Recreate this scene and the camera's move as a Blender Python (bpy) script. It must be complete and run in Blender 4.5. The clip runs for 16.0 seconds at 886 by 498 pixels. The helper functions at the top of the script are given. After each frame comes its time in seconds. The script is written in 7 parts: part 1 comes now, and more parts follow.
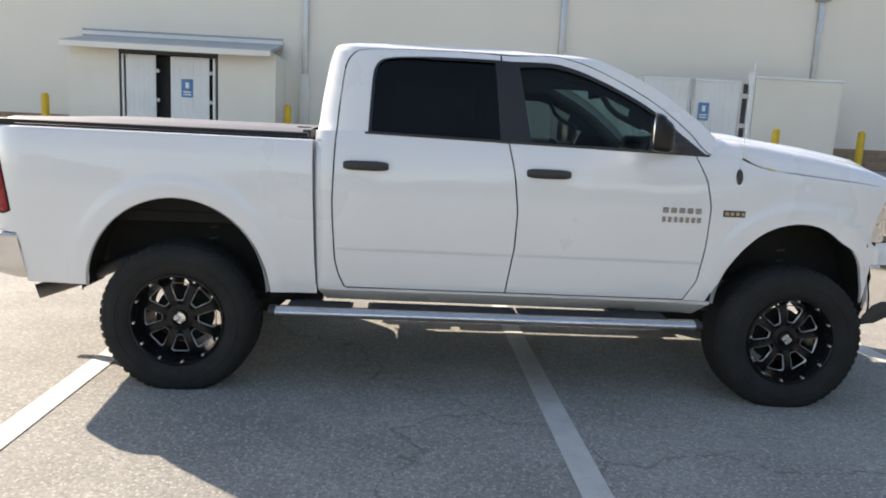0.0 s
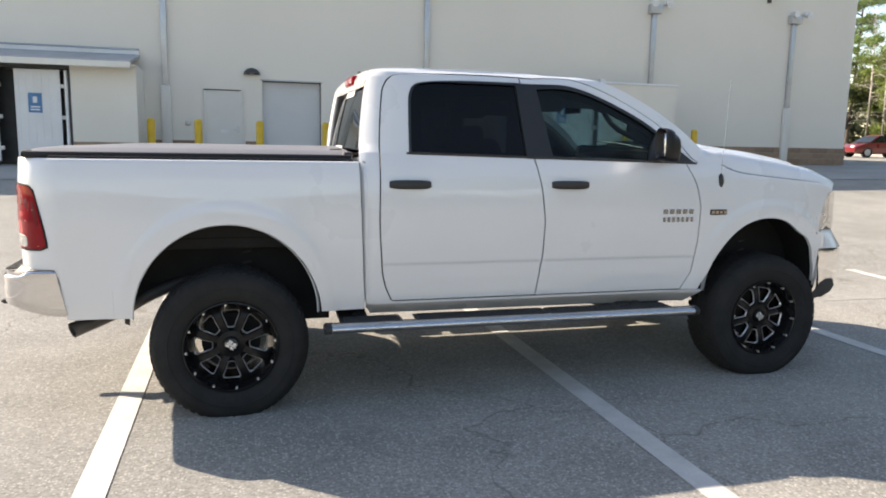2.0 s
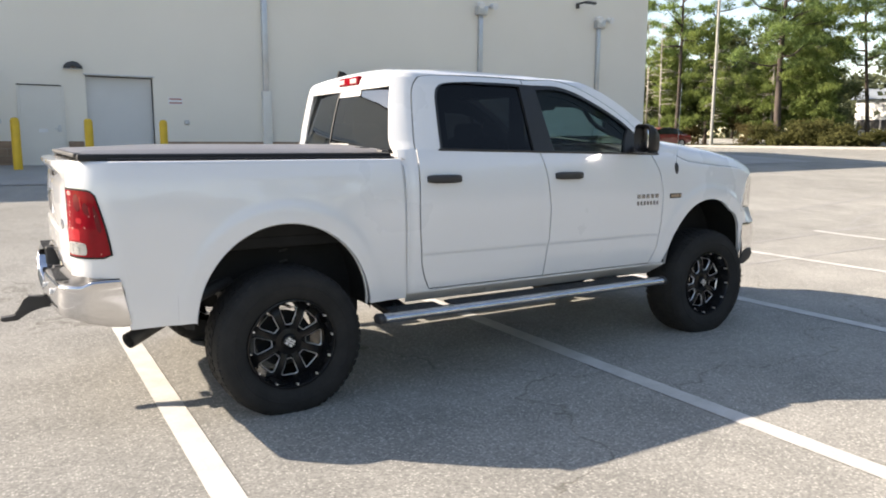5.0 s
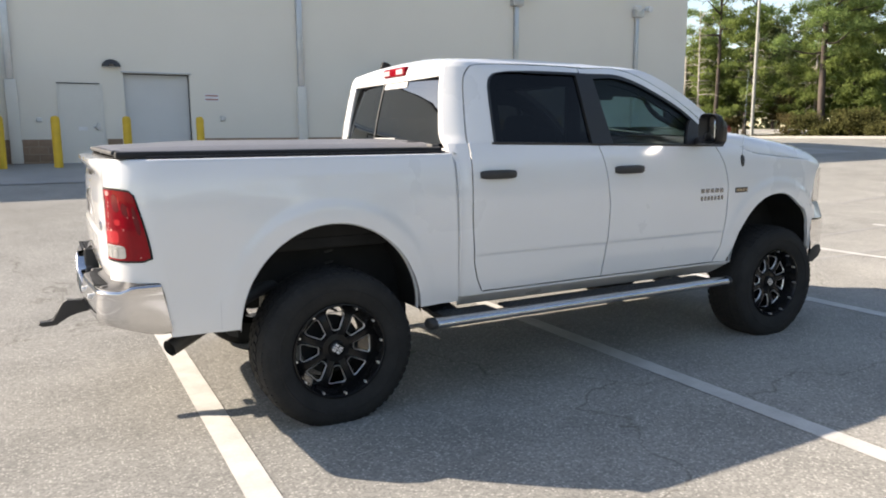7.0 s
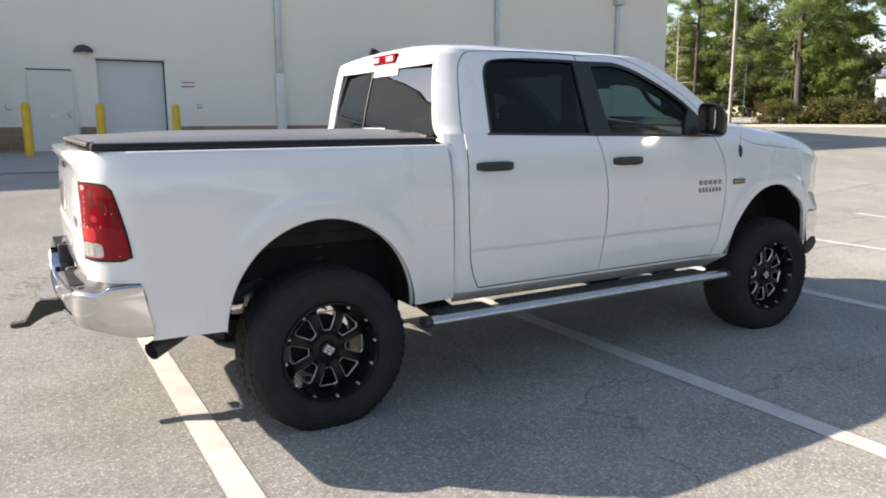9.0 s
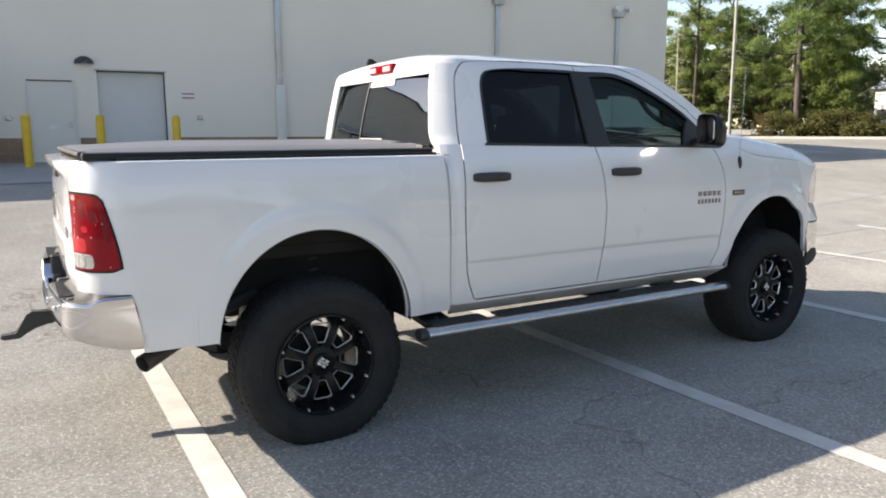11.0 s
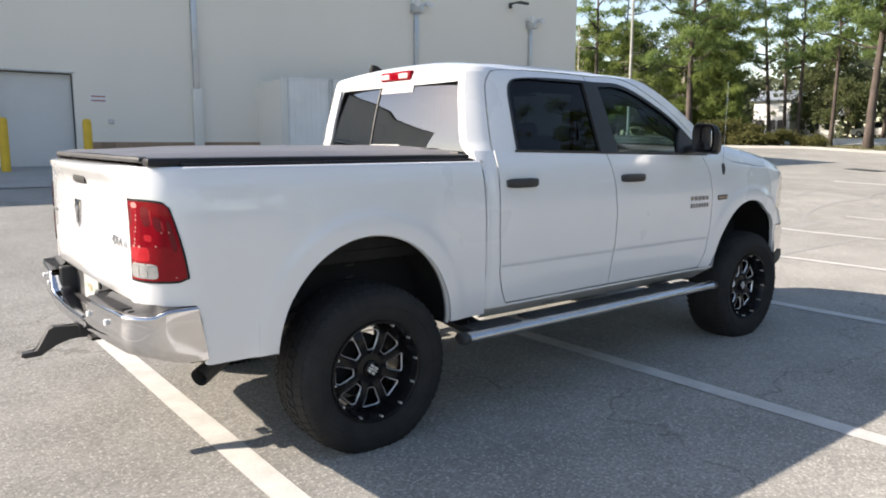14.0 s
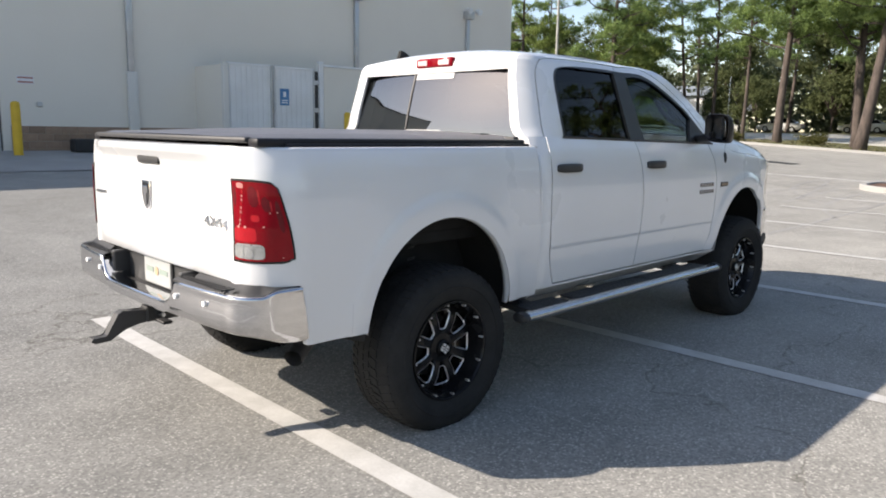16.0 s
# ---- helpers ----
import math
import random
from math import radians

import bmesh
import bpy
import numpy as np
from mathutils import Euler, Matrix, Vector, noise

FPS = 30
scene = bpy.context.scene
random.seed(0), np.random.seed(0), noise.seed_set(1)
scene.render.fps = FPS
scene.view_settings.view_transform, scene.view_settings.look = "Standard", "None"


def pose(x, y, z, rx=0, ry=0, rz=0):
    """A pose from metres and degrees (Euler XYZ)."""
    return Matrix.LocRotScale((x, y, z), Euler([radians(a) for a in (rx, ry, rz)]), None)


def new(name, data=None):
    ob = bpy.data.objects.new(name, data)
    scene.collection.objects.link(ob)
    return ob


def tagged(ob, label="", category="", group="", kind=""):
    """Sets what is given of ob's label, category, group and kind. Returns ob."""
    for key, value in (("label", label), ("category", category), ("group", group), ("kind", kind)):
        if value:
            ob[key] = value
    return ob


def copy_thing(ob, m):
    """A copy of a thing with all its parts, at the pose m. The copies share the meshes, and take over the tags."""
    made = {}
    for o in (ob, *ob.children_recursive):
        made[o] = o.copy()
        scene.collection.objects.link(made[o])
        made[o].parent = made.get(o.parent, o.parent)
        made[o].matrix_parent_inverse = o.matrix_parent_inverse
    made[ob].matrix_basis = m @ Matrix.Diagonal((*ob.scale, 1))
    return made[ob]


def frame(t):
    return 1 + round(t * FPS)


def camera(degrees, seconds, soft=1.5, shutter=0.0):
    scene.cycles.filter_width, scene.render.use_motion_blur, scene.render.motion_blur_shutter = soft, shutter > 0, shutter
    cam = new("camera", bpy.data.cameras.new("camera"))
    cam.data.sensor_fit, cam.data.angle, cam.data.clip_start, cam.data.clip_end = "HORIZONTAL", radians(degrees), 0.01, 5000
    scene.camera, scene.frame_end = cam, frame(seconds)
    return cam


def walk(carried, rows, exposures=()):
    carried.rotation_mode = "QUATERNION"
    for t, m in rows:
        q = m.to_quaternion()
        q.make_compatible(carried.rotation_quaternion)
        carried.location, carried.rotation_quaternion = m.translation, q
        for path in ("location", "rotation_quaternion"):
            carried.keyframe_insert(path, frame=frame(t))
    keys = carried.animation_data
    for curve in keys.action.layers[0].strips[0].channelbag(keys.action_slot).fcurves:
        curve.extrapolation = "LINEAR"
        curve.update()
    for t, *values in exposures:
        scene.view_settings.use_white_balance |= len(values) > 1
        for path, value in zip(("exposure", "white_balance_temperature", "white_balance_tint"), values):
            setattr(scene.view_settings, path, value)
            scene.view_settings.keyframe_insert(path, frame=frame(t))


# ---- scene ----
cam = camera(63.2, 16.0, soft=1.9)
KELVIN, TINT = 7900, 15.0
METRES, EYE, TILT, LEAN, TURN = 4.928, 1.522, 0.0, 0.0, -3.3
ROWS = [
    (0.0, 0.0032, -0.0021, 0.0013, 0.633, -9.302, -2.779),
    (0.5, -0.0645, -0.0221, 0.0074, -4.07, -8.26, -0.41),
    (1.0, -0.1146, -0.0255, 0.0062, -6.95, -7.45, -0.03),
    (1.5, -0.1721, -0.0209, 0.0086, -10.74, -8.13, -0.27),
    (2.0, -0.2378, -0.0357, 0.0102, -12.32, -8.49, -1.09),
    (2.5, -0.2922, -0.0374, 0.0113, -13.3, -6.85, -2.66),
    (3.0, -0.3506, -0.0191, 0.0077, -17.18, -7.04, 0.07),
    (3.5, -0.4176, -0.033, 0.0064, -23.21, -8.91, -0.48),
    (6.0, -0.54, 0.0366, 0.0093, -28.36, -8.35, -0.21),
    (6.5, -0.5276, 0.0506, 0.0081, -27.11, -8.68, -0.11),
    (7.0, -0.5246, 0.0584, 0.0074, -25.45, -9.1, 0.33),
    (7.5, -0.5303, 0.069, 0.0082, -26.86, -9.44, 0.4),
    (8.0, -0.5403, 0.0805, 0.0109, -27.94, -9.71, 0.25),
    (8.5, -0.5334, 0.0931, 0.0106, -27.31, -10.16, 0.37),
    (11.0, -0.5175, 0.1042, 0.0084, -27.1, -9.15, 0.18),
    (11.5, -0.5181, 0.1046, 0.0083, -27.41, -8.93, 0.13),
    (12.0, -0.52, 0.1056, 0.0082, -27.62, -8.66, -0.07),
    (12.5, -0.5388, 0.1122, 0.0068, -29.04, -9.23, -0.98),
    (13.0, -0.5876, 0.1213, 0.008, -31.29, -9.71, -0.39),
    (13.5, -0.6243, 0.1439, 0.0064, -30.99, -8.54, -2.04),
    (14.0, -0.6536, 0.1738, 0.0084, -34.98, -8.63, -0.21),
    (14.5, -0.6951, 0.1937, 0.0082, -38.89, -9.06, -0.46),
    (15.0, -0.7297, 0.2126, 0.0102, -39.73, -8.51, 0.16),
    (15.5, -0.7499, 0.2386, 0.0065, -40.22, -8.56, -0.95),
    (16.0, -0.7921, 0.2536, 0.001, -41.33, -9.33, -0.97),
]
walk(cam, [(t, pose(0, 0, EYE, TILT, LEAN, TURN) @ pose(METRES * x, METRES * y, METRES * z, 90 + pitch, roll, yaw)) for t, x, y, z, yaw, pitch, roll in ROWS],
     exposures=[(0.0, 1.71, KELVIN - 100, TINT), (1.0, 1.67, KELVIN - 120, TINT), (4.0, 1.66, KELVIN - 250, TINT), (7.0, 1.49, KELVIN - 350, TINT), (12.0, 1.47, KELVIN - 550, TINT), (15.0, 1.38, KELVIN - 750, TINT), (16.0, 1.18, KELVIN - 850, TINT)])

# ---- light ----
SUN_WAY = Vector((0.667, -0.536, -0.518)).normalized()
world = bpy.data.worlds.new("world")
scene.world = world
world.use_nodes = True
wn = world.node_tree.nodes
wl = world.node_tree.links
sky = wn.new("ShaderNodeTexSky")
sky.sky_type = "NISHITA"
sky.sun_disc = False
sky.sun_elevation = radians(31.2)
sky.sun_rotation = radians(308.8)
sky.air_density, sky.dust_density, sky.ozone_density = 1.0, 0.55, 1.0
wn["Background"].inputs["Strength"].default_value = 0.101
wl.new(sky.outputs[0], wn["Background"].inputs["Color"])
sun = new("sun", bpy.data.lights.new("sun", "SUN"))
sun.data.energy, sun.data.angle, sun.data.color = 4.05, radians(0.5), (1.0, 0.96, 0.885)
sun.matrix_world = Matrix.Translation((0, 0, 30)) @ SUN_WAY.to_track_quat("-Z", "Y").to_matrix().to_4x4()

# ---- materials ----
def surf(name, col, rough=0.5, metal=0.0, col2=None, scale=6.0, fine=60.0, bump=0.0, rvar=0.08, coat=0.0, rand=0.0, stretch=None, spec=0.5):
    """A painted, cast or woven surface: two scales of colour change, roughness change and fine relief."""
    m = bpy.data.materials.new(name)
    m.use_nodes = True
    n, l = m.node_tree.nodes, m.node_tree.links
    b = n["Principled BSDF"]
    b.inputs["Metallic"].default_value = metal
    b.inputs["Coat Weight"].default_value = coat
    b.inputs["Coat Roughness"].default_value = 0.03
    b.inputs["Specular IOR Level"].default_value = spec
    tc = n.new("ShaderNodeTexCoord")
    vec = tc.outputs["Object"]
    if stretch:
        mp = n.new("ShaderNodeMapping")
        mp.inputs["Scale"].default_value = stretch
        l.new(vec, mp.inputs["Vector"])
        vec = mp.outputs["Vector"]
    big, small = n.new("ShaderNodeTexNoise"), n.new("ShaderNodeTexNoise")
    big.inputs["Scale"].default_value, big.inputs["Detail"].default_value = scale, 5
    small.inputs["Scale"].default_value, small.inputs["Detail"].default_value = fine, 3
    l.new(vec, big.inputs["Vector"]), l.new(vec, small.inputs["Vector"])
    add = n.new("ShaderNodeMath")
    add.operation = "MULTIPLY_ADD"
    add.inputs[1].default_value = 0.4
    l.new(small.outputs["Fac"], add.inputs[0]), l.new(big.outputs["Fac"], add.inputs[2])
    ramp = n.new("ShaderNodeValToRGB")
    ramp.color_ramp.elements[0].position, ramp.color_ramp.elements[1].position = 0.45, 0.95
    c2 = col2 or tuple(v * 0.82 for v in col)
    ramp.color_ramp.elements[0].color, ramp.color_ramp.elements[1].color = (*col, 1), (*c2, 1)
    l.new(add.outputs[0], ramp.inputs["Fac"])
    out = ramp.outputs["Color"]
    if rand:
        oi, hsv, mr = n.new("ShaderNodeObjectInfo"), n.new("ShaderNodeHueSaturation"), n.new("ShaderNodeMapRange")
        mr.inputs["To Min"].default_value, mr.inputs["To Max"].default_value = 1 - rand, 1 + rand
        l.new(oi.outputs["Random"], mr.inputs["Value"]), l.new(mr.outputs[0], hsv.inputs["Value"])
        l.new(out, hsv.inputs["Color"])
        out = hsv.outputs["Color"]
    l.new(out, b.inputs["Base Color"])
    rr = n.new("ShaderNodeMapRange")
    rr.inputs["To Min"].default_value, rr.inputs["To Max"].default_value = max(rough - rvar, 0.02), min(rough + rvar, 1)
    l.new(big.outputs["Fac"], rr.inputs["Value"]), l.new(rr.outputs[0], b.inputs["Roughness"])
    if bump:
        bp = n.new("ShaderNodeBump")
        bp.inputs["Strength"].default_value, bp.inputs["Distance"].default_value = 0.6, bump
        l.new(small.outputs["Fac"], bp.inputs["Height"]), l.new(bp.outputs[0], b.inputs["Normal"])
    return m


def asphalt_surface(name, dark, light):
    """Worn asphalt: pale aggregate in dark binder, broad sun-bleached and oily patches, wandering hairline cracks."""
    m = bpy.data.materials.new(name)
    m.use_nodes = True
    n, l = m.node_tree.nodes, m.node_tree.links
    b = n["Principled BSDF"]
    b.inputs["Roughness"].default_value = 0.75
    b.inputs["Diffuse Roughness"].default_value = 0.3
    b.inputs["Specular IOR Level"].default_value = 0.2
    tc = n.new("ShaderNodeTexCoord")
    vec = tc.outputs["Object"]
    vor, vor2 = n.new("ShaderNodeTexVoronoi"), n.new("ShaderNodeTexVoronoi")
    vor.inputs["Scale"].default_value, vor2.inputs["Scale"].default_value = 85, 62
    grain, patch, broad = (n.new("ShaderNodeTexNoise") for _ in range(3))
    for tex, s, d in ((grain, 55, 6), (patch, 1.3, 6), (broad, 0.16, 4)):
        tex.inputs["Scale"].default_value, tex.inputs["Detail"].default_value = s, d
        tex.inputs["Roughness"].default_value = 0.62
        l.new(vec, tex.inputs["Vector"])
    l.new(vec, vor.inputs["Vector"]), l.new(vec, vor2.inputs["Vector"])
    stones = n.new("ShaderNodeValToRGB")
    stones.color_ramp.elements[0].color, stones.color_ramp.elements[1].color = (0.67, 0.67, 0.67, 1), (1.29, 1.28, 1.245, 1)
    stones.color_ramp.elements[0].position, stones.color_ramp.elements[1].position = 0.25, 0.78
    sep = n.new("ShaderNodeSeparateColor")
    l.new(vor.outputs["Color"], sep.inputs[0])
    sep2 = n.new("ShaderNodeSeparateColor")
    l.new(vor2.outputs["Color"], sep2.inputs[0])
    mixg = n.new("ShaderNodeMath")
    mixg.operation = "MULTIPLY_ADD"
    mixg.inputs[1].default_value = 0.45
    l.new(sep.outputs[0], mixg.inputs[0])
    half = n.new("ShaderNodeMath")
    half.operation = "MULTIPLY"
    half.inputs[1].default_value = 0.62
    l.new(grain.outputs["Fac"], half.inputs[0]), l.new(half.outputs[0], mixg.inputs[2])
    l.new(mixg.outputs[0], stones.inputs["Fac"])
    tone = n.new("ShaderNodeValToRGB")
    tone.color_ramp.elements[0].position, tone.color_ramp.elements[1].position = 0.36, 0.66
    tone.color_ramp.elements[0].color, tone.color_ramp.elements[1].color = (*dark, 1), (*light, 1)
    av = n.new("ShaderNodeMath")
    av.operation = "MULTIPLY_ADD"
    av.inputs[1].default_value = 0.5
    l.new(patch.outputs["Fac"], av.inputs[0])
    hb = n.new("ShaderNodeMath")
    hb.operation = "MULTIPLY"
    hb.inputs[1].default_value = 0.5
    l.new(broad.outputs["Fac"], hb.inputs[0]), l.new(hb.outputs[0], av.inputs[2])
    l.new(av.outputs[0], tone.inputs["Fac"])
    mul = n.new("ShaderNodeMix")
    mul.data_type, mul.blend_type = "RGBA", "MULTIPLY"
    mul.inputs["Factor"].default_value = 0.85
    # single pale stones set in the surface
    pick, near, both, chip = n.new("ShaderNodeMath"), n.new("ShaderNodeMath"), n.new("ShaderNodeMath"), n.new("ShaderNodeMix")
    pick.operation, pick.inputs[1].default_value = "GREATER_THAN", 0.72
    near.operation, near.inputs[1].default_value = "LESS_THAN", 0.42
    both.operation = "MULTIPLY"
    l.new(sep2.outputs[0], pick.inputs[0]), l.new(vor2.outputs["Distance"], near.inputs[0])
    l.new(pick.outputs[0], both.inputs[0]), l.new(near.outputs[0], both.inputs[1])
    chip.data_type, chip.blend_type = "RGBA", "MIX"
    chip.inputs[7].default_value = (0.55, 0.53, 0.48, 1)
    fade = n.new("ShaderNodeMath")
    fade.operation, fade.inputs[1].default_value = "MULTIPLY", 0.5
    l.new(both.outputs[0], fade.inputs[0]), l.new(fade.outputs[0], chip.inputs["Factor"])
    l.new(tone.outputs["Color"], mul.inputs[6]), l.new(stones.outputs["Color"], mul.inputs[7])
    # cracks
    warp = n.new("ShaderNodeTexNoise")
    warp.inputs["Scale"].default_value, warp.inputs["Detail"].default_value = 1.1, 5
    l.new(vec, warp.inputs["Vector"])
    mixv = n.new("ShaderNodeMix")
    mixv.data_type, mixv.blend_type = "RGBA", "LINEAR_LIGHT"
    mixv.inputs["Factor"].default_value = 0.9
    l.new(vec, mixv.inputs[6]), l.new(warp.outputs["Color"], mixv.inputs[7])
    crack = n.new("ShaderNodeTexVoronoi")
    crack.feature = "DISTANCE_TO_EDGE"
    crack.inputs["Scale"].default_value = 0.22
    l.new(mixv.outputs[2], crack.inputs["Vector"])
    cr = n.new("ShaderNodeValToRGB")
    cr.color_ramp.elements[0].position, cr.color_ramp.elements[1].position = 0.0, 0.004
    cr.color_ramp.elements[0].color, cr.color_ramp.elements[1].color = (0.55, 0.53, 0.5, 1), (1, 1, 1, 1)
    l.new(crack.outputs["Distance"], cr.inputs["Fac"])
    fin = n.new("ShaderNodeMix")
    fin.data_type, fin.blend_type = "RGBA", "MULTIPLY"
    fin.inputs["Factor"].default_value = 0.8
    l.new(mul.outputs[2], chip.inputs[6]), l.new(chip.outputs[2], fin.inputs[6]), l.new(cr.outputs["Color"], fin.inputs[7])
    l.new(fin.outputs[2], b.inputs["Base Color"])
    bp = n.new("ShaderNodeBump")
    bp.inputs["Strength"].default_value, bp.inputs["Distance"].default_value = 0.5, 0.003
    l.new(mixg.outputs[0], bp.inputs["Height"]), l.new(bp.outputs[0], b.inputs["Normal"])
    return m


def glass_surface(name, tint, ior=1.5, rough=0.0):
    """Window glass: lets tinted light through and mirrors by its angle."""
    m = bpy.data.materials.new(name)
    m.use_nodes = True
    n, l = m.node_tree.nodes, m.node_tree.links
    n.remove(n["Principled BSDF"])
    tr, gl, mx, fr = n.new("ShaderNodeBsdfTransparent"), n.new("ShaderNodeBsdfGlossy"), n.new("ShaderNodeMixShader"), n.new("ShaderNodeLayerWeight")
    tr.inputs["Color"].default_value = (*tint, 1)
    gl.inputs["Roughness"].default_value = rough
    fr.inputs["Blend"].default_value = 0.5
    r0 = ((ior - 1) / (ior + 1)) ** 2 * 2
    pw, ma = n.new("ShaderNodeMath"), n.new("ShaderNodeMath")
    pw.operation, ma.operation = "POWER", "MULTIPLY_ADD"
    pw.inputs[1].default_value = 5.0
    ma.inputs[1].default_value, ma.inputs[2].default_value = 1 - r0, r0
    l.new(fr.outputs["Facing"], pw.inputs[0]), l.new(pw.outputs[0], ma.inputs[0]), l.new(ma.outputs[0], mx.inputs[0])
    l.new(tr.outputs[0], mx.inputs[1]), l.new(gl.outputs[0], mx.inputs[2])
    l.new(mx.outputs[0], n["Material Output"].inputs["Surface"])
    return m


ASPHALT = asphalt_surface("asphalt", (0.199, 0.196, 0.184), (0.304, 0.298, 0.280))
CONCRETE = surf("concrete", (0.36, 0.35, 0.33), 0.9, col2=(0.27, 0.265, 0.25), scale=0.7, fine=40, bump=0.003)
LINE_PAINT = surf("line_paint", (0.545, 0.537, 0.512), 0.8, col2=(0.39, 0.382, 0.36), scale=5, fine=70, bump=0.002)
STUCCO = surf("stucco", (0.76, 0.715, 0.635), 0.9, col2=(0.715, 0.672, 0.596), scale=0.35, fine=30, bump=0.004)
STUCCO_LIGHT = surf("stucco_light", (0.78, 0.735, 0.648), 0.9, col2=(0.72, 0.678, 0.59), scale=0.6, fine=30, bump=0.004)
MORTAR = surf("mortar", (0.4, 0.36, 0.31), 0.95, scale=5, fine=60, bump=0.002)
WHITE_METAL = surf("white_metal", (0.78, 0.78, 0.77), 0.45, col2=(0.68, 0.68, 0.66), scale=1.2, fine=25)
DOOR_GREY = surf("door_grey", (0.585, 0.59, 0.585), 0.5, col2=(0.54, 0.545, 0.54), scale=1.0, fine=30)
DOOR_BEIGE = surf("door_beige", (0.68, 0.66, 0.61), 0.55, col2=(0.63, 0.61, 0.56), scale=1.0, fine=30)
DARK_METAL = surf("dark_metal", (0.03, 0.03, 0.03), 0.5, col2=(0.05, 0.05, 0.05), scale=5)
GALV = surf("galvanised", (0.55, 0.56, 0.57), 0.4, metal=0.6, col2=(0.45, 0.46, 0.47), scale=4, fine=30)
ROOF_GREY = surf("grey_roof_metal", (0.42, 0.43, 0.44), 0.5, metal=0.2, col2=(0.33, 0.34, 0.36), scale=2, fine=20)
FASCIA = surf("fascia_paint", (0.80, 0.775, 0.70), 0.6, col2=(0.74, 0.71, 0.63), scale=1.5, fine=30)
ROOF_BLUE = surf("grey_blue_metal", (0.34, 0.38, 0.43), 0.4, metal=0.3, col2=(0.27, 0.31, 0.36), scale=2, fine=20)
POLE_GREY = surf("pole_concrete", (0.36, 0.36, 0.33), 0.85, col2=(0.27, 0.27, 0.25), scale=3, fine=40, bump=0.004)
YELLOW = surf("bollard_yellow", (0.75, 0.48, 0.03), 0.55, col2=(0.62, 0.38, 0.03), scale=4, fine=40)
SIGN_BLUE = surf("sign_blue", (0.07, 0.22, 0.42), 0.5, scale=5)
SIGN_WHITE = surf("sign_white", (0.8, 0.8, 0.8), 0.5, scale=5)
SIGN_RED = surf("sign_red", (0.45, 0.2, 0.17), 0.5, scale=5)
GRASS = surf("grass_earth", (0.085, 0.10, 0.03), 0.95, col2=(0.13, 0.11, 0.06), scale=0.5, fine=9, bump=0.02)
BARK = surf("pine_bark", (0.105, 0.08, 0.066), 0.95, col2=(0.042, 0.034, 0.03), scale=6, fine=22, bump=0.02, stretch=(1, 1, 0.25))


def leaf_surface(name, col, col2, thin=0.4):
    """Leaves and needles: a matt face that lets some sun through."""
    m = bpy.data.materials.new(name)
    m.use_nodes = True
    n, l = m.node_tree.nodes, m.node_tree.links
    n.remove(n["Principled BSDF"])
    di, tr, mx = n.new("ShaderNodeBsdfDiffuse"), n.new("ShaderNodeBsdfTranslucent"), n.new("ShaderNodeMixShader")
    geo, ramp = n.new("ShaderNodeNewGeometry"), n.new("ShaderNodeValToRGB")
    tc, nz, av = n.new("ShaderNodeTexCoord"), n.new("ShaderNodeTexNoise"), n.new("ShaderNodeMath")
    nz.inputs["Scale"].default_value, nz.inputs["Detail"].default_value = 0.7, 3
    l.new(tc.outputs["Object"], nz.inputs["Vector"])
    av.operation = "MULTIPLY_ADD"
    av.inputs[1].default_value = 0.45
    l.new(geo.outputs["Random Per Island"], av.inputs[0]), l.new(nz.outputs["Fac"], av.inputs[2])
    ramp.color_ramp.elements[0].position, ramp.color_ramp.elements[1].position = 0.4, 1.0
    ramp.color_ramp.elements[0].color, ramp.color_ramp.elements[1].color = (*col2, 1), (*col, 1)
    l.new(av.outputs[0], ramp.inputs["Fac"])
    l.new(ramp.outputs["Color"], di.inputs["Color"]), l.new(ramp.outputs["Color"], tr.inputs["Color"])
    mx.inputs[0].default_value = thin
    l.new(di.outputs[0], mx.inputs[1]), l.new(tr.outputs[0], mx.inputs[2])
    l.new(mx.outputs[0], n["Material Output"].inputs["Surface"])
    return m


NEEDLE = leaf_surface("pine_needles", (0.27, 0.365, 0.13), (0.075, 0.115, 0.05), 0.5)
NEEDLE_YOUNG = leaf_surface("young_needles", (0.29, 0.355, 0.115), (0.095, 0.135, 0.05), 0.5)
LEAF = leaf_surface("shrub_leaves", (0.19, 0.215, 0.10), (0.085, 0.105, 0.05), 0.5)
LEAF_FAR = leaf_surface("woods_leaves", (0.17, 0.19, 0.115), (0.08, 0.098, 0.06), 0.5)
LEAF_DRY = leaf_surface("dry_leaves", (0.21, 0.165, 0.08), (0.10, 0.09, 0.045), 0.45)
LEAF_HEDGE = leaf_surface("hedge_leaves", (0.155, 0.15, 0.06), (0.065, 0.07, 0.028), 0.4)
BLACK_CRATE = surf("black_rubber", (0.03, 0.03, 0.03), 0.8, scale=6, fine=50, bump=0.002)
MULCH = surf("mulch", (0.14, 0.075, 0.05), 0.95, col2=(0.08, 0.045, 0.03), scale=5, fine=40, bump=0.02)
# street colour raised to stand in for sun that the verge trees block
ASPHALT_PALE = asphalt_surface("street_asphalt", (0.42, 0.41, 0.385), (0.56, 0.545, 0.51))
BLACK_GLASS = surf("far_car_glass", (0.015, 0.017, 0.018), 0.08, scale=4)
RUBBER_FAR = surf("far_tyre", (0.02, 0.02, 0.02), 0.85, scale=6)
CAR_RED = surf("red_car_paint", (0.20, 0.012, 0.014), 0.3, scale=2, coat=1.0)
CAR_WHITE = surf("far_white_paint", (0.75, 0.75, 0.74), 0.3, scale=2, coat=1.0)
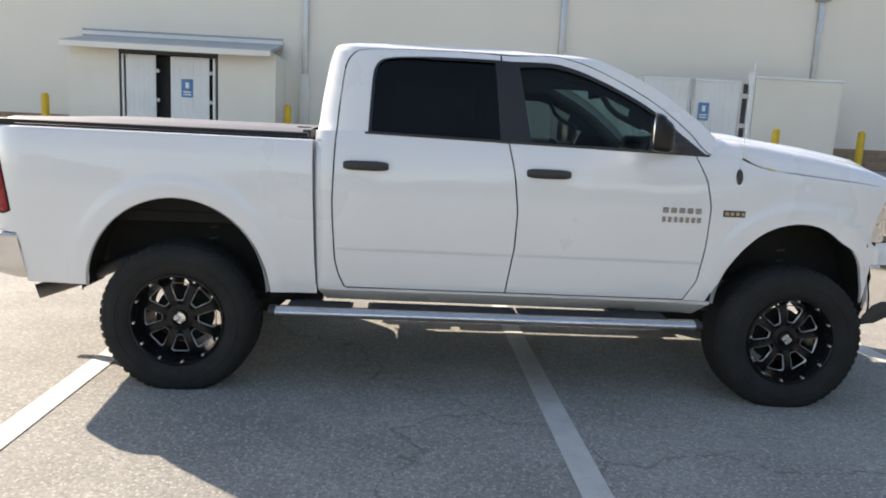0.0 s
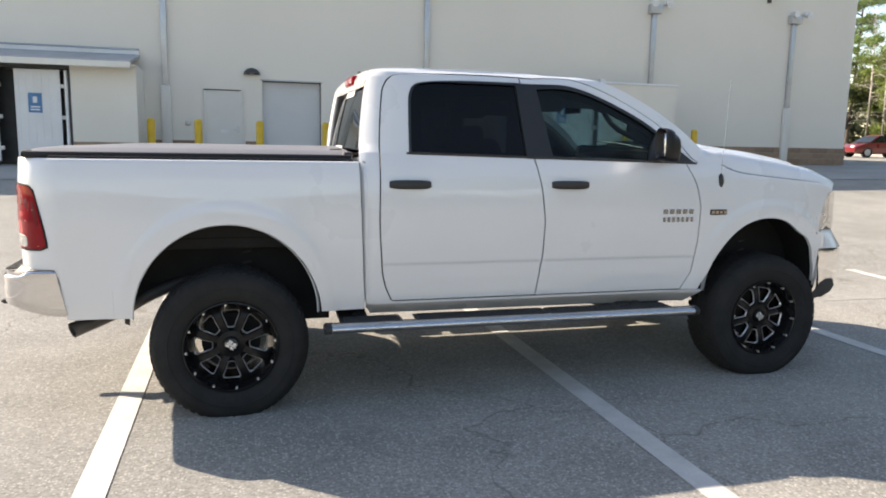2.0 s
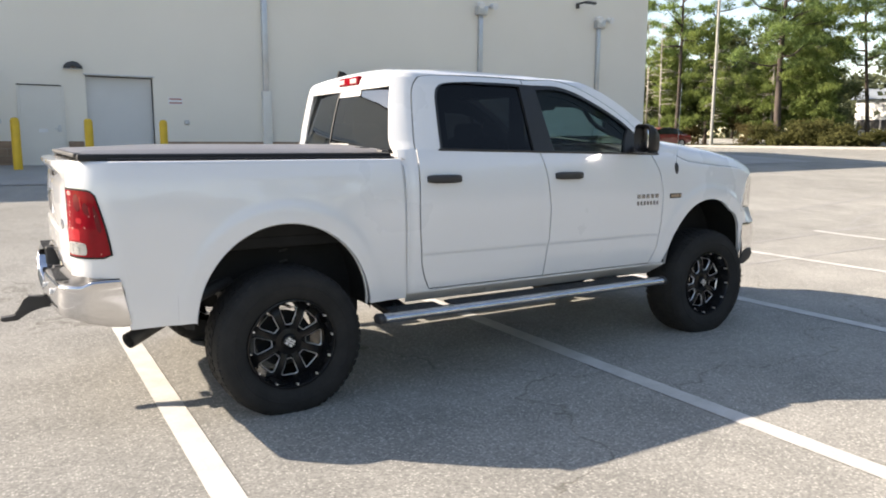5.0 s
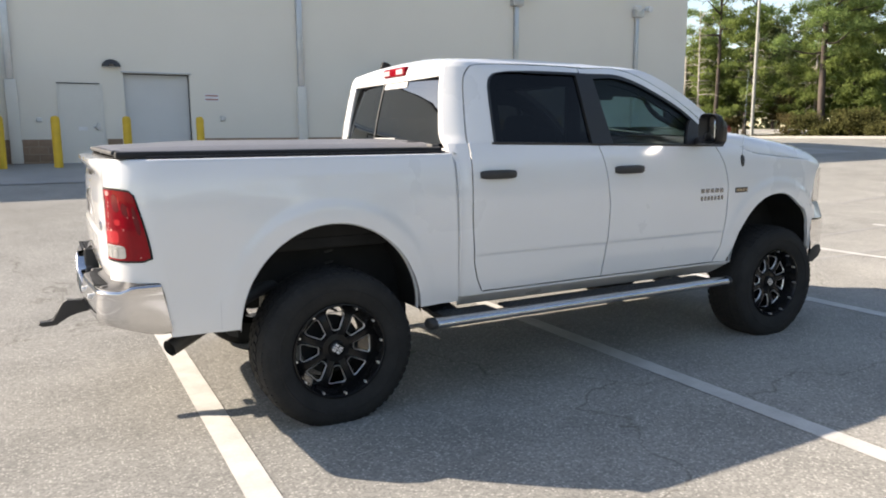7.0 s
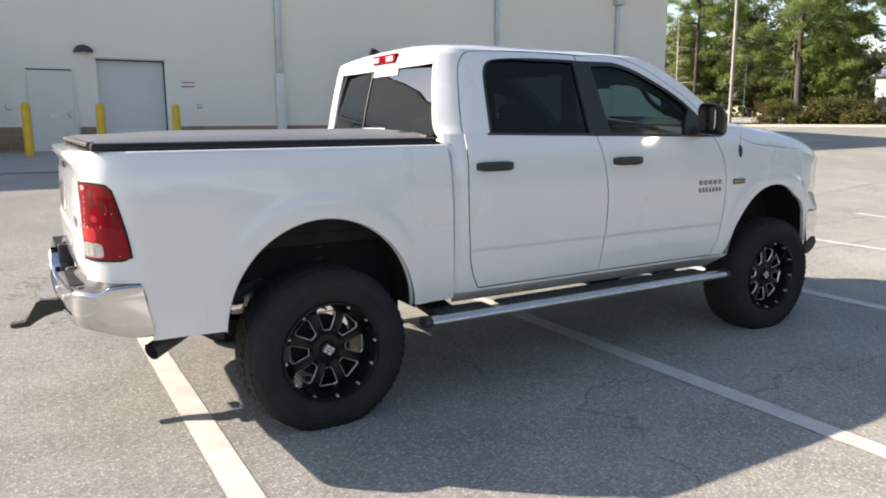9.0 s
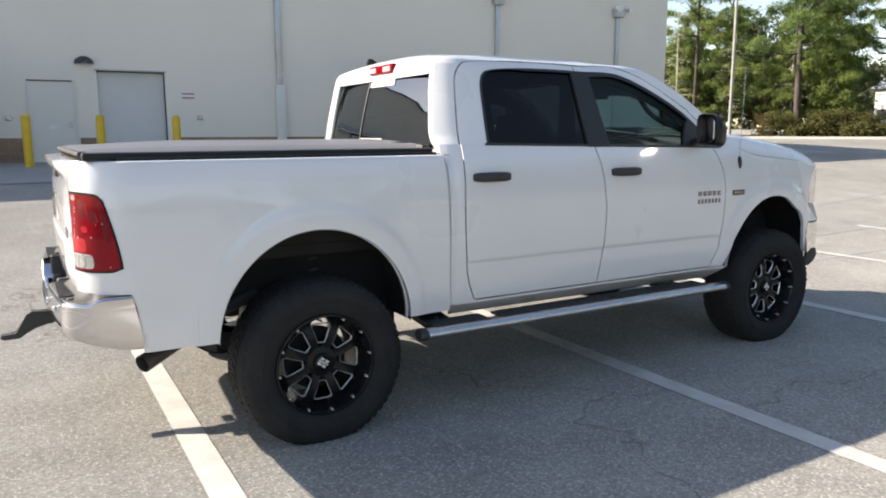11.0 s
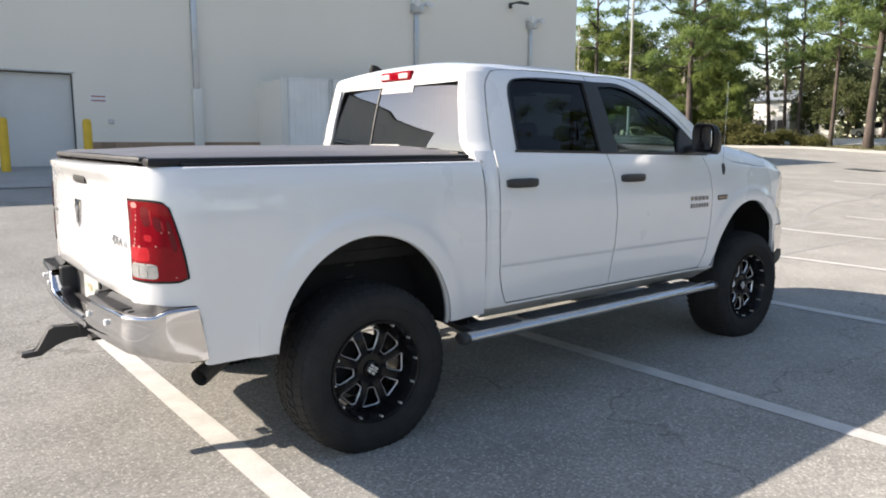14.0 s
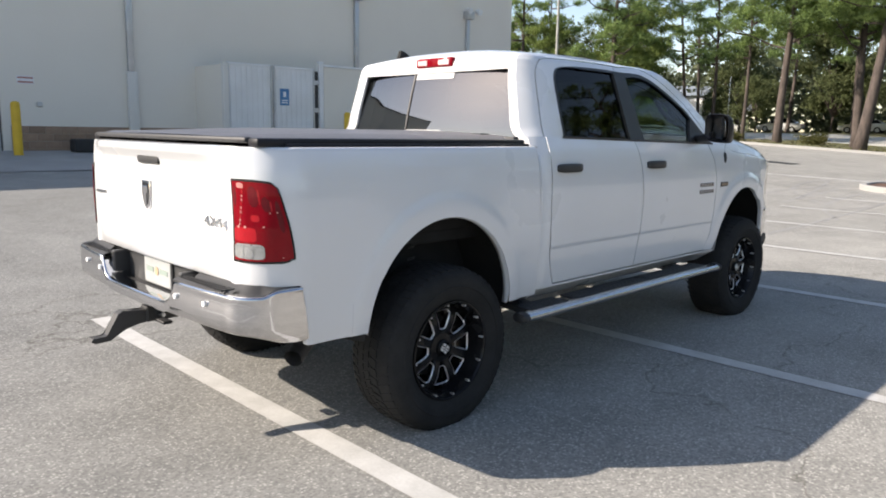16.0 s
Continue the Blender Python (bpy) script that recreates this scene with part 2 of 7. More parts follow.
BARK_PALE = surf("dead_bark", (0.36, 0.33, 0.29), 0.95, col2=(0.24, 0.22, 0.19), scale=6, fine=30, bump=0.005)

# ---- tools for shapes ----
def make(name, bm, mat, parent=None, smooth=False, angle=None):
    me = bpy.data.meshes.new(name)
    bmesh.ops.recalc_face_normals(bm, faces=bm.faces)
    if angle is not None:
        for e in bm.edges:
            e.smooth = len(e.link_faces) == 2 and e.calc_face_angle(0) < radians(angle)
    for f in bm.faces:
        f.smooth = smooth or angle is not None
    bm.to_mesh(me)
    bm.free()
    me.materials.append(mat)
    ob = new(name, me)
    if parent:
        ob.parent = parent
    return ob


def part(name, bm, mat, parent, label="", smooth=False, angle=None):
    ob = make(name, bm, mat, parent, smooth, angle)
    if label:
        ob["label"] = label
    return ob


def empty(name, m=None):
    ob = new(name)
    ob.empty_display_size = 0.1
    if m is not None:
        ob.matrix_world = m
    return ob


def box(bm, lo, hi, bevel=0.0, seg=1):
    r = bmesh.ops.create_cube(bm, size=1)
    for v in r["verts"]:
        v.co = Vector([lo[i] + (v.co[i] + 0.5) * (hi[i] - lo[i]) for i in range(3)])
    if bevel:
        es = list({e for v in r["verts"] for e in v.link_edges})
        bmesh.ops.bevel(bm, geom=es, offset=bevel, segments=seg, profile=0.5, affect="EDGES")
    return bm


def boxed(lo, hi, bevel=0.0, seg=1):
    return box(bmesh.new(), lo, hi, bevel, seg)


def tube(bm, a, b, r0, r1=None, n=12, caps=True):
    a, b = Vector(a), Vector(b)
    d = b - a
    q = d.to_track_quat("Z", "Y").to_matrix().to_4x4()
    bmesh.ops.create_cone(bm, cap_ends=caps, segments=n, radius1=r0, radius2=r0 if r1 is None else r1, depth=d.length,
                          matrix=Matrix.Translation((a + b) / 2) @ q)
    return bm


def sweep(bm, pts, radii, n=10, caps=True):
    """A tube along a line of points with a radius at each."""
    pts = [Vector(p) for p in pts]
    rings = []
    for i, p in enumerate(pts):
        d = (pts[min(i + 1, len(pts) - 1)] - pts[max(i - 1, 0)]).normalized()
        q = d.to_track_quat("Z", "Y").to_matrix()
        r = radii[i] if isinstance(radii, (list, tuple)) else radii
        rings.append([bm.verts.new(p + q @ Vector((r * math.cos(2 * math.pi * k / n), r * math.sin(2 * math.pi * k / n), 0))) for k in range(n)])
    for a, b in zip(rings, rings[1:]):
        for k in range(n):
            bm.faces.new((a[k], a[(k + 1) % n], b[(k + 1) % n], b[k]))
    if caps:
        bm.faces.new(rings[0][::-1]), bm.faces.new(rings[-1])
    return bm


def loft(bm, rows, closed=False):
    """Quads between rows of points that are equally long."""
    vs = [[bm.verts.new(p) for p in row] for row in rows]
    for a, b in zip(vs, vs[1:]):
        m = len(a)
        for k in range(m if closed else m - 1):
            q = (a[k], a[(k + 1) % m], b[(k + 1) % m], b[k])
            if len({v.co.to_tuple(6) for v in q}) == 4:
                bm.faces.new(q)
    return vs


def prism(bm, outline, axis, lo, hi, bevel=0.0):
    """An outline in two axes, thick along the third."""
    def at(p, v):
        c = list(p)
        c.insert("xyz".index(axis), v)
        return c
    a = [bm.verts.new(at(p, lo)) for p in outline]
    b = [bm.verts.new(at(p, hi)) for p in outline]
    n = len(outline)
    fs = [bm.faces.new(a), bm.faces.new(b[::-1])]
    for k in range(n):
        bm.faces.new((a[k], b[k], b[(k + 1) % n], a[(k + 1) % n]))
    if bevel:
        bmesh.ops.bevel(bm, geom=list({e for f in fs for e in f.edges}), offset=bevel, segments=2, profile=0.5, affect="EDGES")
    return bm


def smoothstep(a, b, x):
    t = min(max((x - a) / (b - a), 0.0), 1.0)
    return t * t * (3 - 2 * t)


# ---- ground ----
def gz(x, y):
    """The lot's height: level round the truck, rising to the building and slightly to the east."""
    up = min(max(y - 6.5, 0.0), 16.1)
    z = 0.0525 * max(up - 0.5, 0) if up > 1 else 0.026 * up * up
    far = min(max(x - 4, 0.0), 40.0)
    return z + 0.0077 * far - 0.0005 * max(-x - 10, 0)


def sheet(x0, x1, y0, y1, step, dz=0.0):
    bm = bmesh.new()
    nx, ny = max(1, round((x1 - x0) / step)), max(1, round((y1 - y0) / step))
    rows = []
    for j in range(ny + 1):
        y = y0 + (y1 - y0) * j / ny
        rows.append([(x0 + (x1 - x0) * i / nx, y, gz(x0 + (x1 - x0) * i / nx, y) + dz) for i in range(nx + 1)])
    loft(bm, rows)
    return bm


LOT_EAST = 42.0
tagged(make("road", sheet(-70, LOT_EAST, -60, 70, 1.0), ASPHALT), "worn grey asphalt parking lot with fine cracks", "parking lot", kind="structure")
gb = bmesh.new()
edges = [-2500, -400, -120, -60, -30, 0, 20, 42, 50, 60, 75, 100, 150, 400, 2500]
loft(gb, [[(x, y, gz(x, y) - 0.05 if -60 <= y <= 70 and x < 45 else gz(x, y) - 0.02) for x in edges] for y in [-2500, -400, -120, -60, -20, 0, 7, 15, 23, 40, 70, 120, 400, 2500]])
tagged(make("ground", gb, GRASS), "flat grass and bare earth reaching the horizon", "ground", kind="structure")
tagged(make("pavement", sheet(-60, 26, 17.7, 22.6, 1.0, 0.015), CONCRETE), "pale concrete apron along the building", "pavement", kind="structure")

# parking lines, nine feet apart, the far ones spread to fit the camera's view
LINES = [-1.85 + 2.743 * k + 0.09 * max(k - 3, 0) for k in range(-4, 7)]
for k, x in enumerate(LINES):
    y0, y1 = (1.2, 7.3)
    rows = []
    n = 24
    for j in range(n + 1):
        y = y0 + (y1 - y0) * j / n
        rows.append([(x - 0.071, y, gz(x, y) + 0.005), (x + 0.071, y, gz(x, y) + 0.005)])
    bm = bmesh.new()
    loft(bm, rows)
    tagged(make("parking_line", bm, LINE_PAINT), "worn white parking line painted on asphalt", "parking line", group="parking lines", kind="structure")

# a slanted line beyond the kerbed island
bm = bmesh.new()
loft(bm, [[(20.15 + 1.5 * t + d, 11.1 - 4.2 * t, gz(20.15 + 1.5 * t, 11.1 - 4.2 * t) + 0.005) for d in (-0.16, 0.16)] for t in np.linspace(0, 1, 20)])
tagged(make("parking_line", bm, LINE_PAINT), "worn white painted line beyond the kerbed island", "parking line", kind="structure")

# ---- building ----
WALL_Y, EAST, WEST, ROOF_Z = 22.6, 21.1, -16.8, 7.57
wall_bm = bmesh.new()
for lo, hi in (((WEST, -0.5), (-0.50, ROOF_Z)), ((1.26, -0.5), (EAST, ROOF_Z)), ((-0.50, 3.27), (1.26, ROOF_Z))):
    box(wall_bm, (lo[0], WALL_Y, lo[1]), (hi[0], WALL_Y + 0.35, hi[1]))
tagged(make("wall_south", wall_bm, STUCCO), "long beige stucco store wall, plain and windowless", "wall", kind="structure")
tagged(make("wall_east", boxed((EAST - 0.35, WALL_Y + 0.35, -0.5), (EAST, WALL_Y + 45, ROOF_Z)), STUCCO), "beige stucco end wall of the store", "wall", kind="structure")
tagged(make("wall_north", boxed((WEST, WALL_Y + 45, -0.5), (EAST, WALL_Y + 45.35, ROOF_Z)), STUCCO), "beige stucco back wall of the store", "wall", kind="structure")
tagged(make("wall_west", boxed((WEST, WALL_Y + 0.35, -0.5), (WEST + 0.35, WALL_Y + 45, ROOF_Z)), STUCCO), "beige stucco end wall of the store", "wall", kind="structure")
tagged(make("roof", boxed((WEST + 0.35, WALL_Y + 0.35, 7.0), (EAST - 0.35, WALL_Y + 45, 7.2)), CONCRETE), "flat store roof behind the parapet", "roof", kind="structure")
tagged(make("trim", boxed((WEST - 0.05, WALL_Y - 0.06, ROOF_Z), (EAST + 0.06, WALL_Y + 0.40, ROOF_Z + 0.10), 0.01), DARK_METAL), "dark metal coping along the top of the wall", "coping", kind="structure")
tagged(make("trim_east", boxed((EAST - 0.40, WALL_Y + 0.40, ROOF_Z), (EAST + 0.06, WALL_Y + 45, ROOF_Z + 0.10), 0.01), DARK_METAL), "dark metal coping along the end wall", "coping", kind="structure")


def brick_surface(name):
    """Split-face brick: courses with recessed joints."""
    m = bpy.data.materials.new(name)
    m.use_nodes = True
    n, l = m.node_tree.nodes, m.node_tree.links
    b = n["Principled BSDF"]
    b.inputs["Roughness"].default_value = 0.9
    tc, mp, br = n.new("ShaderNodeTexCoord"), n.new("ShaderNodeMapping"), n.new("ShaderNodeTexBrick")
    mp.inputs["Rotation"].default_value = (radians(90), 0, 0)
    l.new(tc.outputs["Object"], mp.inputs["Vector"]), l.new(mp.outputs[0], br.inputs["Vector"])
    br.inputs["Scale"].default_value = 1.0
    br.inputs["Brick Width"].default_value, br.inputs["Row Height"].default_value, br.inputs["Mortar Size"].default_value = 0.40, 0.20, 0.008
    br.inputs["Color1"].default_value, br.inputs["Color2"].default_value, br.inputs["Mortar"].default_value = (0.33, 0.225, 0.155, 1), (0.27, 0.185, 0.13, 1), (0.30, 0.25, 0.2, 1)
    nz, mx = n.new("ShaderNodeTexNoise"), n.new("ShaderNodeMix")
    nz.inputs["Scale"].default_value, nz.inputs["Detail"].default_value = 6, 6
    l.new(tc.outputs["Object"], nz.inputs["Vector"])
    mx.data_type, mx.blend_type = "RGBA", "OVERLAY"
    mx.inputs["Factor"].default_value = 0.5
    l.new(br.outputs["Color"], mx.inputs[6]), l.new(nz.outputs["Fac"], mx.inputs[7])
    l.new(mx.outputs[2], b.inputs["Base Color"])
    bp = n.new("ShaderNodeBump")
    bp.inputs["Distance"].default_value = 0.008
    l.new(br.outputs["Fac"], bp.inputs["Height"])
    bp.invert = True
    l.new(bp.outputs[0], b.inputs["Normal"])
    return m


BLOCK = brick_surface("tan_block")
BLOCK_FACE = surf("split_block", (0.33, 0.225, 0.155), 0.92, col2=(0.25, 0.17, 0.12), scale=7, fine=38, bump=0.012, rand=0.14)
COURSE = 0.2


def base_course(a, b, zt):
    """A run of split-face blocks along the wall's foot, each proud of its recessed joints."""
    back = tagged(make("trim_base", boxed((a, WALL_Y - 0.04, 0.2), (b, WALL_Y - 0.002, zt - 0.004), 0.0), MORTAR), "tan split-face block course along the wall's foot", "wall base", kind="structure")
    n = max(round((b - a) / 0.4), 1)
    w = (b - a) / n
    whole = make("block", boxed((0.004, WALL_Y - 0.055, 0.004), (w - 0.004, WALL_Y - 0.04, COURSE - 0.004), 0.004), BLOCK_FACE, back)
    half = make("block", boxed((0.004, WALL_Y - 0.055, 0.004), (w / 2 - 0.004, WALL_Y - 0.04, COURSE - 0.004), 0.004), BLOCK_FACE, back)
    firsts = {"whole": whole, "half": half}
    used = {"whole": 0, "half": 0}
    for k in range(6):
        z = zt - COURSE * (k + 1)
        row = [("whole", a + w * i) for i in range(n)] if k % 2 == 0 else [("half", a)] + [("whole", a + w * (i + 0.5)) for i in range(n - 1)] + [("half", b - w / 2)]
        for kind, x in row:
            ob = firsts[kind]
            if used[kind]:
                ob = new("block", ob.data)
                ob.parent = back
            used[kind] += 1
            ob.location = (x, 0, z)


for a, b in ((WEST, -9.55), (12.65, EAST)):
    zt = 1.47 + max(0, (a + b) / 2 - 8) * 0.014
    if a == WEST:
        tagged(make("trim_base", boxed((a, WALL_Y - 0.05, 0.2), (-13.6, WALL_Y - 0.002, zt), 0.012), BLOCK), "tan split-face block course along the wall's foot", "wall base", kind="structure")
        a = -13.6
    base_course(a, b, zt)
for a, b in ((-3.55, -2.25), (-1.0, -0.62), (1.45, 6.6)):
    base_course(a, b, 1.47)
tagged(make("trim_base_east", boxed((EAST + 0.002, WALL_Y - 0.05, 0.2), (EAST + 0.05, WALL_Y + 45, 1.66), 0.012), BLOCK), "tan split-face block course along the end wall", "wall base", kind="structure")

# ---- conduits with twin flood lamps ----
def flood_conduit(x):
    z0 = gz(x, WALL_Y) + 0.02
    t = empty("wall_flood_light", Matrix.Translation((x, WALL_Y, 0)))
    part("conduit_boot", boxed((-0.14, -0.16, z0), (0.14, -0.0, 3.02), 0.02, 2), DOOR_BEIGE, t, "wide painted lower cover", angle=40)
    part("conduit", boxed((-0.085, -0.12, 3.02), (0.085, 0.0, 6.02), 0.015, 2), GALV, t, "pale metal conduit", angle=40)
    part("junction_box", boxed((-0.22, -0.24, 6.02), (0.22, 0.0, 6.32), 0.03, 2), GALV, t, "grey metal box", angle=40)
    for k, dx in enumerate((-0.12, 0.46)):
        bm = bmesh.new()
        tube(bm, (dx, -0.10, 6.38), (dx, -0.34, 6.32), 0.085, 0.12, n=18)
        fl = part("flood_head", bm, WHITE_METAL, t, "round white flood lamp head", angle=40)
        bm = bmesh.new()
        tube(bm, (dx, -0.338, 6.3205), (dx, -0.350, 6.3175), 0.10, n=18)
        part("lamp_glass", bm, SIGN_WHITE, fl, angle=40)
        part("lamp_arm", tube(bmesh.new(), (dx * 0.4, -0.06, 6.30), (dx, -0.10, 6.36), 0.025, n=8), GALV, t)
    return tagged(t, "twin flood light on a pale conduit up the stucco wall", "wall light", group="flood lights on the wall")


for x in (-3.2, 4.56, 12.56, 18.29):
    flood_conduit(x)

cam_arm = empty("wall_camera", Matrix.Translation((17.17, WALL_Y, 6.83)))
part("camera_mount", boxed((-0.06, -0.10, -0.14), (0.06, 0, 0.06), 0.01), DARK_METAL, cam_arm)
part("camera_arm", boxed((-0.05, -0.62, 0.0), (0.05, -0.08, 0.06), 0.01), DARK_METAL, cam_arm)
part("camera_head", boxed((0.0, -0.60, -0.02), (0.50, -0.45, 0.07), 0.02), DARK_METAL, cam_arm)
tagged(cam_arm, "dark arm-mounted fixture high on the wall", "wall fixture")

# ---- doors in the wall ----
dl = empty("door_1", Matrix.Translation((-1.6, WALL_Y, 0)))
part("door_leaf", boxed((-0.50, -0.045, 0.80), (0.50, -0.004, 2.94), 0.006), DOOR_BEIGE, dl)
part("door_header", boxed((-0.56, -0.075, 2.94), (0.50, -0.004, 2.968), 0.006), DARK_METAL, dl, "grey drip cap")
for s in (-1, 1):
    part("door_jamb", boxed((s * 0.53 - 0.03, -0.047, 0.80), (s * 0.53 + 0.03, -0.004, 2.94), 0.002), DOOR_BEIGE, dl)
part("door_handle", tube(bmesh.new(), (0.40, -0.10, 1.80), (0.28, -0.10, 1.80), 0.012, n=8), GALV, dl)
part("handle_plate", boxed((0.36, -0.10, 1.72), (0.44, -0.045, 1.90), 0.004), GALV, dl)
part("door_notice", boxed((-0.10, -0.050, 1.70), (0.12, -0.046, 1.80)), SIGN_WHITE, dl, "faded notice on the door")
tagged(dl, "closed beige steel service door in the stucco wall", "door", kind="structure")
rd_ = empty("door_2", Matrix.Translation((0.38, WALL_Y, 0)))
for k in range(12):
    z = 0.80 + 0.205 * k
    part("door_panel", boxed((-0.88, 0.16, z), (0.88, 0.20, z + 0.2046), 0.001), DOOR_GREY, rd_)
part("door_header", boxed((-0.93, -0.06, 3.272), (0.93, -0.004, 3.31), 0.008), GALV, rd_, "grey drip cap")
# right track and top strip are dark to stand in for the recess's shadow lines
for s in (-1, 1):
    part("door_track", boxed((s * 0.866 - 0.012, 0.09, 0.80), (s * 0.866 + 0.012, 0.155, 3.26), 0.004), DOOR_BEIGE if s < 0 else DARK_METAL, rd_, "" if s < 0 else "door track darkened for the recess's shade")
part("recess_shade", boxed((-0.85, 0.10, 3.242), (0.85, 0.155, 3.266), 0.004), DARK_METAL, rd_, "dark strip for the shade at the recess's head")
tagged(rd_, "closed pale grey sectional service door set back in the wall", "door", kind="structure")

wl_ = empty("wall_light", Matrix.Translation((-0.78, WALL_Y, 3.42)))
bm = bmesh.new()
rows = []
for a in np.linspace(0, math.pi, 13):
    rows.append([(0.24 * math.cos(a) * r, -0.20 * d, 0.20 * math.sin(a) * r) for r, d in ((1.0, 0.0), (0.98, 0.6), (0.80, 0.95), (0.3, 1.0), (0.0, 1.0))])
loft(bm, rows)
part("light_hood", bm, DARK_METAL, wl_, "dark half-round hood", smooth=True)
part("light_lens", boxed((-0.20, -0.16, -0.012), (0.20, -0.01, -0.002), 0.003), SIGN_WHITE, wl_)
tagged(wl_, "dark half-round wall light above the service door", "wall light")

sg = empty("wall_sign", Matrix.Translation((1.86, WALL_Y, 2.64)))
part("sign_board", boxed((-0.20, -0.012, -0.10), (0.20, -0.004, 0.10)), SIGN_WHITE, sg)
for z in (0.055, -0.055):
    part("sign_bar", boxed((-0.18, -0.016, z - 0.022), (0.18, -0.0125, z + 0.022)), SIGN_RED, sg)
tagged(sg, "small white notice with red bars on the stucco", "sign")
for x, z in ((2.15, 2.03), (-2.62, 1.98)):
    vt = make("wall_vent", boxed((x - 0.07, WALL_Y - 0.07, z - 0.06), (x + 0.07, WALL_Y - 0.004, z + 0.06), 0.02, 2), GALV)
    tagged(vt, "small grey box vent on the wall", "vent")
bx = make("black_crate", boxed((2.70, 21.75, gz(2.9, 22) + 0.016), (3.25, 22.2, gz(2.9, 22) + 0.36), 0.05, 3), BLACK_CRATE)
tagged(bx, "black rubber block on the concrete beside the wall", "crate")


# ---- bollards ----
def bollard(x, y):
    z = gz(x, y) + 0.01
    bm = bmesh.new()
    rows = [[(r * math.cos(t), r * math.sin(t), h) for t in np.linspace(0, 2 * math.pi, 20, endpoint=False)] for r, h in ((0.105, 0), (0.105, 1.20), (0.098, 1.245), (0.075, 1.28), (0.03, 1.295))]
    vs = loft(bm, rows, closed=True)
    bm.faces.new(vs[-1])
    ob = make("bollard", bm, YELLOW, angle=50)
    ob.location = (x, y, z)
    return tagged(ob, "yellow painted steel bollard standing on concrete", "bollard", group="bollards along the wall")


for x, y in ((-10.3, 21.3), (-3.5, 21.3), (-2.27, 21.3), (-0.61, 21.3), (1.25, 21.3), (10.45, 20.3), (13.6, 21.3)):
    bollard(x, y)

# ---- enclosure with a lean-to roof ----
def blue_sign(parent, x, y, z):
    part("sign_board", boxed((x - 0.16, y - 0.012, z - 0.25), (x + 0.16, y - 0.003, z + 0.25), 0.003), SIGN_BLUE, parent, "blue sign with a white figure and bars")
    part("sign_symbol", boxed((x - 0.05, y - 0.016, z + 0.0), (x + 0.05, y - 0.0125, z + 0.16)), SIGN_WHITE, parent)
    for k in range(2):
        part("sign_bar", boxed((x - 0.11, y - 0.016, z - 0.12 - 0.07 * k), (x + 0.11, y - 0.0125, z - 0.085 - 0.07 * k)), SIGN_WHITE, parent)


FA = 20.9
encA = empty("service_enclosure", Matrix.Translation((-0.12, 0, 0)))
part("front_wall", boxed((-9.35, FA, 0.5), (-7.96, FA + 0.2, 3.40)), STUCCO_LIGHT, encA)
part("front_wall", boxed((-5.25, FA, 0.5), (-3.66, FA + 0.2, 3.40)), STUCCO_LIGHT, encA)
for a, b in ((-9.35, -7.97), (-5.24, -3.63)):
    part("wall_base", boxed((a, FA - 0.03, 0.5), (b, FA - 0.002, 1.385), 0.006), BLOCK, encA, "tan block base course")
part("wall_base", boxed((-3.655, FA + 0.002, 0.5), (-3.63, WALL_Y - 0.06, 1.385), 0.006), BLOCK_FACE, encA)
part("front_wall", boxed((-7.96, FA, 3.235), (-5.25, FA + 0.2, 3.40)), DARK_METAL, encA)
for a in (-9.35, -3.86):
    part("end_wall", boxed((a, FA + 0.2, 0.5), (a + 0.2, WALL_Y - 0.006, 3.40)), STUCCO_LIGHT, encA)
bm = bmesh.new()
prism(bm, [(FA - 0.42, 3.40), (WALL_Y - 0.01, 3.74), (WALL_Y - 0.01, 3.84), (FA - 0.42, 3.48)], "x", -9.35, -3.755)
part("roof", bm, ROOF_GREY, encA, "grey sloped metal roof")
part("wall_flashing", boxed((-9.62, WALL_Y - 0.07, 3.845), (-3.75, WALL_Y - 0.004, 3.965), 0.01), WHITE_METAL, encA, "pale flashing against the wall", angle=40)
part("flashing_cap", boxed((-9.62, WALL_Y - 0.09, 3.965), (-3.75, WALL_Y - 0.004, 4.015), 0.008), ROOF_BLUE, encA, "dark blue flashing cap")
part("flashing_foot", boxed((-9.62, WALL_Y - 0.09, 3.80), (-3.75, WALL_Y - 0.004, 3.845), 0.006), ROOF_BLUE, encA)
part("fascia", boxed((-9.35, FA - 0.46, 3.30), (-3.725, FA - 0.40, 3.455), 0.008), FASCIA, encA, "pale fascia board")
part("soffit", boxed((-9.34, FA - 0.40, 3.38), (-3.64, FA, 3.40)), STUCCO_LIGHT, encA)
# dark sheet standing in for the shaded inside behind the gates
part("dark_inside", boxed((-7.96, FA + 0.6, 0.6), (-5.25, FA + 0.65, 3.235)), DARK_METAL, encA)
# thin dark strips stand in for the shaded gaps beside the pale gate tubes
for a, b in ((-7.955, -7.91), (-5.30, -5.255)):
    part("gate_post", boxed((a, FA - 0.01, 0.7), (b, FA + 0.1, 3.235), 0.006), DARK_METAL, encA, "thin dark strip for the gap beside the gate")
for a, b, d in ((-7.78, -6.965, 0.0), (-6.56, -5.50, 0.0)):
    g = part("gate_leaf", boxed((a, FA + 0.02 + d, 0.86), (b, FA + 0.06 + d, 3.212), 0.008), WHITE_METAL, encA, "white metal gate leaf")
    for k in range(6):
        x = a + (b - a) * (k + 0.5) / 6
        part("gate_rib", boxed((x - 0.015, FA + 0.012 + d, 0.90), (x + 0.015, FA + 0.022 + d, 3.17)), WHITE_METAL, g)
    for z in (1.2, 2.0, 2.8):
        part("hinge", boxed((b + 0.005, FA, z - 0.05), (b + 0.10, FA + 0.05, z + 0.05), 0.005), GALV, g)
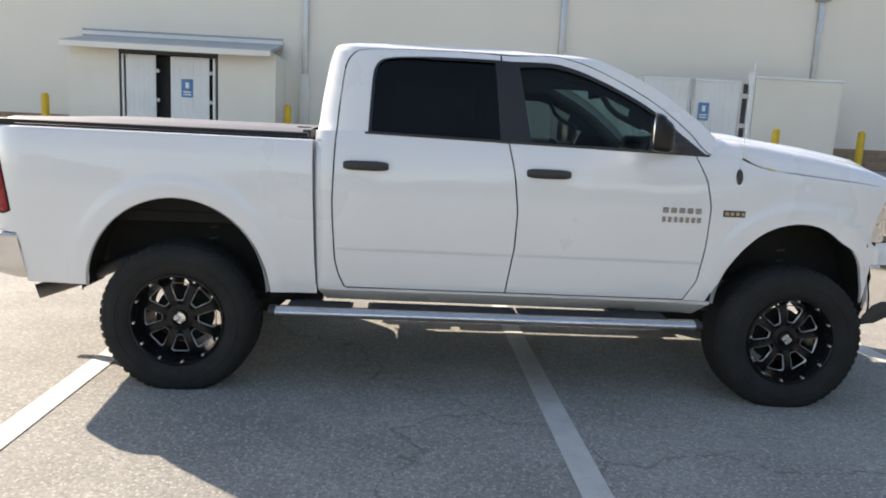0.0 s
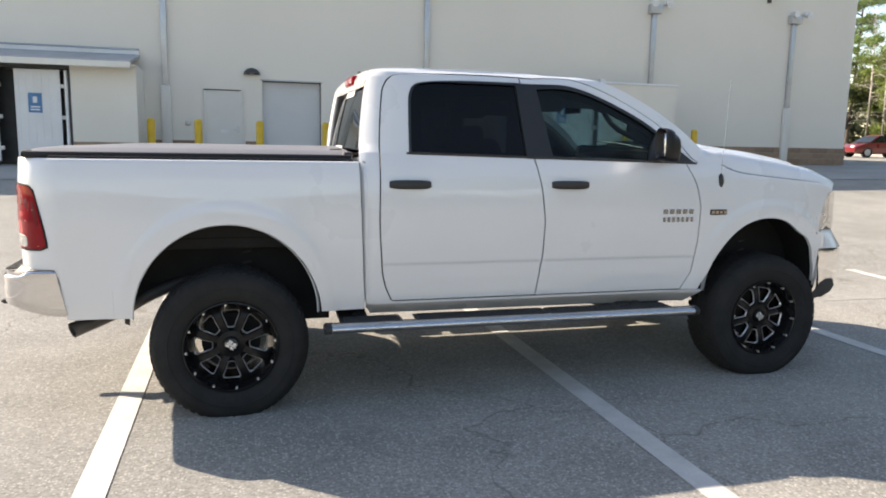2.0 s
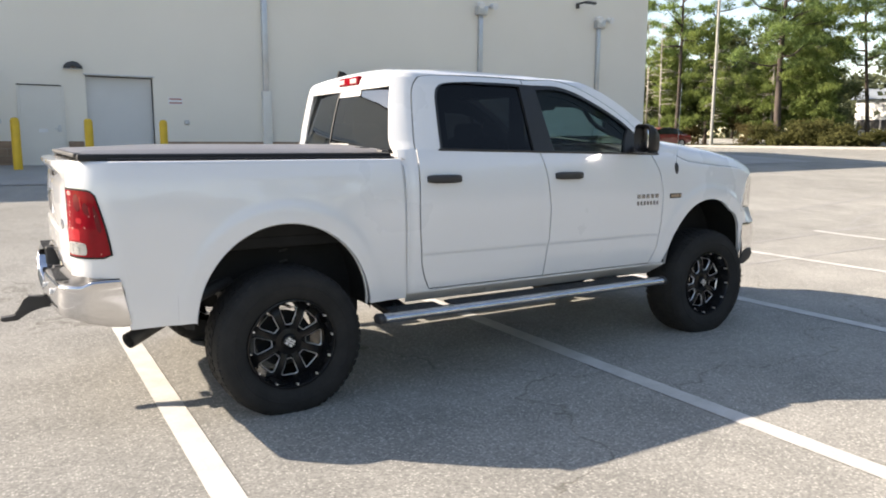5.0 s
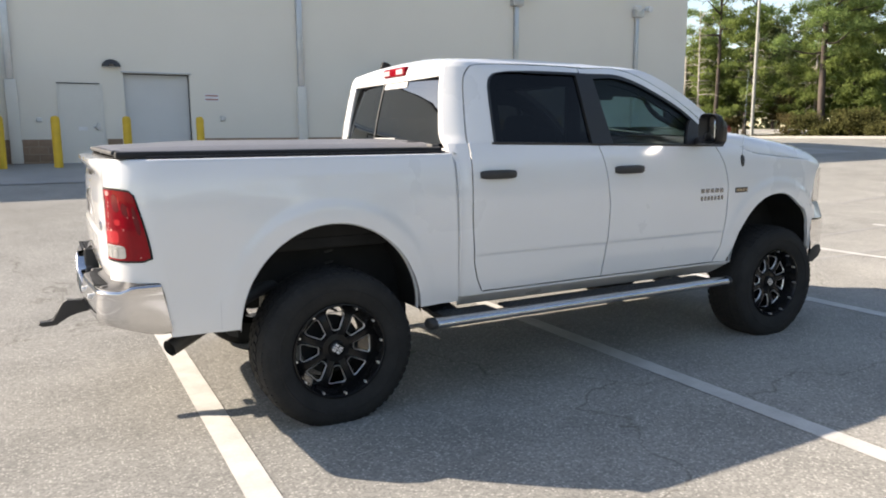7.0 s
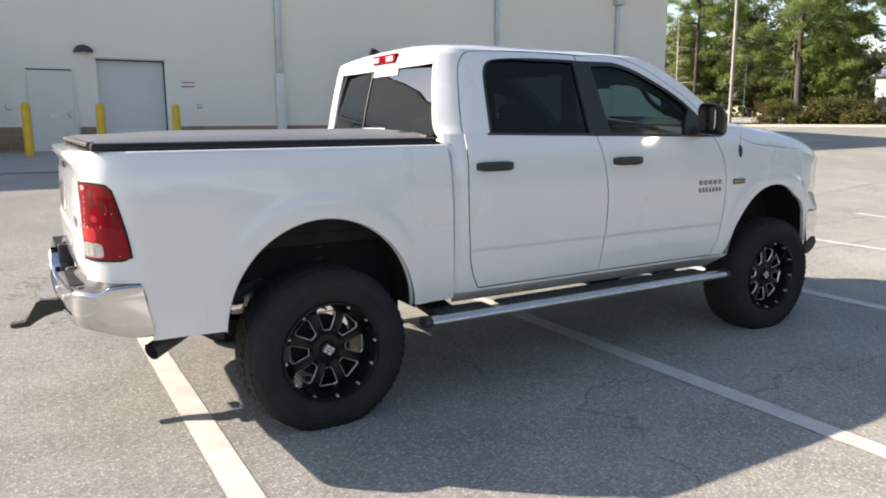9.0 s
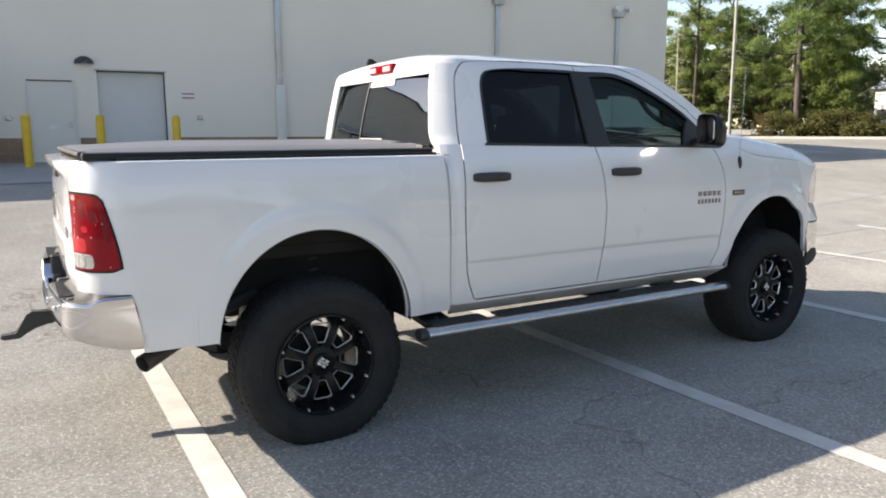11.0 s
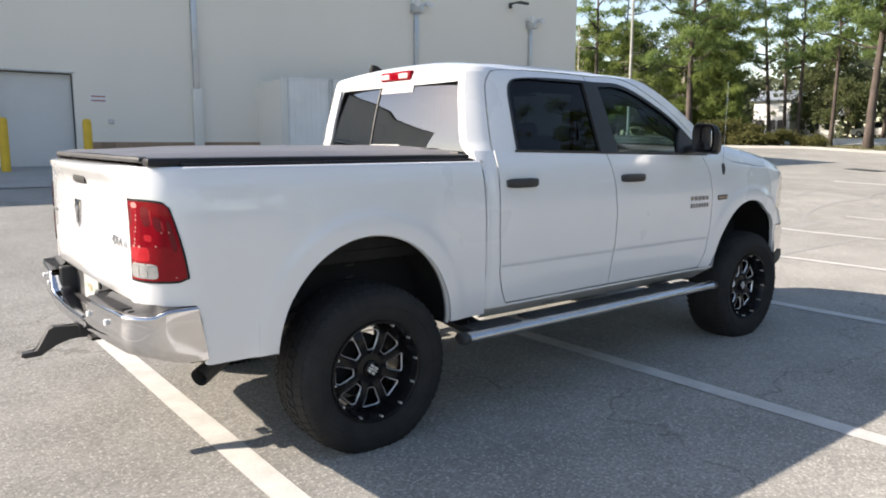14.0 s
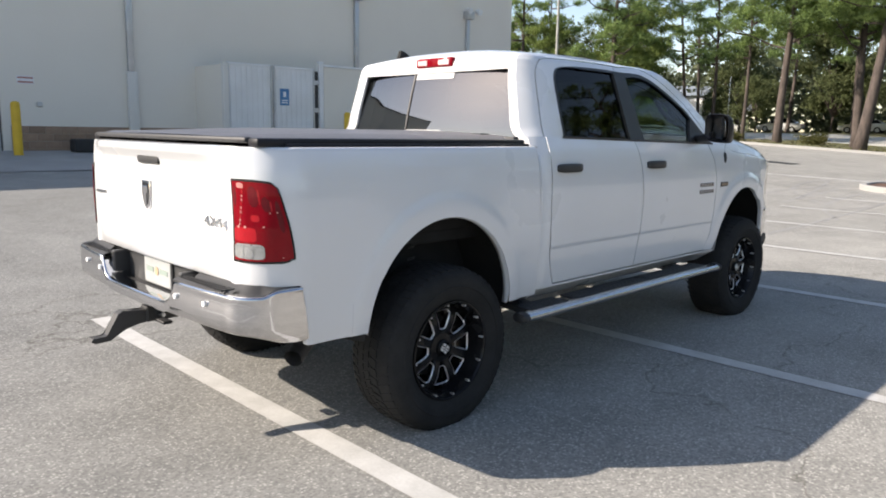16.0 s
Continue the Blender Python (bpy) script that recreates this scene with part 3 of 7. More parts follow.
part("hinge_tube", boxed((-5.40, FA, 0.8), (-5.32, FA + 0.06, 3.21), 0.02), WHITE_METAL, encA)
part("hinge_tube", boxed((-7.90, FA, 0.8), (-7.83, FA + 0.06, 3.21), 0.02), WHITE_METAL, encA)
blue_sign(encA, -6.10, FA + 0.018, 2.36)
tagged(encA, "beige stucco enclosure with white gates ajar under a metal roof", "enclosure")

# ---- open enclosure with closed gates ----
FB = 20.9
encB = empty("bin_enclosure", Matrix.Translation((0, 0, 0)))
part("front_wall", boxed((9.98, FB, 0.6), (12.55, FB + 0.2, 3.46)), STUCCO_LIGHT, encB)
part("wall_cap", boxed((9.93, FB - 0.04, 3.46), (12.60, FB + 0.24, 3.53), 0.015), WHITE_METAL, encB, "pale cap on the wall")
part("end_wall", boxed((12.35, FB + 0.2, 0.6), (12.55, WALL_Y - 0.006, 3.46)), STUCCO_LIGHT, encB)
part("end_wall", boxed((6.50, FB + 0.1, 0.6), (6.66, WALL_Y - 0.006, 3.30)), STUCCO, encB)
part("gate_post", boxed((6.48, FB - 0.02, 0.7), (6.66, FB + 0.1, 3.36), 0.012), DOOR_BEIGE, encB, "beige gate post")
part("gate_post", boxed((9.80, FB - 0.02, 0.7), (9.96, FB + 0.14, 3.62), 0.012), WHITE_METAL, encB, "white gate post")
for a, b in ((6.66, 8.07), (8.18, 9.60)):
    g = part("gate_leaf", boxed((a, FB + 0.03, 0.96), (b, FB + 0.06, 3.36), 0.006), WHITE_METAL, encB, "white corrugated gate leaf")
    n = 8
    for k in range(n):
        x = a + (b - a) * (k + 0.5) / n
        part("gate_rib", boxed((x - 0.03, FB + 0.012, 0.98), (x + 0.03, FB + 0.032, 3.33), 0.008), WHITE_METAL, g)
    for z0, z1 in ((3.31, 3.38), (0.93, 1.0)):
        part("gate_rail", boxed((a - 0.02, FB + 0.0, z0), (b + 0.02, FB + 0.062, z1), 0.006), WHITE_METAL, g)
    for x in (a, b):
        part("gate_stile", boxed((x - 0.03, FB + 0.0, 0.93), (x + 0.03, FB + 0.062, 3.38), 0.006), GALV, g)
for z in (1.3, 2.1, 2.95):
    part("hinge", boxed((9.62, FB - 0.01, z - 0.07), (9.82, FB + 0.05, z + 0.07), 0.01), GALV, encB)
# dark strip standing in for the shaded gap at the hinges
part("hinge_gap_shade", boxed((9.66, FB + 0.07, 0.9), (9.80, FB + 0.09, 3.3)), DARK_METAL, encB)
blue_sign(encB, 8.52, FB + 0.008, 2.46)
tagged(encB, "beige bin enclosure with closed white corrugated gates", "enclosure")

# ---- things on the lot ----
def patch(name, x0, x1, y0, y1, dz, mat, n=6):
    bm = bmesh.new()
    loft(bm, [[(x0 + (x1 - x0) * i / n, y0 + (y1 - y0) * j / n, gz(x0 + (x1 - x0) * i / n, y0 + (y1 - y0) * j / n) + dz) for i in range(n + 1)] for j in range(n + 1)])
    return make(name, bm, mat)


tagged(patch("storm_drain", 26.0, 27.1, 12.1, 13.35, 0.004, DARK_METAL), "dark iron storm drain grate in the asphalt", "drain", kind="structure")
TYRE_MARK = surf("tyre_mark", (0.235, 0.23, 0.218), 0.9, col2=(0.31, 0.304, 0.288), scale=4, fine=40)
for cx, cy, r, a0, a1 in ((15.5, -3.2, 10.2, 40, 120), (15.4, -3.2, 11.7, 38, 118), (12.5, 16.5, 9.8, 250, 330), (19.0, 0.5, 8.5, 70, 140), (13.2, 7.6, 1.6, 200, 400), (6.0, 60.0, 53.0, 266, 285), (9.0, 90.0, 84.2, 267, 277), (9.0, 90.0, 82.6, 266, 276), (5.0, 60.0, 51.3, 267, 284)):
    bm = bmesh.new()
    rows = []
    for a in np.linspace(radians(a0), radians(a1), 60):
        rows.append([(cx + q * math.cos(a), cy + q * math.sin(a), gz(cx + q * math.cos(a), cy + q * math.sin(a)) + 0.0035) for q in (r - 0.035, r + 0.035)])
    loft(bm, rows)
    tagged(make("tyre_mark", bm, TYRE_MARK), "faint dark curved tyre mark on asphalt", "tyre mark", group="tyre marks", kind="structure")


def kerb_ring(name, x0, x1, y0, y1, r, h, wd, fill, label):
    """A kerbed island with rounded corners."""
    t = empty(name, Matrix.Translation((0, 0, 0)))
    def outline(d):
        out = []
        for cx, cy, a in ((x1 - r, y1 - r, 0), (x0 + r, y1 - r, 90), (x0 + r, y0 + r, 180), (x1 - r, y0 + r, 270)):
            for k in range(9):
                b = radians(a + 90 * k / 8)
                out.append((cx + (r - d) * math.cos(b), cy + (r - d) * math.sin(b)))
        return out
    bm = bmesh.new()
    loft(bm, [[(x, y, gz(x, y) + z) for x, y in outline(d)] for d, z in ((0, -0.05), (0, h - 0.02), (0.02, h), (wd - 0.02, h), (wd, h - 0.02), (wd, 0))], closed=True)
    part("kerb", bm, CONCRETE, t, "pale concrete kerb", angle=40)
    bm = bmesh.new()
    bm.faces.new([bm.verts.new((x, y, gz(x, y) + h - 0.04)) for x, y in outline(wd - 0.01)])
    part("island_bed", bm, fill, t)
    return tagged(t, label, "kerb island", kind="structure")


kerb_ring("kerb_island", 17.5, 20.6, 1.8, 7.6, 1.2, 0.15, 0.18, MULCH, "concrete kerbed island filled with brown mulch")
# kerb along the lot's east edge
bm = bmesh.new()
rows = []
for y in np.linspace(-60, 70, 66):
    z = gz(LOT_EAST, y)
    rows.append([(LOT_EAST + dx, y, z + dz) for dx, dz in ((0, -0.05), (0, 0.13), (0.02, 0.15), (0.18, 0.15), (0.20, 0.13), (0.2, -0.05))])
loft(bm, rows)
tagged(make("kerb", bm, CONCRETE), "long pale concrete kerb edging the lot", "kerb", kind="structure")
# verge, street and far verge beyond the kerb, climbing gently
STREET_RISE = {"verge": (0.0, 0.05), "street": (0.05, 0.62), "far_verge": (0.62, 0.95)}
for nm, x0, x1, dz, mat, lab in (("verge", 42.2, 56.0, 0.10, GRASS, "rough grass and leaf litter verge"), ("street", 56.0, 64.0, 0.06, ASPHALT_PALE, "pale asphalt street beyond the verge"), ("far_verge", 64.0, 100.0, 0.06, GRASS, "grassy verge on the street's far side")):
    bm = bmesh.new()
    loft(bm, [[(x0 + (x1 - x0) * i / 6, y, gz(x0, y) + dz + STREET_RISE[nm][0] + (STREET_RISE[nm][1] - STREET_RISE[nm][0]) * i / 6 + (0.05 * math.sin(y * 0.7 + i) if nm == "verge" and 0 < i < 6 else 0)) for i in range(7)] for y in np.linspace(-80, 120, 101)])
    tagged(make(nm, bm, mat), lab, nm, kind="structure")

# ---- trees ----
def tuft(bm, p, size, rng, n=9, wide=0.16, up=0.3):
    """A burst of needles or a spray of leaves round a point."""
    for _ in range(n):
        d = Vector((rng.gauss(0, 1), rng.gauss(0, 1), rng.gauss(up, 0.8))).normalized()
        s = d.cross(Vector((rng.gauss(0, 1), rng.gauss(0, 1), rng.gauss(0, 1)))).normalized() * size * wide
        a = p + d * size * 0.1
        b = p + d * size * rng.uniform(0.7, 1.15)
        m = (a + b) / 2
        vs = [bm.verts.new(q) for q in (a, m + s, b, m - s)]
        bm.faces.new(vs)


def pine(seed, height, clear, spread, puffs, lean=0.0, limbs=16, stout=1.0, needle=None, label=""):
    """A tall pine: bare curved trunk, and crooked limbs whose twigs end in dense rounded puffs of needles."""
    rng = random.Random(seed)
    t = empty("pine_tree")
    line = []
    for k in range(14):
        f = k / 13
        line.append(Vector((lean * height * f + 0.28 * math.sin(3.4 * f + seed) - 0.28 * math.sin(seed), 0.24 * math.sin(2.3 * f + seed * 2) - 0.24 * math.sin(seed * 2), -0.3 + (height + 0.3) * f)))
    bm = bmesh.new()
    sweep(bm, line, [0.0175 * height * stout * (0.62 - 0.54 * (k / 13)) * (1.28 if k == 0 else 1.0) for k in range(14)], 12)
    crown = bmesh.new()
    clouds = []
    for k in range(limbs):
        f = clear + (0.97 - clear) * (k + rng.random() * 0.7) / limbs
        base = line[min(int(f * 13), 12)].lerp(line[min(int(f * 13) + 1, 13)], f * 13 % 1)
        a = k * 2.4 + rng.uniform(-0.6, 0.6)
        g = (f - clear) / (1 - clear)
        reach = spread * (0.72 + 0.5 * g if g < 0.5 else 0.97 - 1.2 * (g - 0.5) ** 1.3) * rng.uniform(0.55, 1.1)
        way = Vector((math.cos(a), math.sin(a), 0))
        knee = base + way * reach * 0.45 + Vector((rng.gauss(0, 0.2), rng.gauss(0, 0.2), reach * rng.uniform(-0.05, 0.28)))
        tip = base + way * reach + Vector((rng.gauss(0, 0.3), rng.gauss(0, 0.3), reach * rng.uniform(0.05, 0.45)))
        thick = 0.0062 * height * (1.15 - f * 0.6)
        sweep(bm, [base, base.lerp(knee, 0.5) + Vector((0, 0, rng.uniform(-0.15, 0.1))), knee, knee.lerp(tip, 0.55) + Vector((0, 0, rng.uniform(-0.05, 0.2))), tip], [thick, thick * 0.8, thick * 0.6, thick * 0.35, 0.012], 6)
        clouds.append((tip, rng.uniform(0.45, 0.75)))
        for q in np.linspace(-0.55, 0.95, puffs + 1):
            root = knee.lerp(tip, q) if q > 0 else base.lerp(knee, 1 + q)
            side_ = Vector((-way.y, way.x, 0)) * rng.choice((-1, 1)) * rng.uniform(0.35, 1.0) + way * rng.uniform(-0.1, 0.35) + Vector((0, 0, rng.uniform(0.05, 0.5)))
            c = root + side_ * (0.4 + 0.2 * reach)
            sweep(bm, [root, root.lerp(c, 0.5) + Vector((0, 0, -0.06)), c], [thick * 0.35, thick * 0.22, 0.008], 4)
            clouds.append((c, rng.uniform(0.32, 0.62)))
    for c, r in clouds:
        r *= 0.88 + 0.15 * spread
        for _ in range(int(34 * r * r) + 6):
            d = Vector((rng.gauss(0, 1), rng.gauss(0, 1), rng.gauss(0.25, 0.8))).normalized() * rng.uniform(0.25, 1.0)
            tuft(crown, c + Vector((d.x * r, d.y * r, d.z * r * 0.58)), rng.uniform(0.24, 0.44), rng, 11, 0.08, 0.5)
    part("trunk", bm, BARK, t, "scaly reddish-brown trunk", smooth=True)
    part("crown", crown, needle or NEEDLE, t, "open crown of green needle clusters")
    return tagged(t, label or "tall pine with a bare trunk and open green crown", "pine tree", group="pines beyond the lot")


def leafy(seed, height, spread, leaves, size, name="oak_tree", label="", cat="tree", group="", trunk=0.12, low=0.25):
    """A broad-leaved tree or bush: forked stems and an uneven crown of small leaves in clumps."""
    rng = random.Random(seed)
    t = empty(name)
    bm, crown = bmesh.new(), bmesh.new()
    fork = Vector((0, 0, height * low))
    sweep(bm, [(0, 0, -0.2), (rng.uniform(-0.1, 0.1), rng.uniform(-0.1, 0.1), height * low * 0.5), fork], [trunk, trunk * 0.85, trunk * 0.75], 8)
    clumps = []
    for k in range(max(7, int(spread * 5))):
        a, e = rng.uniform(0, 2 * math.pi), rng.uniform(0, 1)
        r = spread * math.sqrt(rng.random()) * (1 - 0.45 * e)
        c = Vector((r * math.cos(a), r * math.sin(a), height * (low + 0.1 + (0.85 - low) * e)))
        sweep(bm, [fork, fork.lerp(c, 0.5) + Vector((0, 0, 0.1 * height * rng.random())), c], [trunk * 0.5, trunk * 0.28, 0.01], 5)
        clumps.append((c, rng.uniform(0.16, 0.34) * spread + 0.15))
    for _ in range(leaves):
        c, r = rng.choice(clumps)
        p = c + Vector((rng.gauss(0, 1), rng.gauss(0, 1), rng.gauss(0, 0.7))) * r * 0.62
        p.z = max(p.z, 0.05)
        tuft(crown, p, size * rng.uniform(0.7, 1.3), rng, 4, 0.34, 0.1)
    part("trunk", bm, BARK, t, smooth=True)
    part("crown", crown, LEAF, t, "uneven crown of small leaves")
    return tagged(t, label or "dark broad-leaved tree with an uneven crown", cat, group=group or "trees beyond the lot")


def stand(kinds, places):
    """The first of each kind is moved to its first place; the rest are copies."""
    used = set()
    for k, x, y, s, rot in places:
        m = Matrix.Translation((x, y, gz(min(x, 60), y) + 0.05)) @ Matrix.Rotation(radians(rot), 4, "Z")
        if k in used:
            copy_thing(kinds[k], m).scale = (s, s, s)
        else:
            kinds[k].matrix_world = m
            kinds[k].scale = (s, s, s)
            used.add(k)


PINES = [pine(3, 17, 0.42, 3.2, 1), pine(8, 19, 0.42, 3.4, 1), pine(15, 14, 0.36, 2.6, 1, 0.04), pine(21, 9.5, 0.16, 2.3, 3, -0.03, 20, 0.8, NEEDLE_YOUNG, "young pine with bright green needles to near the ground"),
         pine(30, 18, 0.38, 4.0, 1, 0.05), pine(41, 16, 0.34, 4.6, 2, 0.02, 22, 1.6), pine(52, 16.5, 0.37, 5.2, 4, -0.005, 27, 1.65), pine(63, 17, 0.40, 5.4, 4, 0.08, 26, 2.0),
         pine(70, 7.0, 0.12, 2.0, 3, 0.02, 18, 0.8, NEEDLE_YOUNG, "young pine with bright green needles to near the ground")]
stand(PINES, [
    # three stout pines by the kerb
    (5, 45.5, 32.7, 1.0, 0), (6, 46.0, 20.35, 1.0, 130), (7, 44.6, 15.0, 1.0, -72),
    # slender ones behind them
    (1, 45.0, 41.6, 0.9, 30), (0, 53.0, 36.0, 0.9, 0), (2, 51.5, 27.5, 1.1, 80), (4, 55.0, 31.4, 0.9, 140), (1, 56.5, 48.0, 0.9, 130), (4, 49.0, 53.0, 1.0, 300),
    (0, 50.0, 24.4, 0.85, 75), (6, 47.5, 16.0, 1.0, 200), (4, 54.0, 9.0, 0.9, 45), (4, 46.0, 62.0, 1.0, 15), (1, 58.0, 60.0, 1.0, 70),
    (4, 67.0, 16.5, 1.0, 200), (4, 66.5, 12.0, 1.05, 310), (0, 71.0, 29.0, 1.1, 140), (1, 70.5, 38.0, 1.0, 280), (0, 69.0, 22.5, 1.0, 30),
    # young bright ones low down
    (3, 46.8, 39.4, 1.0, 10), (8, 47.8, 35.6, 1.0, 60), (3, 50.2, 33.9, 1.05, 170), (8, 46.6, 43.2, 1.1, 250), (3, 49.0, 46.0, 1.1, 120), (8, 47.2, 31.0, 0.9, 300), (3, 54.0, 37.0, 1.2, 200),
    # more pines south-east of the lot, out of view, for the side glass's dark reflections
    (1, 47.0, -3.0, 1.1, 40), (4, 45.0, -11.0, 1.2, 110), (5, 44.0, -18.0, 1.3, 200), (1, 39.0, -24.0, 1.25, 300), (6, 41.0, -30.0, 1.3, 20), (4, 33.0, -29.0, 1.2, 75),
    (5, 30.0, -36.0, 1.3, 160), (1, 24.0, -37.0, 1.2, 250), (6, 20.0, -44.0, 1.25, 330), (4, 14.0, -46.0, 1.1, 10), (1, 36.0, -38.0, 1.3, 140), (6, 48.0, -24.0, 1.2, 90)])
OAKS = [leafy(5, 8.0, 3.2, 4200, 0.20, low=0.30), leafy(11, 6.0, 2.6, 3400, 0.18, low=0.30), leafy(17, 10, 3.8, 5400, 0.23, trunk=0.16, low=0.22)]
stand(OAKS, [
    (0, 71.0, 19.0, 1.1, 0), (1, 68.5, 31.0, 1.0, 40), (2, 73.0, 25.5, 1.05, 10), (2, 74.0, 35.0, 1.0, 90), (0, 67.5, 43.5, 1.2, 200), (1, 50.5, 48.5, 1.2, 140),
    (2, 66.0, 52.0, 1.2, 30), (0, 67.5, 10.5, 1.2, 290), (1, 55.0, 37.6, 0.9, 15), (0, 49.5, 43.0, 0.75, 70), (1, 56.5, 36.5, 1.0, 240), (2, 71.0, 15.5, 1.1, 160), (2, 70.0, 6.0, 1.1, 230),
    (1, 46.8, 49.0, 1.0, 330), (0, 45.5, 58.0, 1.0, 25), (1, 58.0, 44.5, 1.1, 70), (1, 47.8, 12.6, 0.95, 200), (2, 46.0, -15.0, 1.3, 0), (2, 40.0, -21.0, 1.3, 120), (2, 35.0, -33.0, 1.4, 240), (2, 27.0, -40.0, 1.4, 60), (2, 45.0, -27.0, 1.4, 180)])
BUSHES = [leafy(23, 1.7, 1.3, 1300, 0.13, "shrub", "dense dark green shrub on the verge", "shrub", "shrubs along the kerb", 0.05, 0.1),
          leafy(29, 1.2, 1.1, 1000, 0.12, "shrub", "low olive-green shrub on the verge", "shrub", "shrubs along the kerb", 0.04, 0.08)]
rng = random.Random(77)
places = []
y = 22.6
while y < 32.2:
    places.append((rng.randrange(2), 43.9 + rng.uniform(-0.4, 1.2), y, rng.uniform(0.85, 1.2) if y > 26.4 else rng.uniform(0.5, 0.75), rng.uniform(0, 360)))
    y += rng.uniform(0.7, 1.3)
for y in (18.3, 34.0, 37.0, 52.0, 58.0):
    places.append((1, 45.5 + rng.uniform(0, 3), y, rng.uniform(0.5, 0.8), rng.uniform(0, 360)))
BUSHES.append(leafy(37, 2.4, 1.5, 1300, 0.15, "shrub", "dry golden-brown shrub among the pines", "shrub", "shrubs along the kerb", 0.05, 0.15))
for bush, leaf in zip(BUSHES, (LEAF_HEDGE, LEAF_HEDGE, LEAF_DRY)):
    for o in bush.children:
        if o.name.startswith("crown"):
            o.data.materials[0] = leaf
places += [(2, 46.5, 41.0, 0.65, 20), (2, 46.0, 35.6, 0.7, 220), (2, 46.0, 51.5, 1.2, 310), (2, 51.5, 39.0, 1.5, 60), (2, 46.4, 43.4, 0.8, 270)]
stand(BUSHES, places)


def bare_tree(seed, height):
    """A dead tree: pale trunk and long bare, level branches."""
    rng = random.Random(seed)
    t = empty("bare_tree")
    bm = bmesh.new()
    sweep(bm, [(0, 0, -0.2), (0.1, 0.05, height * 0.5), (0.0, 0.2, height)], [0.11, 0.08, 0.02], 8)
    for k in range(26):
        z = height * (0.25 + 0.72 * k / 26)
        a = rng.uniform(0, 2 * math.pi)
        r = rng.uniform(1.0, 2.6) * (1.15 - 0.6 * k / 26)
        p, q = Vector((0.05, 0.1, z)), Vector((r * math.cos(a), r * math.sin(a), z + rng.uniform(-0.5, 0.4)))
        sweep(bm, [p, p.lerp(q, 0.5) + Vector((0, 0, 0.15)), q], [0.03, 0.02, 0.006], 5)
        for _ in range(3):
            f = rng.uniform(0.4, 0.95)
            c = p.lerp(q, f)
            sweep(bm, [c, c + Vector((rng.gauss(0, 0.35), rng.gauss(0, 0.35), rng.gauss(0, 0.25)))], [0.012, 0.004], 4)
    part("trunk", bm, BARK_PALE, t, smooth=True)
    return tagged(t, "bare pale dead tree with long level branches", "tree", group="trees beyond the lot")


stand([bare_tree(4, 8.5), bare_tree(9, 10.5)], [(1, 45.0, 44.9, 1.0, 0), (0, 47.5, 34.6, 1.0, 100), (1, 44.2, 37.3, 0.72, 150), (1, 43.4, 41.9, 0.95, 60)])

# far woods behind everything
rng = random.Random(5)
bm = bmesh.new()
for k in range(11000):
    y = rng.uniform(-10, 150)
    x = 79 + rng.uniform(0, 16) - 0.12 * max(0, y - 70) * 5
    h = 9.5 + 2.2 * math.sin(y * 0.21) + 1.8 * math.sin(y * 0.57 + 1) + 1.4 * math.sin(y * 1.31)
    p = Vector((x, y, 1.0 + h * rng.random() ** 0.8))
    tuft(bm, p, rng.uniform(0.5, 1.1), rng, 5, 0.34, 0.2)
# the same woods go on to the south, out of view, to darken the truck's reflections
for k in range(4200):
    a = radians(rng.uniform(-125, 2))
    r = 88 + rng.uniform(0, 16)
    h = 10 + 3.0 * math.sin(a * 17) + 2.5 * math.sin(a * 41 + 1)
    tuft(bm, Vector((r * math.cos(a), -10 + r * math.sin(a), 0.5 + h * rng.random() ** 0.8)), rng.uniform(1.2, 2.2), rng, 5, 0.4, 0.2)
tagged(make("far_woods", bm, LEAF_FAR), "dense dark green woods far behind the street", "woods", kind="stuff")
# leaf litter on the verge
bm = bmesh.new()
for k in range(3500):
    x, y = rng.uniform(42.3, 55.5), rng.uniform(4, 66)
    p = Vector((x, y, gz(42, y) + 0.12))
    tuft(bm, p, rng.uniform(0.06, 0.16), rng, 3, 0.3, 0.6)
tagged(make("verge_grass", bm, GRASS), "sparse rough grass on the verge", "grass", kind="stuff")


# ---- far things: poles, cars, houses ----
def utility_pole(x, y, h):
    t = empty("utility_pole", Matrix.Translation((x, y, gz(x, y))))
    part("pole", tube(bmesh.new(), (0, 0, -0.2), (0, 0, h), 0.125, 0.09, n=14), POLE_GREY, t, "grey concrete pole", angle=40)
    part("crossarm", boxed((-0.06, -1.2, h - 1.0), (0.06, 1.2, h - 0.88), 0.01), GALV, t)
    for k in (-1.1, 0.0, 1.1):
        part("insulator", tube(bmesh.new(), (0, k, h - 0.88), (0, k, h - 0.66), 0.05, 0.03, n=8), GALV, t)
    return tagged(t, "tall pale concrete utility pole beyond the lot", "utility pole", group="utility poles")


utility_pole(43.0, 36.45, 15.0)
utility_pole(44.0, 66.0, 15.0)
for z, dy in ((14.2, -1.1), (14.2, 0.0), (14.2, 1.1)):
    pts = [(43.0 + 1.0 * f, 36.45 + 29.55 * f, z + 0.25 - 1.2 * 4 * f * (1 - f) * 0.5 + dy * 0.02) for f in np.linspace(0, 1, 13)]
    pts = [(p[0] + dy * 0.1, p[1] + dy, p[2] + gz(55, 60)) for p in pts]
    tagged(make("power_cable", sweep(bmesh.new(), pts, 0.015, 5), DARK_METAL), "dark sagging cable between the poles", "cable", group="cables")


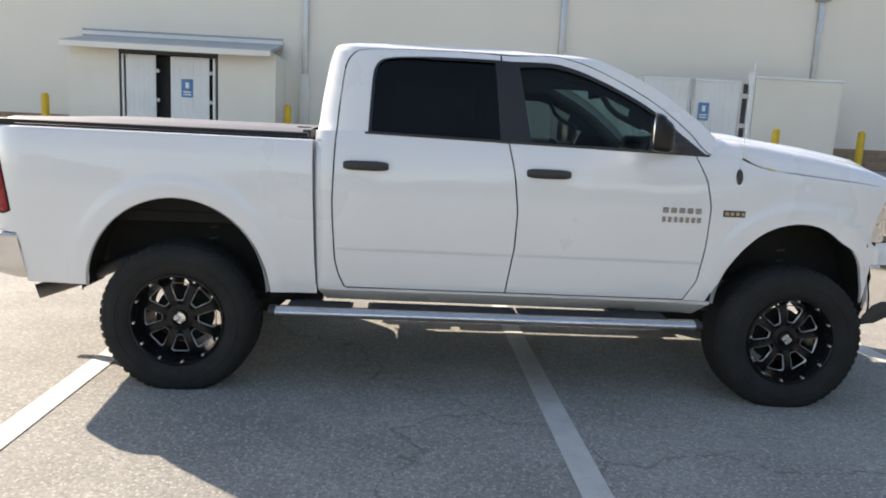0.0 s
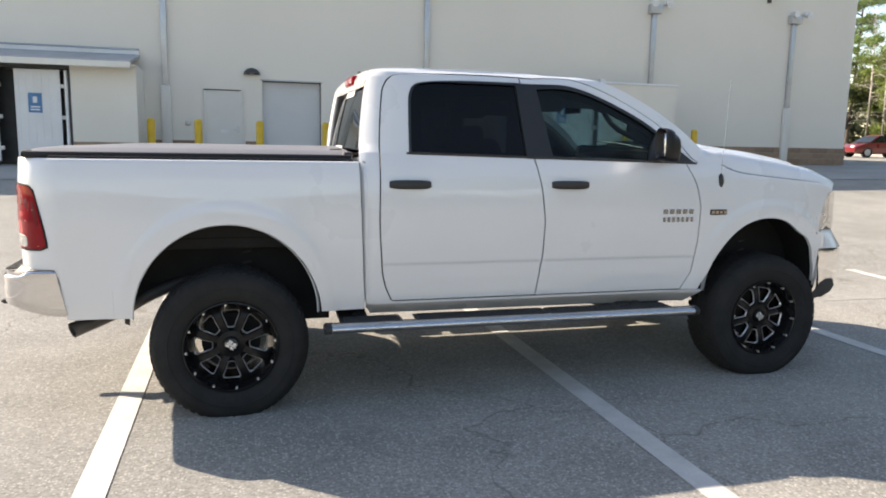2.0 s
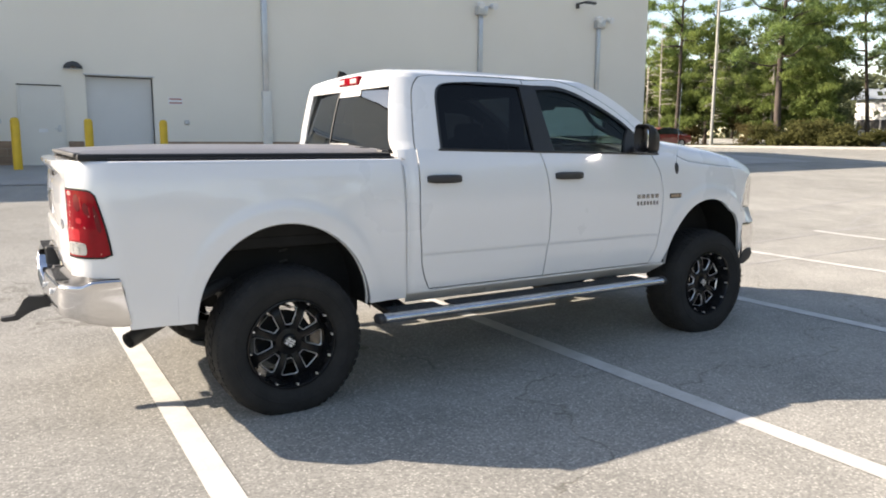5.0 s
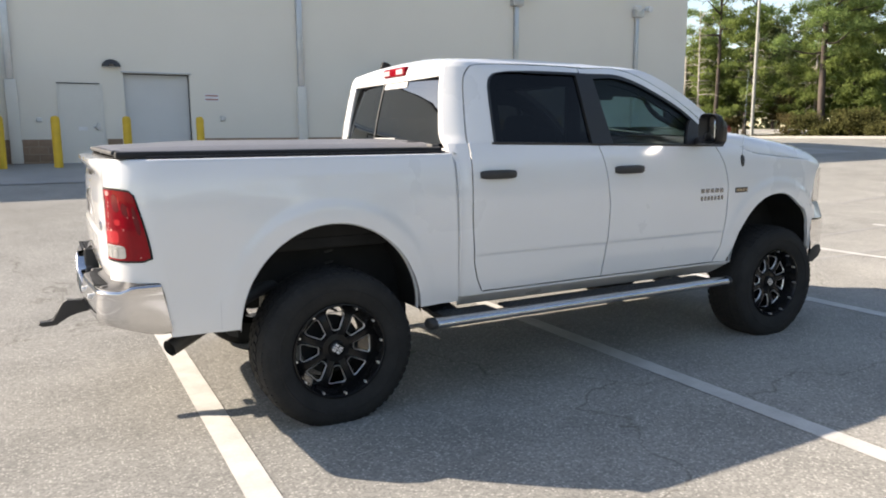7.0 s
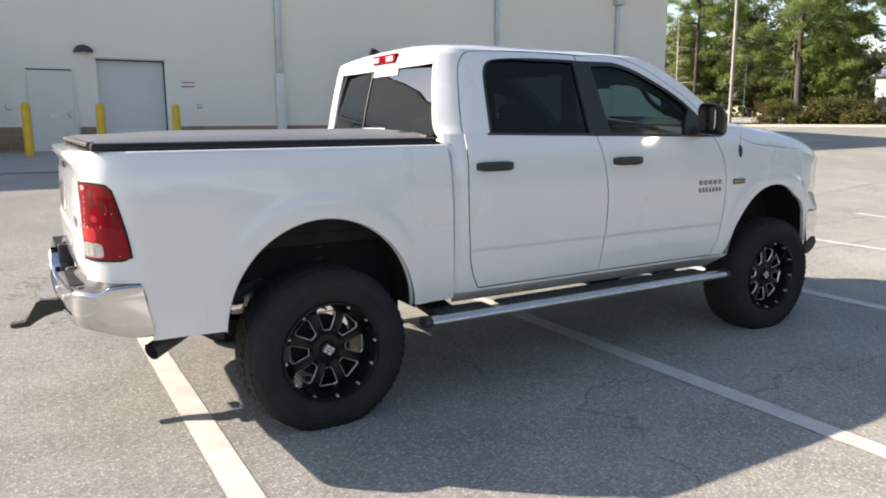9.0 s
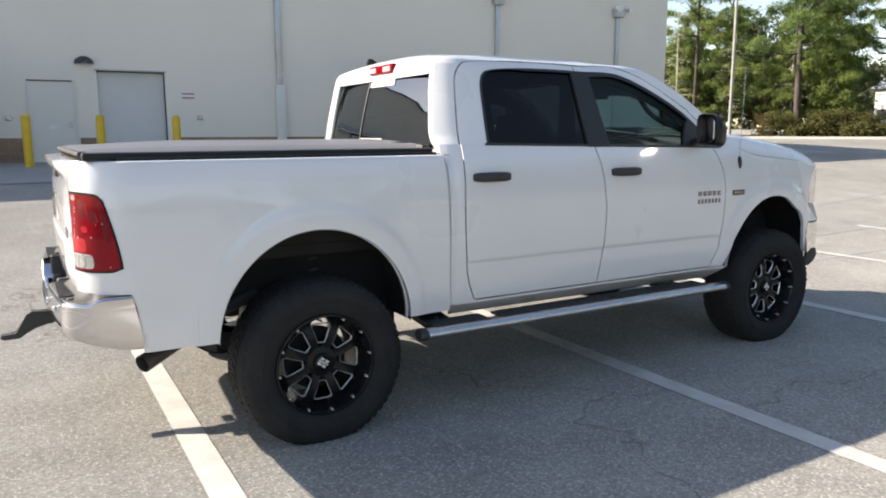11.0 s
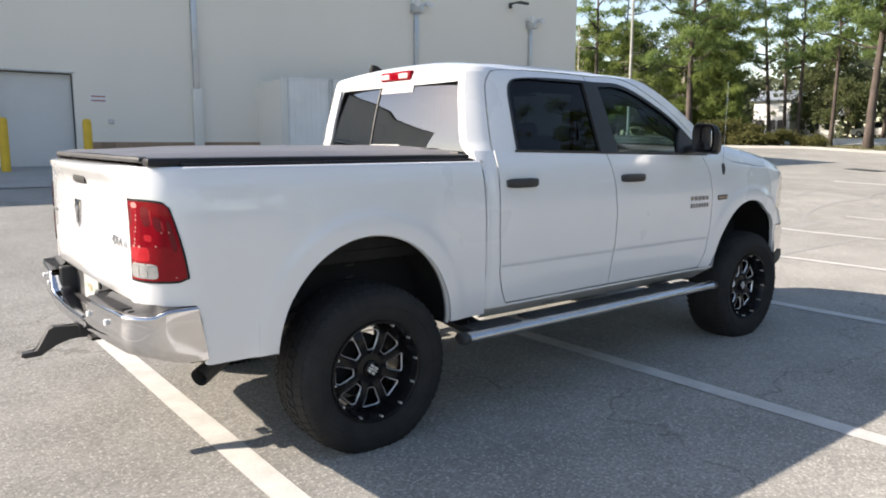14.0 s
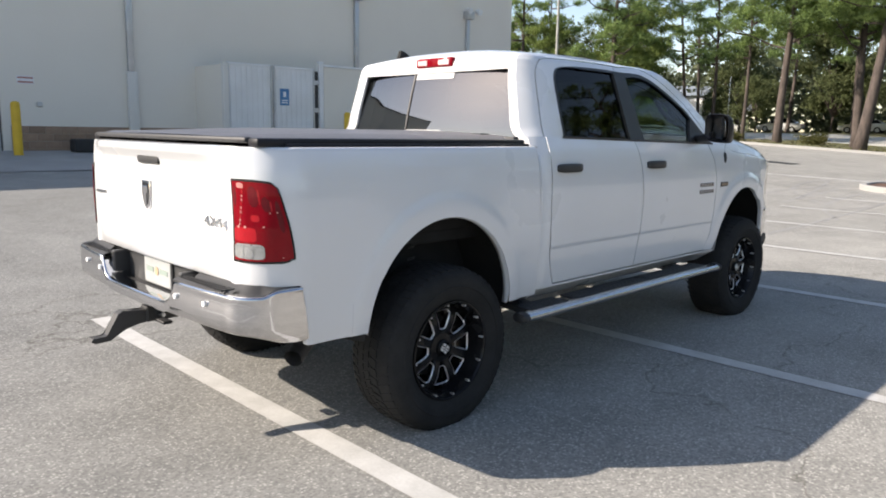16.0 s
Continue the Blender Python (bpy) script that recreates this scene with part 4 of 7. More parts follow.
def far_car(x, y, heading, paint, label):
    """A saloon: body with arches, glasshouse, lamps, four wheels."""
    t = empty("parked_car", Matrix.Translation((x, y, gz(min(x, 60), y) + (0.85 if x > 60 else 0.0))) @ Matrix.Rotation(radians(heading), 4, "Z"))
    side = [(-2.25, 0.45), (-2.28, 0.72), (-2.15, 0.92), (-1.5, 0.98), (-0.6, 0.95), (0.8, 0.93), (1.5, 0.86), (2.05, 0.74), (2.25, 0.58), (2.25, 0.35), (1.72, 0.24), (1.70, 0.45), (1.55, 0.62), (1.35, 0.67), (1.15, 0.62), (1.0, 0.45), (0.98, 0.22),
            (-0.98, 0.22), (-1.0, 0.45), (-1.15, 0.62), (-1.35, 0.67), (-1.55, 0.62), (-1.70, 0.45), (-1.72, 0.26)]
    bm = bmesh.new()
    prism(bm, side, "y", -0.88, 0.88, 0.06)
    part("car_body", bm, paint, t, angle=45)
    bm = bmesh.new()
    rows = [[(x_, v * w, z) for v in np.linspace(-1, 1, 9)] for x_, z, w in ((-1.75, 0.95, 0.80), (-1.2, 1.33, 0.66), (-0.5, 1.45, 0.62), (0.1, 1.44, 0.62), (0.5, 1.34, 0.66), (1.15, 0.93, 0.80))]
    loft(bm, rows)
    part("car_roof", bm, paint, t, smooth=True)
    for s in (-1, 1):
        bm = bmesh.new()
        a = [(-1.70, 0.955), (-1.2, 1.31), (-0.5, 1.42), (0.1, 1.41), (0.5, 1.31), (1.10, 0.935)]
        w = [0.815, 0.685, 0.645, 0.645, 0.685, 0.815]
        bm.faces.new([bm.verts.new((p[0], s * q, p[1])) for p, q in zip(a, w)])
        part("side_glass", bm, BLACK_GLASS, t)
        for q in (-1.35, 1.35):
            wh = part("car_wheel", tube(bmesh.new(), (q, s * 0.68, 0.32), (q, s * 0.88, 0.32), 0.32, n=24), RUBBER_FAR, t, angle=40)
            part("car_rim", tube(bmesh.new(), (q, s * 0.87, 0.32), (q, s * 0.89, 0.32), 0.20, n=18), GALV, wh)
        part("car_headlamp", boxed((2.10, s * 0.62 - 0.16, 0.60), (2.24, s * 0.62 + 0.16, 0.74), 0.03), SIGN_WHITE, t)
        part("car_tail_lamp", boxed((-2.29, s * 0.62 - 0.18, 0.72), (-2.18, s * 0.62 + 0.18, 0.86), 0.02), SIGN_RED, t)
    bm = bmesh.new()
    bm.faces.new([bm.verts.new(p) for p in ((0.53, -0.62, 1.335), (0.53, 0.62, 1.335), (1.16, 0.76, 0.945), (1.16, -0.76, 0.945))])
    part("windscreen", bm, BLACK_GLASS, t)
    return tagged(t, label, "car", group="parked cars")


far_car(37.6, 36.7, 172, CAR_RED, "red saloon parked at the lot's far edge")
far_car(77.5, 32.0, 95, CAR_WHITE, "white saloon parked across the street")
far_car(78.0, 24.0, 92, CAR_WHITE, "white saloon parked across the street")


def far_house(x, y, w, d, h, label, rot):
    t = empty("house", Matrix.Translation((x, y, 1.85)) @ Matrix.Rotation(radians(rot), 4, "Z"))
    part("house_wall", boxed((-w / 2, -d / 2, -0.3), (w / 2, d / 2, h)), WHITE_METAL, t)
    bm = bmesh.new()
    prism(bm, [(-d / 2 - 0.4, h), (d / 2 + 0.4, h), (0, h + d * 0.28)], "x", -w / 2 - 0.4, w / 2 + 0.4)
    part("house_roof", bm, ROOF_BLUE, t)
    for k in (-0.3, 0.0, 0.3):
        wd = part("house_window", boxed((k * w - 0.5, -d / 2 - 0.05, 1.0), (k * w + 0.5, -d / 2 - 0.01, 2.1), 0.01), DARK_METAL, t)
        part("window_frame", boxed((k * w - 0.56, -d / 2 - 0.04, 0.94), (k * w + 0.56, -d / 2 - 0.006, 2.16)), SIGN_WHITE, wd)
    return tagged(t, label, "house", group="houses across the street")


far_house(81.0, 44.2, 4.0, 4.5, 4.3, "white house across the street", -80)
far_house(84.0, 41.0, 5, 5, 2.6, "low white house across the street", -70)

# ---- truck: materials ----
PAINT = surf("white_car_paint", (0.70, 0.703, 0.707), 0.28, col2=(0.68, 0.683, 0.687), scale=1.5, fine=300, rvar=0.03, coat=1.0)
CHROME = surf("chrome", (0.66, 0.66, 0.67), 0.10, metal=1.0, col2=(0.60, 0.60, 0.61), scale=6, fine=60, rvar=0.03)
STEEL = surf("brushed_steel", (0.62, 0.63, 0.64), 0.22, metal=1.0, col2=(0.5, 0.51, 0.52), scale=5, fine=80, rvar=0.06)
BLACK_PLASTIC = surf("black_plastic", (0.022, 0.022, 0.023), 0.55, col2=(0.032, 0.032, 0.033), scale=9, fine=200, bump=0.0005)
BLACK_RAIL = surf("black_rail", (0.010, 0.010, 0.012), 0.5, col2=(0.016, 0.016, 0.018), scale=6, fine=120, spec=0.3)
RUBBER = surf("tyre_rubber", (0.019, 0.019, 0.0192), 0.85, col2=(0.031, 0.0307, 0.030), scale=7, fine=60, bump=0.001, spec=0.16)
LINER = surf("wheel_liner", (0.026, 0.026, 0.026), 0.9, scale=8, fine=50, spec=0.2)
VINYL = surf("tonneau_vinyl", (0.085, 0.085, 0.096), 0.46, col2=(0.07, 0.07, 0.08), scale=3, fine=220, bump=0.0008, rvar=0.06)
VINYL.node_tree.nodes["Principled BSDF"].inputs["Sheen Weight"].default_value = 0.07
MILLED = surf("milled_aluminium", (0.86, 0.86, 0.86), 0.42, metal=0.85, scale=9, fine=80)
# plate white dimmed to stand in for shade in the bumper recess
PLATE = surf("plate_dimmed_white", (0.38, 0.39, 0.38), 0.45, scale=9, fine=30)
PLATE_ORANGE = surf("plate_orange", (0.48, 0.33, 0.20), 0.45, scale=9, fine=30)
PLATE_GREEN = surf("plate_green", (0.27, 0.33, 0.28), 0.45, scale=9, fine=30)
LAMP_RED = surf("lamp_red", (0.27, 0.002, 0.010), 0.08, col2=(0.14, 0.001, 0.005), scale=16, fine=30, spec=0.08, stretch=(1, 1, 0.12), coat=0.12)
LAMP_DEEP = surf("lamp_deep_red", (0.20, 0.001, 0.005), 0.12, col2=(0.25, 0.002, 0.008), scale=6, fine=40, spec=0.3)
LAMP_BOWL = surf("lamp_bowl", (0.10, 0.002, 0.006), 0.2, col2=(0.16, 0.003, 0.009), scale=14, fine=40, spec=0.3)
LAMP_CLEAR = surf("lamp_clear", (0.36, 0.36, 0.35), 0.12, col2=(0.22, 0.22, 0.21), scale=18, fine=60, coat=1.0)
SEAT = surf("seat_cloth", (0.045, 0.044, 0.043), 0.85, col2=(0.035, 0.034, 0.033), scale=5, fine=150, bump=0.001)
SEAT_TAN = surf("seat_tan", (0.13, 0.11, 0.085), 0.75, col2=(0.11, 0.092, 0.07), scale=5, fine=150, bump=0.001)
TRIM_GREY = surf("trim_grey", (0.05, 0.05, 0.052), 0.7, scale=4, fine=80)
TINT_REAR = glass_surface("tinted_glass", (0.045, 0.043, 0.047), 1.24)
TINT_FRONT = glass_surface("front_glass", (0.34, 0.42, 0.42), 1.2)
SCREEN = glass_surface("screen_glass", (0.55, 0.78, 0.78), 1.38)
TINT_BACK = glass_surface("back_glass", (0.05, 0.055, 0.06), 2.1)
CLEAR = glass_surface("lens_glass", (0.9, 0.9, 0.9))
MIRROR = surf("mirror_glass", (0.80, 0.81, 0.82), 0.18, metal=1.0, col2=(0.78, 0.79, 0.80), rvar=0.005)
BLACK_MIRROR = surf("mirror_shell", (0.012, 0.012, 0.013), 0.32, col2=(0.018, 0.018, 0.019), scale=9, fine=120, spec=0.25)
FROST = surf("frosted_strip", (0.42, 0.42, 0.42), 0.5, scale=5)
GOLD = surf("badge_bronze", (0.45, 0.36, 0.27), 0.3, metal=0.8, scale=20)
LAMP_BRIGHT = surf("lamp_bright_red", (0.46, 0.01, 0.018), 0.15, scale=14, spec=0.4)
LAMP_GLINT = surf("lamp_painted_glint", (0.6, 0.22, 0.2), 0.2, scale=14, coat=1.0)
LAMP_PALE = surf("lamp_pale", (0.72, 0.50, 0.49), 0.2, scale=14, coat=1.0)
EXHAUST = surf("exhaust_steel", (0.13, 0.12, 0.11), 0.45, metal=0.5, col2=(0.08, 0.075, 0.07), scale=9, fine=60)
STEEL_DARK = surf("dark_chrome", (0.20, 0.20, 0.21), 0.15, metal=1.0, scale=8)
BLACK_SATIN = surf("black_satin", (0.009, 0.009, 0.010), 0.42, col2=(0.013, 0.013, 0.014), scale=8)
WHEEL_BLACK = surf("wheel_black", (0.007, 0.007, 0.0075), 0.25, col2=(0.011, 0.011, 0.012), scale=8, spec=0.22)

SEAM_GREY = surf("seam_grey", (0.55, 0.55, 0.56), 0.6, scale=8)
LAMP_SILVER = surf("lamp_silver", (0.55, 0.55, 0.55), 0.28, metal=0.7, col2=(0.42, 0.42, 0.42), scale=22, fine=60, coat=0.6)

# ---- truck: shape ----
# Local axes: x ahead from the rear axle, y to the driver's side, z up from the asphalt.
truck = empty("pickup_truck", Matrix.Translation((-1.25, 5.03, 0)))
tagged(truck, "lifted white crew-cab pickup truck with black wheels, parked across lines", "pickup truck")
_hz = [0.50, 0.56, 0.64, 0.75, 0.838, 0.848, 1.0, 1.12, 1.25, 1.35, 1.42, 1.47, 1.50, 1.70, 1.907, 1.955, 1.985, 2.01]
_hw = [0.950, 0.966, 0.980, 0.990, 0.9945, 0.9985, 1.005, 1.008, 1.003, 0.992, 0.973, 0.952, 0.938, 0.877, 0.812, 0.792, 0.765, 0.70]
_tz = np.linspace(0.45, 2.05, 641)
_tw = np.interp(_tz, _hz, _hw)
_k = np.exp(-np.linspace(-2, 2, 7) ** 2)
_tw[3:-3] = np.convolve(_tw, _k / _k.sum(), "valid")
ARCHES = ((-0.010, 0.57, 0.503, 0.528), (3.557, 0.60, 0.472, 0.500))


def flank(x, z):
    """Half width of the body, with the flared lips round both wheel arches."""
    w = float(np.interp(z, _tz, _tw))
    for cx, cz, a, b in ARCHES:
        e = math.hypot((x - cx) / a, max(z - cz, 0) / b)
        w += 0.011 * (1 - smoothstep(0.15, 0.27, e - 1)) + 0.009 * (1 - smoothstep(0.0, 0.55, e - 1))
    if x > 3.80:
        w -= 0.38 * (x - 3.80) ** 2
    return w


def arch_z(x, k, low):
    cx, cz, a, b = ARCHES[k]
    d = abs(x - cx) / a
    return low if d >= 1 else cz + b * math.sqrt(1 - d * d)


def poly(points):
    xs, ys = [p[0] for p in points], [p[1] for p in points]
    return lambda v: float(np.interp(v, xs, ys))


def spaced(x0, x1, k, n):
    """Columns from x0 to x1, crowded where an arch stands upright."""
    cx, _, a, _ = ARCHES[k]
    xs = set(np.linspace(x0, x1, n).round(4))
    if k is not None:
        xs |= {round(cx - a * math.cos(t), 4) for t in np.linspace(0, math.pi, 41)}
        xs |= {round(cx - a - 0.002, 4), round(cx + a + 0.002, 4)}
    return sorted(x for x in xs if x0 <= x <= x1)


def thicken(bm, side, depth):
    """Turns the rim of a panel inward."""
    rim = [e for e in bm.edges if len(e.link_faces) == 1]
    r = bmesh.ops.extrude_edge_only(bm, edges=rim)
    for v in r["geom"]:
        if isinstance(v, bmesh.types.BMVert):
            v.co.y -= side * depth


def panel(name, parent, side, xs, xl, xr, zb, zt, nv, mat=None, off=0.0, depth=0.025, place=None, roll=(), label="", crease=None):
    """A body panel on the flank: columns xs, its ends bent to xl(z) and xr(z), from zb(x) to zt(x)."""
    bm = bmesh.new()
    x0, x1 = xs[0], xs[-1]
    rows = []
    for x in xs:
        u = (x - x0) / (x1 - x0)
        lo, hi = zb(x), zt(x)
        row = []
        for j in range(nv + 1):
            t = j / nv
            if crease is not None:
                k = (crease - lo) / (hi - lo)
                s = 2 * t - 1
                t = k * (1 + s) if s < 0 else k + (1 - k) * s
                t = k + (t - k) * (0.04 + 0.96 * abs(s) ** 0.6) if abs(s) > 0 else k
            z = lo + (hi - lo) * t
            px = x + (xl(z) - x0) * (1 - u) ** 3 + (xr(z) - x1) * u ** 3
            if place:
                qx, qy = place(px, z)
            else:
                qx, qy = px, flank(px, z) + off
            row.append((qx, side * qy, z))
        for dy, dz in roll:
            row.append((row[nv][0], row[nv][1] - side * dy, row[nv][2] + dz))
        rows.append(row)
    loft(bm, rows)
    thicken(bm, side, depth)
    return part(name, bm, mat or PAINT, parent, label, angle=40)


def bed_place(off=0.0):
    """The bed's skin: along the flank, round the rear corner, then across the back."""
    xc, r = -0.835, 0.25

    def at(x, z):
        if x >= xc:
            return x, flank(x, z) + off
        w = flank(xc, z)
        th = (xc - x) / r
        if th < math.pi / 2:
            return xc - (r + off) * math.sin(th), w - r + (r + off) * math.cos(th)
        return xc - r - off, w - r - (xc - x - r * math.pi / 2)
    return at


same = lambda v: (lambda z: v)
BED_FRONT = poly([(0.55, 0.772), (0.79, 0.757), (1.115, 0.744), (1.44, 0.733)])
for side in (-1, 1):
    low = lambda x: arch_z(x, 0, 0.575 if x > 0 else 0.582 + 0.281 * smoothstep(-0.838, -0.872, x))
    panel("bed_side", truck, side, spaced(-1.186, 0.74, 0, 90), same(-1.186), BED_FRONT, low, same(1.43), 26, place=bed_place(),
          roll=((0.004, 0.010), (0.016, 0.017), (0.07, 0.017)), depth=0.03)

    for x0, x1, z0, z1 in ((-0.607, -0.605, 0.592, 0.74),):
        bm = bmesh.new()
        loft(bm, [[(x, side * (flank(x, z) + 0.0012), z) for x in np.linspace(x0, x1, 8)] for z in np.linspace(z0, z1, 8)])
        part("panel_seam", bm, SEAM_GREY, truck)

REAR_EDGE = poly([(0.60, 0.962), (0.607, 0.962), (0.622, 0.93), (0.70, 0.893), (0.786, 0.872), (1.0, 0.856), (1.113, 0.851), (1.433, 0.858), (1.5, 0.862)])
SEAM_B = poly([(0.60, 1.852), (0.625, 1.858), (0.884, 1.893), (1.091, 1.899), (1.295, 1.874), (1.473, 1.835), (1.5, 1.828)])
SEAM_F = poly([(0.60, 2.895), (0.621, 2.91), (0.737, 2.977), (0.957, 3.006), (1.175, 3.013), (1.32, 2.980), (1.455, 2.912), (1.49, 2.89)])
BELT = poly([(0.7, 1.503), (1.04, 1.497), (2.0, 1.478), (2.976, 1.459), (3.2, 1.455)])
cab_low = poly([(0.7, 0.522), (1.5, 0.519), (2.25, 0.514), (3.05, 0.508)])


def sill(x, z):
    """The body's lowest skin, tucked under towards the pinch weld."""
    return x, flank(x, z) - 4.0 * max(0.0, 0.846 - x) ** 2 - 1.2 * max(0.0, 0.60 - z)


G = 0.0043
for side in (-1, 1):
    panel("cab_corner", truck, side, list(np.linspace(0.765, 0.86, 9)), lambda z: BED_FRONT(max(z, 0.56)) + 0.010 + 0.9 * max(0.0, 0.575 - z), lambda z: REAR_EDGE(z) - G if z > 0.614 else 0.9618, lambda x: 0.522, BELT, 40, depth=0.006, place=sill, crease=0.616)
    panel("rocker_panel", truck, side, list(np.linspace(0.962, 3.06, 40)), same(0.9622), poly([(0.50, 3.015), (0.63, 3.082)]), cab_low, lambda x: 0.614, 7, place=sill)
    rd = panel("rear_door", truck, side, list(np.linspace(0.86, 1.86, 34)), lambda z: REAR_EDGE(z) + G, lambda z: SEAM_B(z) - G, same(0.622), BELT, 36, crease=0.844)
    fd = panel("front_door", truck, side, list(np.linspace(1.86, 2.96, 36)), lambda z: SEAM_B(z) + G, lambda z: SEAM_F(z) - G, same(0.622), BELT, 36, crease=0.844)
    # fender from the door's edge over the arch to the nose
    fzt = poly([(2.95, 1.455), (3.12, 1.468), (3.19, 1.456), (3.265, 1.415), (3.32, 1.397), (3.40, 1.385), (3.646, 1.360), (3.86, 1.342), (4.02, 1.322), (4.10, 1.29), (4.2, 1.27)])
    low = lambda x: arch_z(x, 1, 0.618 if x < 3.5 else 0.875)
    nose = poly([(0.80, 4.03), (0.875, 4.05), (0.97, 4.06), (0.99, 3.995), (1.04, 3.985), (1.15, 4.01), (1.26, 4.06), (1.285, 4.11), (1.35, 4.12)])
    panel("fender", truck, side, spaced(2.98, 4.08, 1, 46), lambda z: SEAM_F(z) + G, nose, low, fzt, 24,
          roll=((0.003, 0.004), (0.009, 0.004), (0.012, -0.03)))
    for k, d in ((0, rd), (1, fd)):
        hx = (0.908, 1.938)[k]
        bm = bmesh.new()
        w = flank(hx + 0.12, 1.318)
        rows = []
        for i, x in enumerate(np.linspace(hx, hx + 0.252, 13)):
            e = min(i, 12 - i)
            out = (0.010, 0.022, 0.027, 0.029, 0.030, 0.030, 0.030)[e]
            hh = (0.017, 0.023, 0.025, 0.026, 0.026, 0.026, 0.026)[e]
            rows.append([(x, side * (w + o), 1.318 + dz) for o, dz in ((-0.004, -hh), (out * 0.7, -hh), (out, -hh * 0.6), (out, hh * 0.6), (out * 0.75, hh), (-0.004, hh))])
        vs = loft(bm, rows, closed=True)
        bm.faces.new(vs[0]), bm.faces.new(vs[-1])
        part("door_handle", bm, BLACK_PLASTIC, d, "black door handle", angle=50)

# ---- cab: pillars, roof, glass ----
DLO = [(1.041, 1.497), (1.044, 1.62), (1.052, 1.80), (1.062, 1.862), (1.085, 1.900), (1.13, 1.922), (1.25, 1.936), (1.433, 1.941), (1.65, 1.942), (1.854, 1.937),
       (1.96, 1.928), (2.072, 1.912), (2.19, 1.884), (2.30, 1.845), (2.42, 1.793), (2.533, 1.738), (2.64, 1.676), (2.74, 1.602), (2.84, 1.522), (2.955, 1.459)]
SEAM = [(0.862, 1.497), (0.868, 1.62), (0.885, 1.80), (0.900, 1.885), (0.935, 1.940), (0.99, 1.966), (1.15, 1.978), (1.433, 1.984), (1.65, 1.983), (1.854, 1.977),
        (1.98, 1.966), (2.11, 1.944), (2.24, 1.908), (2.36, 1.860), (2.48, 1.802), (2.59, 1.742), (2.70, 1.672), (2.80, 1.592), (2.90, 1.508), (2.985, 1.461)]
OUTER = [(0.752, 1.497), (0.760, 1.62), (0.784, 1.80), (0.802, 1.90), (0.824, 1.965), (0.876, 1.997), (1.10, 2.012), (1.433, 2.020), (1.65, 2.018), (1.88, 2.012),
         (2.03, 1.998), (2.17, 1.975), (2.31, 1.935), (2.44, 1.885), (2.56, 1.828), (2.68, 1.762), (2.80, 1.682), (2.895, 1.612), (2.97, 1.545), (3.035, 1.485)]


def dense(points, n=360):
    p = np.array(points)
    t = np.linspace(0, len(p) - 1, n)
    i = np.clip(t.astype(int), 0, len(p) - 2)
    f = t - i
    q = lambda k: p[np.clip(k, 0, len(p) - 1)]
    a, b, c, d = q(i - 1), q(i), q(i + 1), q(i + 2)
    f = f[:, None]
    return 0.5 * (2 * b + (c - a) * f + (2 * a - 5 * b + 4 * c - d) * f ** 2 + (3 * b - 3 * c + d - a) * f ** 3)


def toward(a, b, d):
    v = b - a
    return a + v / np.linalg.norm(v, axis=1)[:, None] * d


def raked(c, d, x0=1.82, x1=2.12):
    """Sets the windscreen pillar's line forward by d, square to its slope."""
    k = np.array([smoothstep(x0, x1, x) for x in c[:, 0]]) * d
    low = np.array([smoothstep(1.47, 1.54, z) for z in c[:, 1]])
    return np.stack([c[:, 0] + k * 0.6, c[:, 1] + k * 0.8 * low], 1)


D, S, O = raked(dense(DLO), 0.034), raked(dense(SEAM), 0.046), raked(dense(OUTER), 0.056, 1.95, 2.35)


def green(x, z, off=0.0):
    tuck = (0.105 * smoothstep(1.40, 1.56, z) + 0.03 * smoothstep(1.60, 1.97, z)) * max(0.0, (0.95 - x) / 0.2) ** 2
    return float(np.interp(z, _tz, _tw)) + off - tuck


def ring(name, side, a, b, parent, i0=0, i1=None, rows=5, mat=None, off=0.0, depth=0.03, label=""):
    bm = bmesh.new()
    out = []
    for k in range(rows + 1):
        c = a + (b - a) * k / rows
        out.append([(x, side * green(x, z, off), z) for x, z in c[i0:i1]])
    loft(bm, out)
    thicken(bm, side, depth)
    return part(name, bm, mat or PAINT, parent, label, angle=40)


